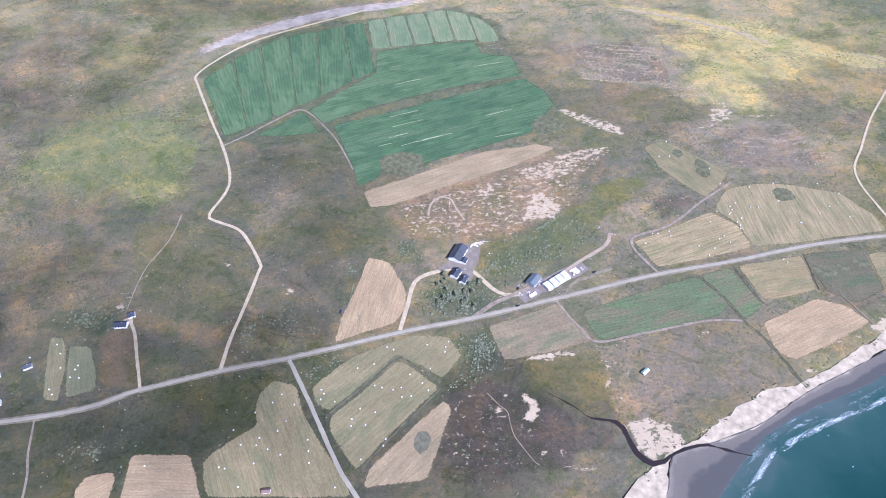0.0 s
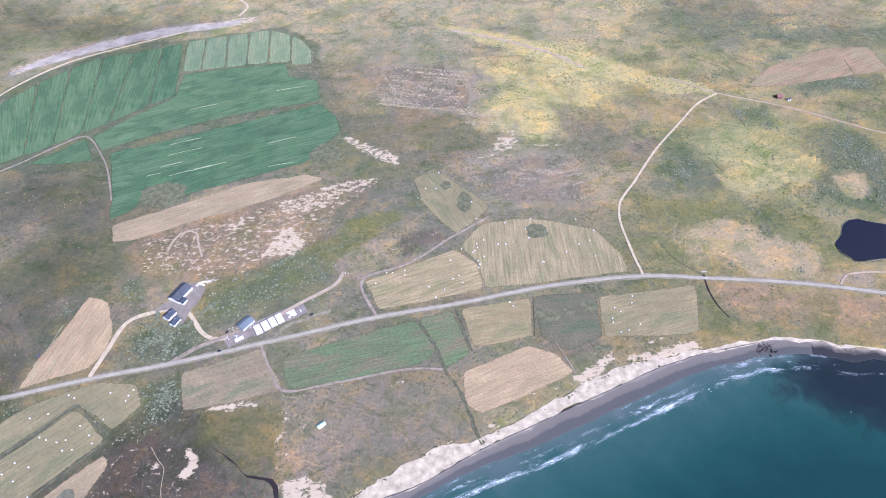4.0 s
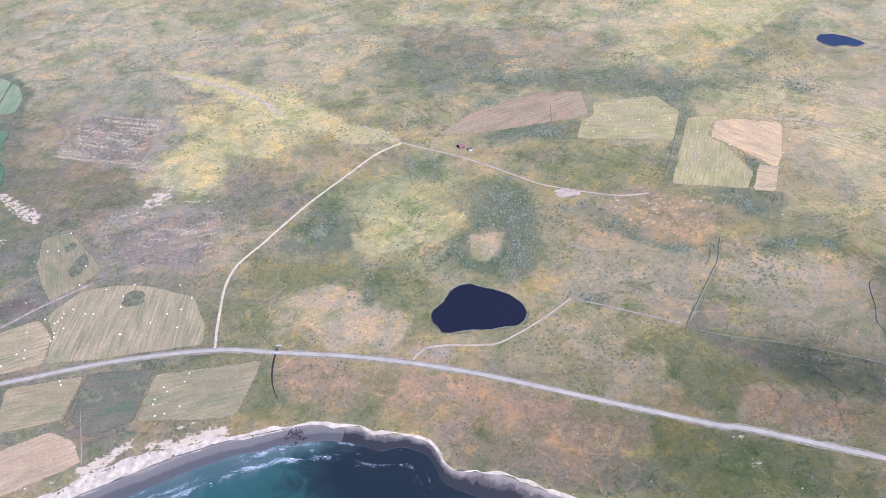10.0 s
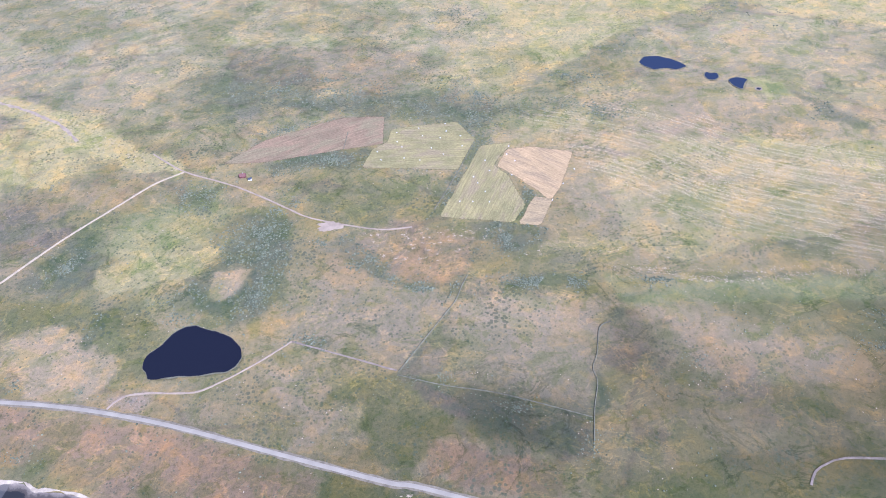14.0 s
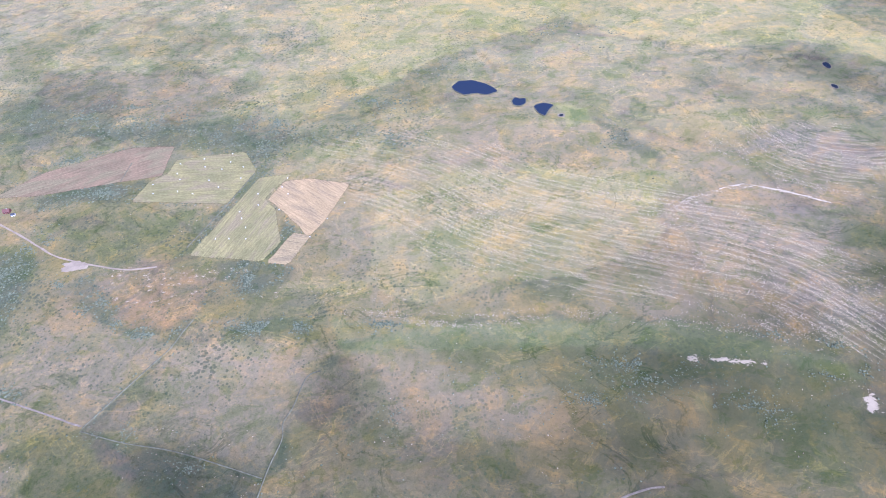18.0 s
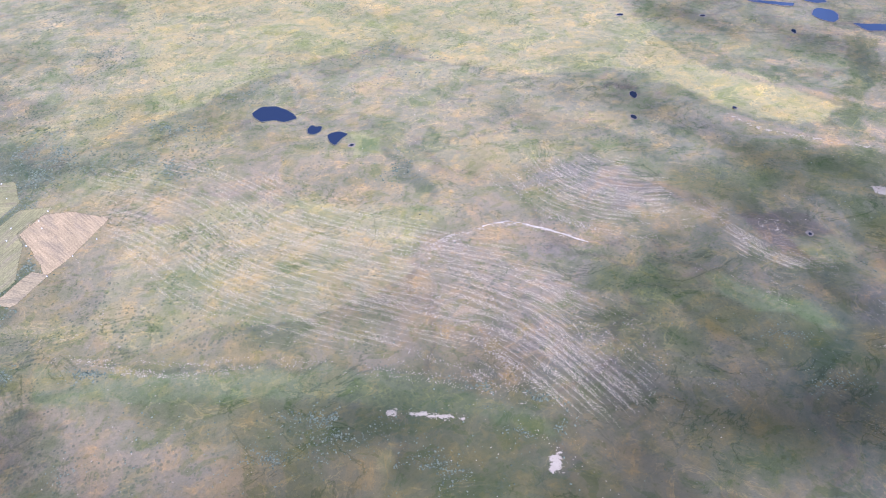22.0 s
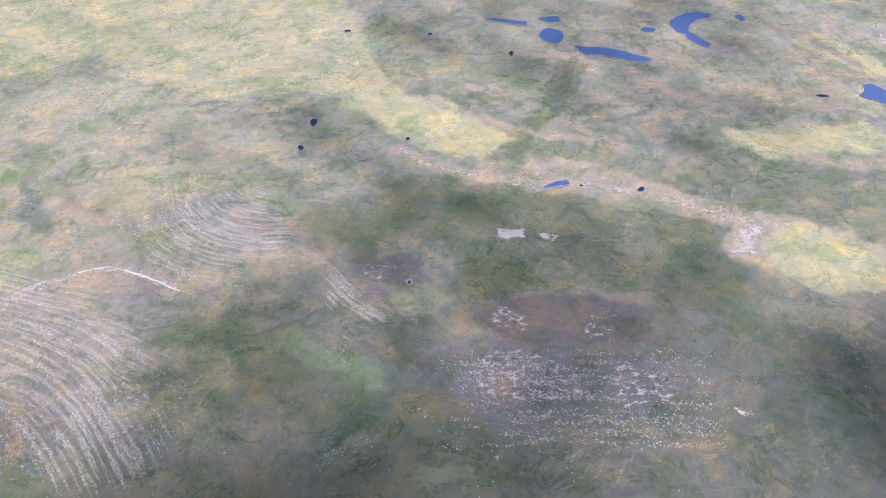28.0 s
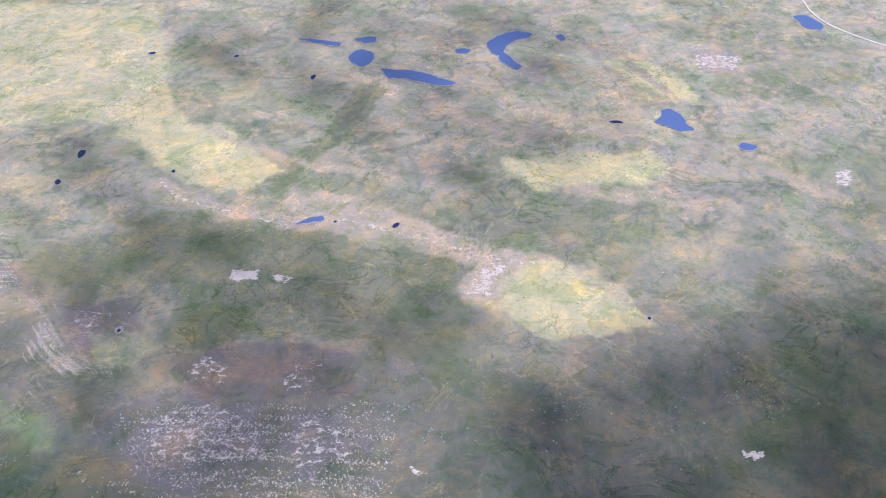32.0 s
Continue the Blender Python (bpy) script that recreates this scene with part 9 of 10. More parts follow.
for k, (pts, density) in enumerate(SCRUBS):
    q = np.array(pts)
    lo, hi = q.min(0) - 3, q.max(0) + 3
    n = int((hi[0] - lo[0]) * (hi[1] - lo[1]) * density)
    x, y = lo[0] + (hi[0] - lo[0]) * rng.rand(n), lo[1] + (hi[1] - lo[1]) * rng.rand(n)
    keep = inside(pts, x + 7 * (fbm(x, y, 9, 301, 3) - 0.5), y + 7 * (fbm(x, y, 9, 302, 3) - 0.5)) & (fbm(x, y, 7, 303, 3) > 0.4)
    for kind, border, angle in FIELDS:
        keep &= ~inside(border, x, y)
    for line in CLEAR:
        keep &= distance(line, x, y)[0] > 2.2
    x, y = x[keep], y[keep]
    s = 0.24 + 0.45 * rng.rand(len(x)) ** 1.7
    scatter("scrub", BUSHES, np.stack([x, y, 0.2 * s - 0.08], 1), np.stack([s * (0.8 + 0.5 * rng.rand(len(x))), s * (0.8 + 0.5 * rng.rand(len(x))), s * 0.5], 1), LEAVES, "dense grey-green willow scrub on the moor", "scrub")


# single low shrubs all over the moor
n = 30000
x, y = -380 + 1880 * rng.rand(n), 110 + 520 * rng.rand(n) ** 1.2
keep = (rng.rand(n) < 0.15 + 0.85 * smooth(900, 550, x)) & (fbm(x, y, 55, 304, 4) > 0.5 + 0.05 * rng.rand(n)) & (fbm(x, y, 12, 305, 3) > 0.46) & ~inside(SEA_EDGE, x, y)
x, y = x[keep], y[keep]
keep = np.ones(len(x), bool)
for kind, border, angle in FIELDS:
    keep &= ~inside(border, x, y)
for line in CLEAR:
    keep &= distance(line, x, y)[0] > 2.2
for p in PONDS:
    keep &= ~inside(p, x, y)
x, y = x[keep], y[keep]
s = 0.18 + 0.35 * rng.rand(len(x)) ** 2
scatter("dwarf_shrub", BUSHES[1:], np.stack([x, y, 0.1 * s - 0.07], 1), np.stack([s * 1.3, s, s * 0.6], 1), LEAVES, "single low dwarf shrubs on the moor", "shrub")
# single pale stones
n = 16000
x, y = -380 + 1880 * rng.rand(n), 110 + 520 * rng.rand(n) ** 1.2
keep = (fbm(x, y, 40, 306, 4) > 0.55) & ~inside(SEA_EDGE, x, y)
x, y = x[keep], y[keep]
keep = np.ones(len(x), bool)
for kind, border, angle in FIELDS:
    keep &= ~inside(border, x, y)
for p in PONDS:
    keep &= ~inside(p, x, y)
x, y = x[keep], y[keep]
s = 0.1 + 0.2 * rng.rand(len(x)) ** 2
scatter("moor_stones", STONES, np.stack([x, y, -0.06 + 0 * s], 1), np.stack([s * 1.4, s, s * 0.7], 1), LOOSE_STONE, "single pale stones in the heather", "stones")


def stone_rows(guide, offsets, density, seed, size=0.25, sparse_before=None):
    """Pale stones along lines that run beside a guide line: old beach ridges."""
    g = spline(guide, 2.0)
    t = np.gradient(g, axis=0)
    nrm = np.stack([-t[:, 1], t[:, 0]], 1) / (np.linalg.norm(t, axis=1)[:, None] + 1e-9)
    rs = np.random.RandomState(seed)
    out_x, out_y = [], []
    for off in offsets:
        off = off + rs.randn() * (0.9 if len(offsets) > 5 else 0.0)
        n = int(len(g) * density * (0.45 + 1.1 * rs.rand() if len(offsets) > 5 else 1.0))
        i = rs.rand(n) * (len(g) - 1)
        j = i.astype(int)
        f = (i - j)[:, None]
        p, q = g[j] * (1 - f) + g[np.minimum(j + 1, len(g) - 1)] * f, nrm[j]
        wob = off + 7 * (fbm(p[:, 0] * 0.6 + off * 9, p[:, 1], 30, 310 + seed, 3) - 0.5) + rs.randn(n) * 0.8
        p = p + q * wob[:, None]
        keep = 0.5 * fbm(p[:, 0] + off * 3, p[:, 1] - off, 14, 320 + seed, 3) + 0.5 * fbm(p[:, 0], p[:, 1] * 1.6, 34, 330 + seed, 3) > 0.44 + 0.14 * rs.rand(n)
        ends = np.minimum(i, len(g) - 1 - i) / len(g)
        keep &= rs.rand(n) < smooth(0.0, 0.22, ends + 0.2 * (fbm(p[:, 0], p[:, 1], 20, 340 + seed, 2) - 0.5))
        if sparse_before:
            keep &= rs.rand(n) < 0.22 + 0.78 * smooth(sparse_before - 50, sparse_before + 30, p[:, 0])
        out_x.append(p[keep, 0])
        out_y.append(p[keep, 1])
    x, y = np.concatenate(out_x), np.concatenate(out_y)
    s = size * (0.5 + rs.rand(len(x)) ** 2)
    return scatter("beach_ridge_stones", STONES, np.stack([x, y, -0.08 + 0 * x], 1), np.stack([s * 1.5, s, s * 0.8], 1), LOOSE_STONE, "rows of pale stones on old beach ridges", "stones")


stone_rows(MAIN_GUIDE, np.arange(-44, 44, 3.2), 5.0, 1, 0.2, 760)
stone_rows(ARC_GUIDE, np.arange(-22, 22, 2.6), 7.0, 4, 0.2)
stone_rows(EAST_GUIDE, np.arange(-6, 7, 1.8), 9.0, 5, 0.17)
stone_rows(NORTH_TAIL, (0.0, 0.5), 30.0, 6, 0.25)
stone_rows(LOW_RIDGE, (0.0, 5.0), 6.0, 7, 0.18)
stone_rows([(98.7, 441), (128.3, 434), (160.2, 428)], np.arange(-24, 30, 2.0), 6.0, 10, 0.24)
stone_rows([(150, 404), (168, 398), (185, 396)], np.arange(-9, 10, 2.0), 6.0, 11, 0.22)
stone_rows([(160, 338), (185, 334), (210, 332), (236, 338)], np.arange(-20, 22, 3.0), 12.0, 12, 0.2)
stone_rows([(992, 316), (1020, 315), (1071, 313), (1125, 308)], np.arange(-26, 24, 2.4), 7.0, 13, 0.22)
stone_rows(STONE_LINE, (0.0, 0.6), 7.0, 9, 0.15)
stone_rows(SCARP, (0.0, 2.5), 7.0, 8, 0.2)
SHINGLE = plain("shingle", (0.44, 0.355, 0.24), 0.95, 3.0, 0.25)
tagged(strip("shingle_bank", NORTH_BANK, (0.3, 0.6, 0.6, 0.8, 1.2, 1.3, 0.4), 0.02, SHINGLE, 181, 1.0, 0.25, 0.8), "pale curved bank of shingle on the moor", "shingle bank", kind="structure")

# ---- foam, shore rocks ----
w = spline(WATER_LINE, 1.5)
t = np.gradient(w, axis=0)
wn_ = np.stack([t[:, 1], -t[:, 0]], 1) / (np.linalg.norm(t, axis=1)[:, None] + 1e-9)
flat = [(np.array([[math.cos(a) * (1 + 0.35 * math.sin(3 * a + k)), math.sin(a) * (1 + 0.3 * math.cos(2 * a + 2 * k)), 0.0] for a in np.arange(12) / 12 * 2 * math.pi] + [[0, 0, 0.6]]),
         np.array([[i, (i + 1) % 12, 12] for i in range(12)])) for k in range(5)]
pos, siz = [], []
for row, (off, n, width, length) in enumerate(((8.5, 200, 0.12, 0.7), (15.0, 90, 0.12, 0.4), (28.0, 60, 0.12, 0.3))):
    for k in range(n):
        i = rng.randint(0, len(w))
        if w[i, 0] > 345 and off > 1:
            continue
        d = off + rng.randn() * 0.12 * off
        p = w[i] + wn_[i] * d
        if off > 1 and fbm(p[0:1], p[1:2], 14, 400 + row, 2)[0] < 0.5:
            continue
        ang = math.atan2(t[i, 1], t[i, 0])
        pos.append((p[0], p[1], -0.53, ang))
        siz.append((length * (0.4 + rng.rand()), width * (0.4 + rng.rand()), 0.05))
verts, faces = [], []
for (x, y, z, ang), (sx, sy, sz) in zip(pos, siz):
    vs, fs = flat[len(verts) % 5]
    b0 = len(verts)
    c, s = math.cos(ang), math.sin(ang)
    verts += [(x + v[0] * sx * c - v[1] * sy * s, y + v[0] * sx * s + v[1] * sy * c, z + v[2] * sz) for v in vs]
    faces += [tuple(b0 + q for q in f) for f in fs]
tagged(new("surf", mesh_from("surf", verts, faces, FOAM_ISLAND)), "broken white foam of small waves", "foam", kind="stuff")

rock = np.stack([295.7 + rng.randn(70) * 2.6, 204.0 + rng.randn(70) * 1.8, -0.3 + 0 * rng.rand(70)], 1)
scatter("shore_rock", STONES, rock, np.stack([0.25 + 0.5 * rng.rand(70)] * 3, 1) * np.array([1.3, 1.0, 0.6]), DARK_ROCK, "low black rock covered in weed", "rock")
i = rng.randint(int(len(w) * 0.55), len(w), 900)
d = rng.rand(900) ** 1.5 * 7 - 2.0
p = w[i] + wn_[i] * d[:, None]
scatter("tidal_rocks", STONES, np.stack([p[:, 0], p[:, 1], -0.55 + 0 * d], 1), np.stack([0.25 + 0.5 * rng.rand(900)] * 3, 1) * np.array([1.3, 1.0, 0.6]), DARK_ROCK, "brown weedy rocks along the tide line", "rocks")
v = spline(VEG_LINE, 1.0)
v = v[(v[:, 0] > 75) & (v[:, 0] < 275)]
q = v[rng.randint(0, len(v), 160)] + rng.randn(160, 2) * np.array([2.2, 1.8])
q = q[fbm(q[:, 0], q[:, 1], 9, 440, 3) > 0.5]
s = 0.2 + 0.4 * rng.rand(len(q))
scatter("marram_grass", BUSHES[1:], np.stack([q[:, 0], q[:, 1], 0.0 * s], 1), np.stack([s * 1.6, s, s * 0.25], 1), MARRAM, "tufts of marram grass on the dune edge", "grass")

# ---- farms ----
WHITE_PAINT = plain("white_boards", (0.75, 0.74, 0.72), 0.7, 1.5, 0.1)
SLATE = plain("dark_roof", (0.045, 0.05, 0.065), 0.6, 2.0, 0.3)
GREY_ROOF = plain("grey_metal_roof", (0.065, 0.068, 0.075), 0.85, 1.0, 0.25)
BLUE_ROOF = plain("blue_grey_roof", (0.12, 0.138, 0.145), 0.85, 1.0, 0.15)
GREEN_ROOF = plain("pale_green_roof", (0.42, 0.58, 0.5), 0.6, 1.0, 0.12)
RED_ROOF = plain("red_roof", (0.16, 0.075, 0.06), 0.7, 1.5, 0.2)
BROWN_ROOF = plain("brown_roof", (0.2, 0.12, 0.1), 0.8, 1.5, 0.2)
RED_BOARDS = plain("red_boards", (0.14, 0.055, 0.045), 0.8, 1.5, 0.2)
GLASS = plain("window_glass", (0.02, 0.025, 0.03), 0.1, 1.0, 0.1, spec=0.5)
WRAP = plain("white_bale_wrap", (0.72, 0.72, 0.71), 0.4, 3.0, 0.08)
CONCRETE = plain("concrete", (0.4, 0.39, 0.37), 0.9, 2.0, 0.15)
TYRE = plain("tyre_rubber", (0.02, 0.02, 0.02), 0.8, 4.0, 0.2)
CAR_PAINT = plain("dark_car_paint", (0.03, 0.035, 0.045), 0.25, 3.0, 0.1, spec=0.5)
BARK = plain("bark", (0.13, 0.1, 0.075), 0.9, 4.0, 0.3)


def empty(name, x, y, z=0.0, angle=0.0):
    ob = new(name)
    ob.matrix_world = pose(x, y, z, 0, 0, angle)
    return ob


def part(name, mesh, parent, label="", at=None):
    ob = new(name, mesh)
    ob.parent = parent
    if at:
        ob.matrix_local = at
    return tagged(ob, label)


def box_mesh(name, x0, x1, y0, y1, z0, z1, mat, bevel=0.0):
    bm = bmesh.new()
    bmesh.ops.create_cube(bm, size=1.0, matrix=Matrix.Translation(((x0 + x1) / 2, (y0 + y1) / 2, (z0 + z1) / 2)) @ Matrix.Diagonal((x1 - x0, y1 - y0, z1 - z0, 1)))
    if bevel:
        bmesh.ops.bevel(bm, geom=bm.edges[:], offset=bevel, segments=2, affect="EDGES")
    me = bpy.data.meshes.new(name)
    bm.to_mesh(me)
    bm.free()
    me.materials.append(mat)
    return me


def gable_house(name, x, y, angle, length, width, wall_h, roof_h, wall_mat, roof_mat, label, category, windows=3, chimney=True, door=True):
    """A house whose ridge runs along its own x axis: walls with gables, two roof slopes with eaves, windows, door and chimney."""
    h = tagged(empty(name, x, y, 0.0, angle), label, category)
    l, w, e = length / 2, width / 2, 0.22
    verts = [(-l, -w, -0.3), (l, -w, -0.3), (l, w, -0.3), (-l, w, -0.3), (-l, -w, wall_h), (l, -w, wall_h), (l, w, wall_h), (-l, w, wall_h), (-l, 0, wall_h + roof_h), (l, 0, wall_h + roof_h)]
    faces = [(0, 1, 5, 4), (2, 3, 7, 6), (1, 2, 6, 9, 5), (3, 0, 4, 8, 7)]
    part("wall", mesh_from("wall", verts, faces, wall_mat), h)
    drop = roof_h * e / w
    for s in (-1, 1):
        z0, z1, th = wall_h - drop, wall_h + roof_h, 0.1
        v = [(-l - e, s * (w + e), z0), (l + e, s * (w + e), z0), (l + e, 0, z1), (-l - e, 0, z1)]
        v += [(a, b, c + th) for a, b, c in v]
        f = [(4, 5, 6, 7), (0, 1, 5, 4), (1, 2, 6, 5), (3, 0, 4, 7), (3, 2, 1, 0)]
        if s > 0:
            f = [q[::-1] for q in f]
        roof = part("roof", mesh_from("roof", v, f, roof_mat), h)
        if s > 0:
            part("ridge_cap", box_mesh("ridge_cap", -l - e, l + e, -0.1, 0.1, wall_h + roof_h + 0.06, wall_h + roof_h + 0.16, roof_mat), roof)
            if chimney:
                part("chimney", box_mesh("chimney", l * 0.2, l * 0.2 + 0.3, -0.15, 0.2, wall_h + roof_h * 0.6, wall_h + roof_h + 0.5, CONCRETE, 0.02), roof, "grey rendered chimney")
    for s in (-1, 1):
        for k in range(windows):
            cx = -l + (k + 0.5) * length / windows
            if door and s < 0 and k == windows // 2:
                part("door", box_mesh("door", cx - 0.2, cx + 0.2, s * w - 0.04, s * w + 0.04, -0.1, 0.85, GLASS, 0.01), h, "dark panelled door")
                continue
            win = part("window", box_mesh("window", cx - 0.24, cx + 0.24, s * w - 0.035, s * w + 0.035, wall_h * 0.4, wall_h * 0.82, WHITE_PAINT), h)
            part("pane", box_mesh("pane", cx - 0.19, cx + 0.19, s * w - 0.045, s * w + 0.045, wall_h * 0.44, wall_h * 0.78, GLASS), win)
    return h


gable_house("barn", 1.6, 246.3, 64, 11.2, 6.8, 2.0, 1.6, WHITE_PAINT, GREY_ROOF, "long white barn with a grey metal roof", "barn", 5, False)
gable_house("barn_annexe", 4.4, 240.9, 64, 3.4, 3.2, 1.5, 0.8, WHITE_PAINT, SLATE, "low white annexe with a dark roof beside the barn", "barn", 2, False)
gable_house("farmhouse", -0.1, 231.8, 60, 5.6, 4.2, 1.7, 1.3, WHITE_PAINT, SLATE, "white wooden farmhouse with a dark roof", "house", 3)
gable_house("farmhouse_wing", 4.0, 227.4, 64, 4.8, 3.4, 1.5, 1.1, WHITE_PAINT, SLATE, "white farm outbuilding with a dark roof", "house", 2)
gable_house("machine_shed", 41.2, 225.2, 52, 7.6, 5.0, 1.8, 0.9, CONCRETE, BLUE_ROOF, "machine shed with a blue-grey metal roof", "shed", 3, False)
gable_house("house", -170.2, 210.0, 20, 3.4, 3.2, 1.4, 1.1, WHITE_PAINT, SLATE, "small white house with a dark roof at a lane's end", "house", 2)
gable_house("house", -173.5, 203.7, 2, 6.4, 3.6, 1.5, 1.1, WHITE_PAINT, SLATE, "white house with a dark roof beside a lane", "house", 4)
gable_house("house", -212.2, 179.6, 28, 4.0, 2.6, 1.4, 0.9, WHITE_PAINT, GREY_ROOF, "white house with a grey roof by hay fields", "house", 2)
gable_house("house", -226.0, 174.6, 30, 4.4, 2.8, 1.4, 0.9, WHITE_PAINT, SLATE, "white house with a dark roof by the road", "house", 2)
gable_house("house", -218.4, 159.4, 20, 4.0, 3.0, 1.4, 1.0, WHITE_PAINT, SLATE, "white house with a dark roof near the main road", "house", 2)
gable_house("field_hut", -82.5, 114.3, 3, 3.4, 1.7, 0.9, 0.5, WHITE_PAINT, BROWN_ROOF, "small hut with a brown roof in a hay field", "hut", 2, False)
gable_house("field_shed", 87.6, 167.4, 38, 3.6, 1.7, 0.9, 0.45, WHITE_PAINT, GREEN_ROOF, "small shed with a pale green roof on dry pasture", "shed", 2, False)
gable_house("cabin", 374.2, 410.4, 8, 3.8, 3.0, 1.4, 1.1, RED_BOARDS, RED_ROOF, "red wooden cabin beside a gravel track", "house", 2)
gable_house("cabin_shed", 379.6, 407.0, 15, 2.2, 1.8, 1.0, 0.6, WHITE_PAINT, GREY_ROOF, "small white shed beside a red cabin", "shed", 1, False)
gable_house("field_hut", -59.8, 208.1, 70, 1.6, 1.0, 0.8, 0.4, RED_BOARDS, GREY_ROOF, "tiny red hut at a stubble field's edge", "hut", 1, False)
YARD = [(-9.6, 235.5), (-2.4, 243.5), (2.0, 252.0), (7.0, 254.0), (13.3, 250.9), (12.6, 241.5), (9.8, 234.8), (7.8, 226.5), (5.5, 229.0), (0.0, 235.9)]
tagged(sheet("farmyard", ragged(spline(YARD, 1.0, True), 0.6, 131), 0.155, plain("yard_gravel", (0.195, 0.162, 0.124), 0.95, 1.5, 0.2), 0, 0.5), "grey gravel farmyard between white buildings", "yard", kind="structure")
tagged(sheet("lane_yard", blob(2.6, 2.0, 77) + np.array([-171.2, 206.6]), 0.16, GRAVEL, 0, 0.5), "pale gravel turning place beside a house", "yard", kind="structure")
tagged(strip("silage_yard", [(33, 214), (40, 219), (50, 224.5), (60, 230), (70, 236)], 8.0, 0.04, plain("yard_earth", (0.2, 0.165, 0.135), 0.95, 1.5, 0.25), 171, 1.2), "trampled gravel beside stacked silage bales", "yard", kind="structure")
tagged(strip("lay_by", [(57.5, 216.0), (60.0, 221.5), (66.0, 226.0), (71.0, 227.0), (75.0, 229.5), (84.0, 233.0)], 2.0, 0.12, VERGE, 172, 0.4), "gravel lay-by beside the road", "lay-by", kind="structure")


# ---- wrapped bales ----
def bale_mesh(radius, length, name):
    bm = bmesh.new()
    bmesh.ops.create_cone(bm, cap_ends=True, segments=14, radius1=radius, radius2=radius, depth=length, matrix=Matrix.Rotation(radians(90), 4, "Y"))
    rims = [e for e in bm.edges if abs(e.verts[0].co.x - e.verts[1].co.x) < 1e-5]
    bmesh.ops.bevel(bm, geom=rims, offset=radius * 0.16, segments=2, affect="EDGES")
    me = bpy.data.meshes.new(name)
    bm.to_mesh(me)
    bm.free()
    me.materials.append(WRAP)
    me.polygons.foreach_set("use_smooth", [True] * len(me.polygons))
    return me


ROUND_BALE = bale_mesh(0.31, 0.62, "hay_bale")
SMALL_BALE = bale_mesh(0.28, 0.56, "hay_bale")
SILAGE_BALE = bale_mesh(0.5, 1.05, "silage_bale")
rb = random.Random(11)
for group, spots in (("bales on the ditched meadow", BALES_A), ("bales on the shore meadow", BALES_B), ("bales on the narrow meadows", BALES_C),
                     ("bales on the raked meadow", BALES_D), ("bales on the roadside meadow", BALES_E), ("bales on the inland meadow", BALES_F)):
    for x, y in spots:
        small = spots is BALES_F
        ob = new("hay_bale", SMALL_BALE if small else ROUND_BALE)
        ob.matrix_world = pose(x, y, 0.23 if small else 0.32, 0, 0, rb.random() * 180)
        tagged(ob, "round hay bale in white plastic wrap", "bale", group)


def bale_stack(x, y, angle, columns, rows, layers, label, loose=0.0):
    st = tagged(empty("silage_stack", x, y, 0.03, angle), label, "bale stack")
    for k in range(layers):
        for i in range(columns):
            for j in range(rows - k):
                if rb.random() < loose:
                    continue
                part("bale", SILAGE_BALE, st, at=pose((i - (columns - 1) / 2) * 1.1 + rb.uniform(-0.05, 0.05), (j - (rows - k - 1) / 2) * 1.02, 0.5 + 0.86 * k, 0, 0, rb.uniform(-4, 4) + 70 * loose * rb.uniform(-1, 1)))


for k, (x, y) in enumerate(((48.3, 221.3), (51.7, 223.6), (54.9, 225.9), (58.1, 228.1))):
    bale_stack(x, y, 33, 3, 6, 2, "stack of white-wrapped silage bales by the shed")
bale_stack(39.8, 215.9, 33, 4, 2, 1, "short row of white-wrapped silage bales", 0.1)
bale_stack(63.8, 231.1, 31, 4, 4, 1, "loose group of white-wrapped silage bales", 0.25)
bale_stack(10.6, 252.0, 20, 4, 4, 1, "pile of white-wrapped bales behind the barn", 0.35)


# ---- torn wrap and rubble round the farm ----
pieces = []
for x, y, spread, n in DEBRIS:
    pieces += [(x + rb.gauss(0, spread), y + rb.gauss(0, spread * 0.7), 0.1) for _ in range(n)]
size = np.array([[rb.uniform(0.12, 0.42), rb.uniform(0.1, 0.3), rb.uniform(0.05, 0.15)] for _ in pieces])
scatter("torn_wrap", STONES, np.array(pieces), size, WRAP, "scattered scraps of white bale wrap and rubble", "scraps")

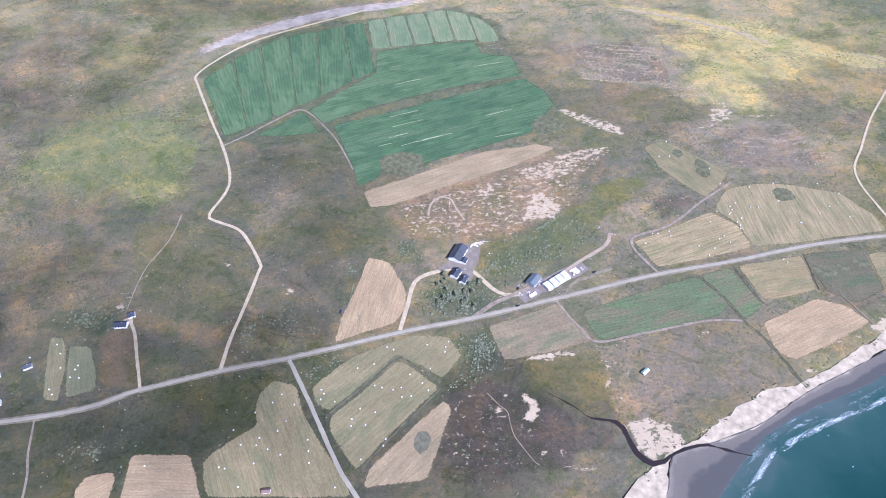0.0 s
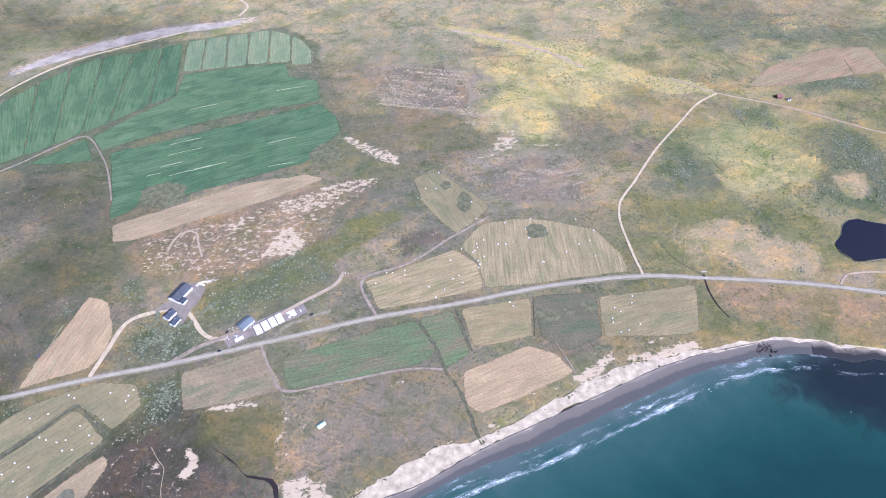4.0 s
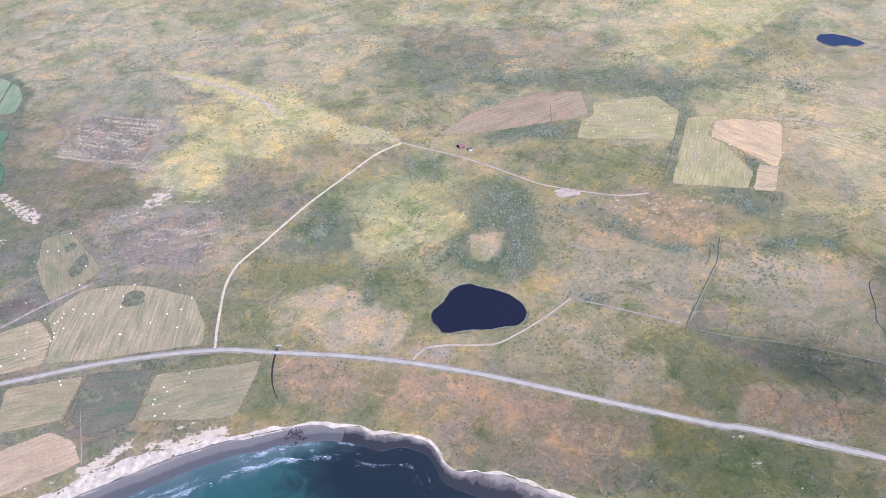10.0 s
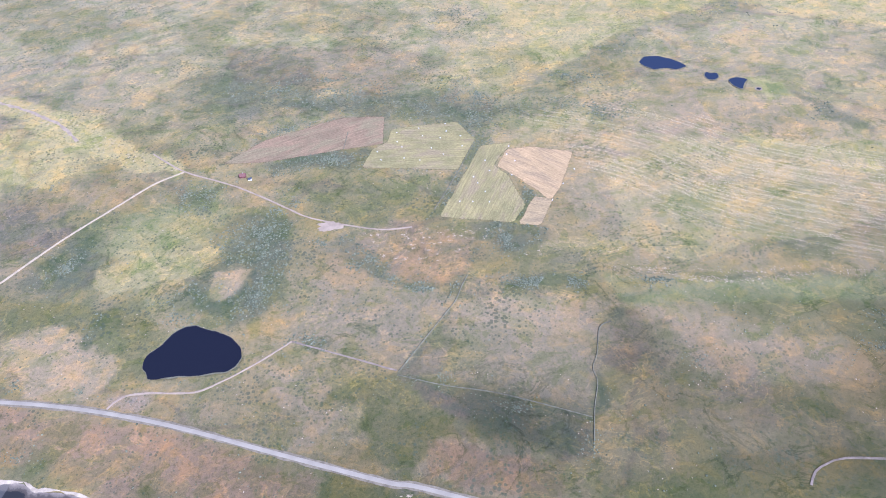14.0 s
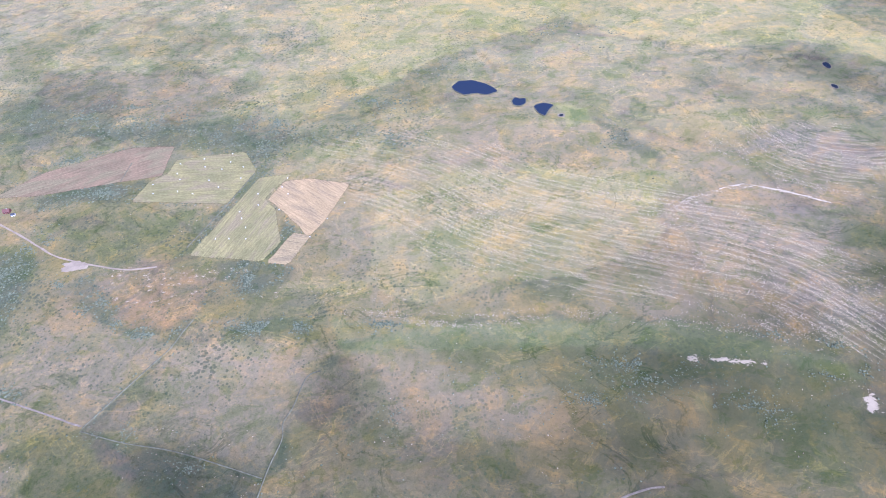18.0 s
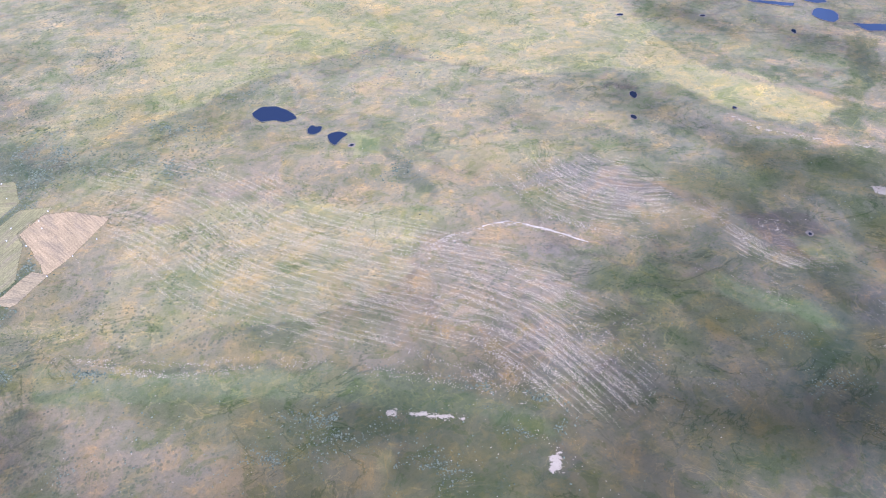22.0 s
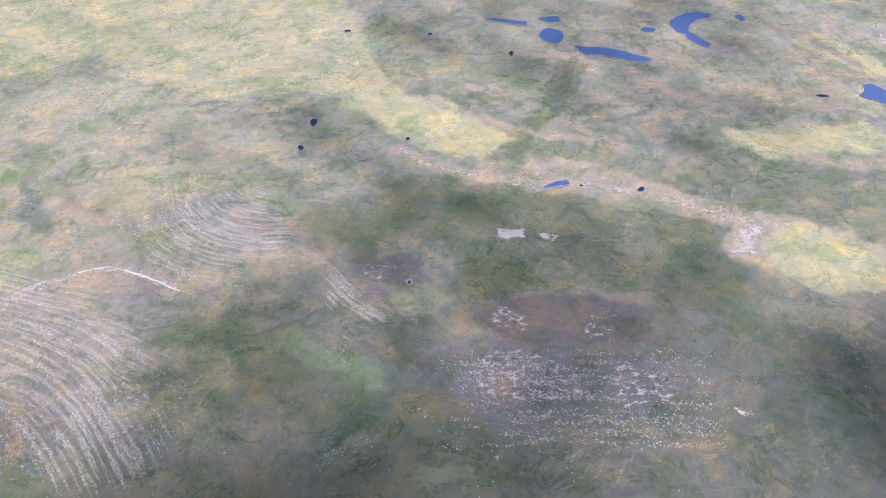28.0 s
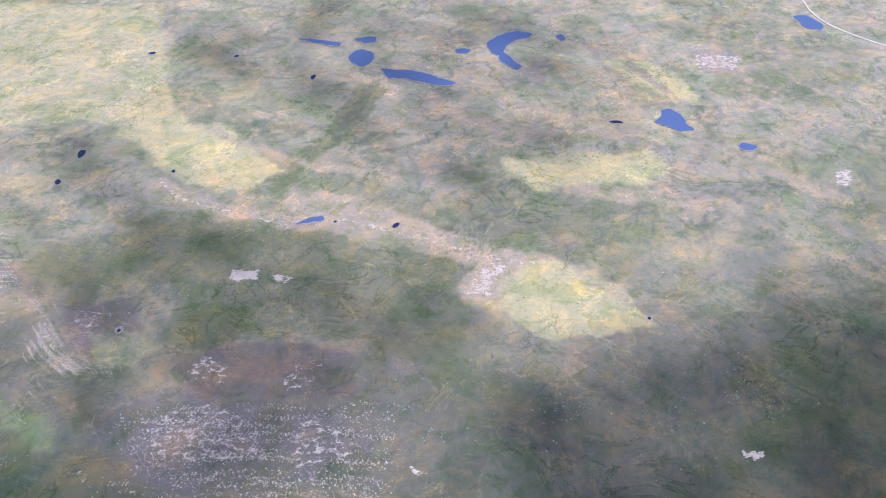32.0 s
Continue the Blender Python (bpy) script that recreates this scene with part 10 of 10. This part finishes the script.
# ---- vehicles ----
def car(x, y, z, angle, label):
    c = tagged(empty("car", x, y, z, angle), label, "car")
    prof = ((-0.95, 0.12), (-0.95, 0.36), (-0.8, 0.4), (0.35, 0.4), (0.9, 0.33), (0.97, 0.12))
    verts = [(px_, s * 0.4, pz) for s in (-1, 1) for px_, pz in prof]
    faces = [tuple(range(5, -1, -1)), tuple(range(6, 12))] + [(i, (i + 1) % 6, 6 + (i + 1) % 6, 6 + i) for i in range(6)]
    part("body", mesh_from("body", verts, faces, CAR_PAINT), c)
    cab = ((-0.82, 0.4), (-0.6, 0.62), (0.05, 0.62), (0.4, 0.4))
    verts = [(px_, s * (0.37 if i in (0, 3) else 0.31), pz) for s in (-1, 1) for i, (px_, pz) in enumerate(cab)]
    part("cabin", mesh_from("cabin", verts, [(3, 2, 1, 0), (4, 5, 6, 7)] + [(i, (i + 1) % 4, 4 + (i + 1) % 4, 4 + i) for i in range(4)], GLASS), c, "dark glazed cabin")
    part("roof", box_mesh("roof", -0.58, 0.03, -0.3, 0.3, 0.61, 0.64, CAR_PAINT, 0.01), c)
    for wx in (-0.6, 0.6):
        for s in (-1, 1):
            bm = bmesh.new()
            bmesh.ops.create_cone(bm, cap_ends=True, segments=14, radius1=0.14, radius2=0.14, depth=0.1, matrix=Matrix.Rotation(radians(90), 4, "X"))
            me = bpy.data.meshes.new("wheel")
            bm.to_mesh(me)
            bm.free()
            me.materials.append(TYRE)
            part("wheel", me, c, at=pose(wx, s * 0.38, 0.14))
    return c


car(31.3, 208.9, 0.22, 14, "dark car on the grey asphalt road")
car(74.4, 230.4, 0.13, 30, "dark car parked in a gravel lay-by")
car(32.5, 220.5, 0.13, 60, "dark car parked beside the machine shed")

# ---- culvert under the road ----
cul = tagged(empty("culvert", 280.4, 250.6, 0.0, -2), "concrete culvert carrying the road over a brook", "culvert")
for s in (-1, 1):
    part("headwall", box_mesh("headwall", -1.3, 1.3, s * 2.3 - 0.12, s * 2.3 + 0.12, -0.4, 0.42, CONCRETE, 0.03), cul)


# ---- garden trees ----
def tree(x, y, height, seed):
    tr = tagged(empty("tree", x, y, -0.2), "bushy green broadleaf tree beside the farm", "tree", "trees round the farm")
    rt = random.Random(seed)
    bm = bmesh.new()
    bmesh.ops.create_cone(bm, cap_ends=False, segments=8, radius1=height * 0.06, radius2=height * 0.02, depth=height * 0.7, matrix=Matrix.Translation((0, 0, height * 0.35)))
    for k in range(5):
        a, up = rt.random() * 6.28, rt.uniform(0.3, 0.6)
        bmesh.ops.create_cone(bm, cap_ends=False, segments=5, radius1=height * 0.025, radius2=height * 0.008, depth=height * 0.4,
                              matrix=Matrix.Translation((0, 0, height * up)) @ Matrix.Rotation(a, 4, "Z") @ Matrix.Rotation(radians(50), 4, "Y") @ Matrix.Translation((0, 0, height * 0.2)))
    me = bpy.data.meshes.new("trunk")
    bm.to_mesh(me)
    bm.free()
    me.materials.append(BARK)
    part("trunk", me, tr)
    co, tri = [], []
    for k in range(46):
        a, r, z = rt.random() * 6.28, height * 0.42 * math.sqrt(rt.random()), height * rt.uniform(0.3, 0.98)
        r *= 1.15 - abs(z / height - 0.55)
        vs, fs = BUSHES[3 + k % 3]
        s = height * rt.uniform(0.07, 0.16)
        b0 = len(co)
        co += [(v[0] * s + r * math.cos(a), v[1] * s + r * math.sin(a), v[2] * s * 0.8 + z) for v in vs]
        tri += [tuple(b0 + i for i in f) for f in fs]
    part("crown", mesh_from("crown", co, tri, LEAVES), tr)
    return tr


first = [tree(0, 0, 2.6, k) for k in range(3)]
spots = []
for cx, cy, sx, sy, n in ((-7.0, 226.0, 3.0, 4.5, 14), (-3.0, 219.0, 4.5, 3.0, 16), (7.5, 221.0, 4.0, 3.5, 22), (12.0, 226.0, 3.0, 3.0, 12), (1.0, 213.0, 6.0, 2.0, 16)):
    for k in range(max(4, n * 2 // 5)):
        spots.append((cx + rb.gauss(0, sx), cy + rb.gauss(0, sy)))
for k, (x, y) in enumerate(spots):
    if math.dist((x, y), (4.0, 227.4)) < 4.2 or math.dist((x, y), (0.0, 232)) < 4.5:
        continue
    m = pose(x, y, -0.2, 0, 0, rb.random() * 360) @ Matrix.Diagonal((*([rb.uniform(0.55, 1.05)] * 3), 1))
    if k < 3:
        first[k].matrix_basis = m
    else:
        t2 = copy_thing(first[k % 3], Matrix.Identity(4))
        t2.matrix_basis = m

# ---- broken cumulus clouds, unseen, well above the aircraft ----
VAPOUR = plain("cloud_vapour", (0.85, 0.86, 0.88), 1.0, 0.05, 0.05, spec=0.0)
BANKS = []


def cloud_bank(shade, depth, margin):
    BANKS.append((shade, depth, margin))


# the ground that each bank shades, how thick it is and how soft its rim
cloud_bank([(821.2, 262.1), (848.5, 288.0), (867.1, 312.5), (858.1, 332.0), (856.7, 356.5), (879.5, 372.3), (907.4, 395.4), (924.9, 419.5), (951.7, 450.9), (989.7, 467.9), (1032.9, 453.6), (1085.8, 433.8), (1167.2, 413.1), (1137.3, 358.0), (1096.9, 317.6), (1049.2, 249.4)], 0.38, 14)
cloud_bank([(939.1, 664.9), (1015.8, 610.5), (1086.5, 547.1), (1146.3, 493.6), (1195.5, 465.3), (1238.5, 456.4), (1348.3, 631.5), (1197.6, 734.6), (1038.8, 735.8), (957.3, 706.9)], 0.25, 20)
cloud_bank([(820.5, 517.0), (881.9, 574.2), (943.9, 557.8), (986.6, 492.2), (989.7, 467.9), (945.3, 456.8), (882.2, 469.6), (838.3, 484.3)], 0.15, 14)
cloud_bank([(737.4, 339.3), (748.9, 355.9), (777.5, 354.2), (803.5, 335.3), (805.5, 310.2), (781.1, 305.8), (752.7, 316.3)], 0.2, 14)
# next two banks are added for a dark window reflection, not cloud shade
cloud_bank([(1188.8, 340.7), (1220.1, 351.8), (1267.1, 351.7), (1324.9, 373.2), (1393.5, 392.5), (1509.5, 410.9), (1372.9, 237.2), (1170.4, 252.7), (1170.2, 300.7)], 0.5, 10)
cloud_bank([(824.8, 228.5), (836.9, 256.6), (874.3, 276.7), (901.8, 278.3), (888.4, 226.1)], 0.3, 8)
cloud_bank([(580.2, 286.6), (594.4, 291.2), (610.2, 285.3), (620.9, 268.3), (612.8, 250.3), (604.5, 244.8), (594.4, 266.2), (581.6, 269.9)], 0.3, 10)
cloud_bank([(596.8, 242.3), (617.3, 247.3), (629.3, 233.0), (622.0, 220.2), (602.8, 215.8), (592.5, 226.2)], 0.25, 10)
cloud_bank([(701.0, 299.0), (749.8, 304.1), (803.1, 301.5), (745.2, 195.9), (650.4, 198.2), (671.7, 231.6), (705.3, 258.9)], 0.27, 14)
cloud_bank([(508.1, 249.4), (540.2, 249.9), (567.4, 240.5), (551.7, 208.0), (528.0, 208.7), (508.2, 220.9)], 0.2, 12)
cloud_bank([(-524.1, 701.1), (-358.0, 659.5), (-160.9, 595.0), (-65.8, 565.7), (-102.2, 483.8), (-215.8, 537.0), (-216.8, 435.6), (-251.7, 382.7), (-338.3, 362.3)], 0.2, 20)
cloud_bank([(-135.9, 335.8), (-100.8, 351.0), (-57.8, 332.3), (-41.1, 264.4), (-63.7, 229.3), (-79.4, 182.5), (-141.5, 166.1), (-119.3, 129.2), (2.2, 127.4), (-76.9, 164.8), (-100.0, 215.8), (-98.3, 262.1)], 0.15, 14)
# added only to dim the western fields
cloud_bank([(-289.9, 257.1), (-168.2, 239.8), (-103.7, 221.7), (-76.6, 169.7), (-92.1, 138.7), (-206.5, 116.1)], 0.28, 10)
# last four are added out of sight, to carry the cloud cover on
cloud_bank([(1600, 540), (1750, 870), (2050, 870), (2200, 650), (2050, 430), (1800, 430)], 0.4, 40)
cloud_bank([(-1020, 170), (-910, 410), (-690, 410), (-580, 250), (-690, 90), (-873, 90)], 0.4, 40)
cloud_bank([(270, 1140), (460, 1320), (840, 1320), (1030, 1200), (840, 1080), (524, 1080)], 0.4, 40)
cloud_bank([(520, -600), (670, -300), (970, -300), (1120, -500), (970, -700), (720, -700)], 0.4, 40)
PUFFS = [lump(60 + k, 1, 0.25) for k in range(3)]
CLOUD_BASE = 520.0
for k, (shade, depth, margin) in enumerate(BANKS):
    rc = np.random.RandomState(700 + k)
    ring = np.array(shade + shade[:1])
    lo, hi = ring.min(0) - margin, ring.max(0) + margin
    n = int(depth * (hi[0] - lo[0]) * (hi[1] - lo[1]) / 42.0)
    x, y = lo[0] + (hi[0] - lo[0]) * rc.rand(n), lo[1] + (hi[1] - lo[1]) * rc.rand(n)
    wx, wy = x + 2.2 * margin * (fbm(x, y, 55, 710 + k % 7, 3) - 0.5), y + 2.2 * margin * (fbm(x, y, 55, 720 + k % 7, 3) - 0.5)
    d = distance(ring, wx, wy)[0] * np.where(inside(shade, wx, wy), 1, -1)
    keep = rc.rand(n) < smooth(-margin, margin, d)
    x, y = x[keep], y[keep]
    z = CLOUD_BASE + 45 * rc.rand(len(x)) ** 1.5
    reach = z / math.tan(radians(SUN_ELEVATION))
    x, y = x + reach * math.sin(radians(SUN_AZIMUTH)), y + reach * math.cos(radians(SUN_AZIMUTH))
    s = 3.2 + 2.4 * rc.rand(len(x))
    scatter("cloud", PUFFS, np.stack([x, y, z], 1), np.stack([s, s, s * 0.7], 1), VAPOUR, "broken white cumulus cloud, unseen, high over the coast", "cloud")
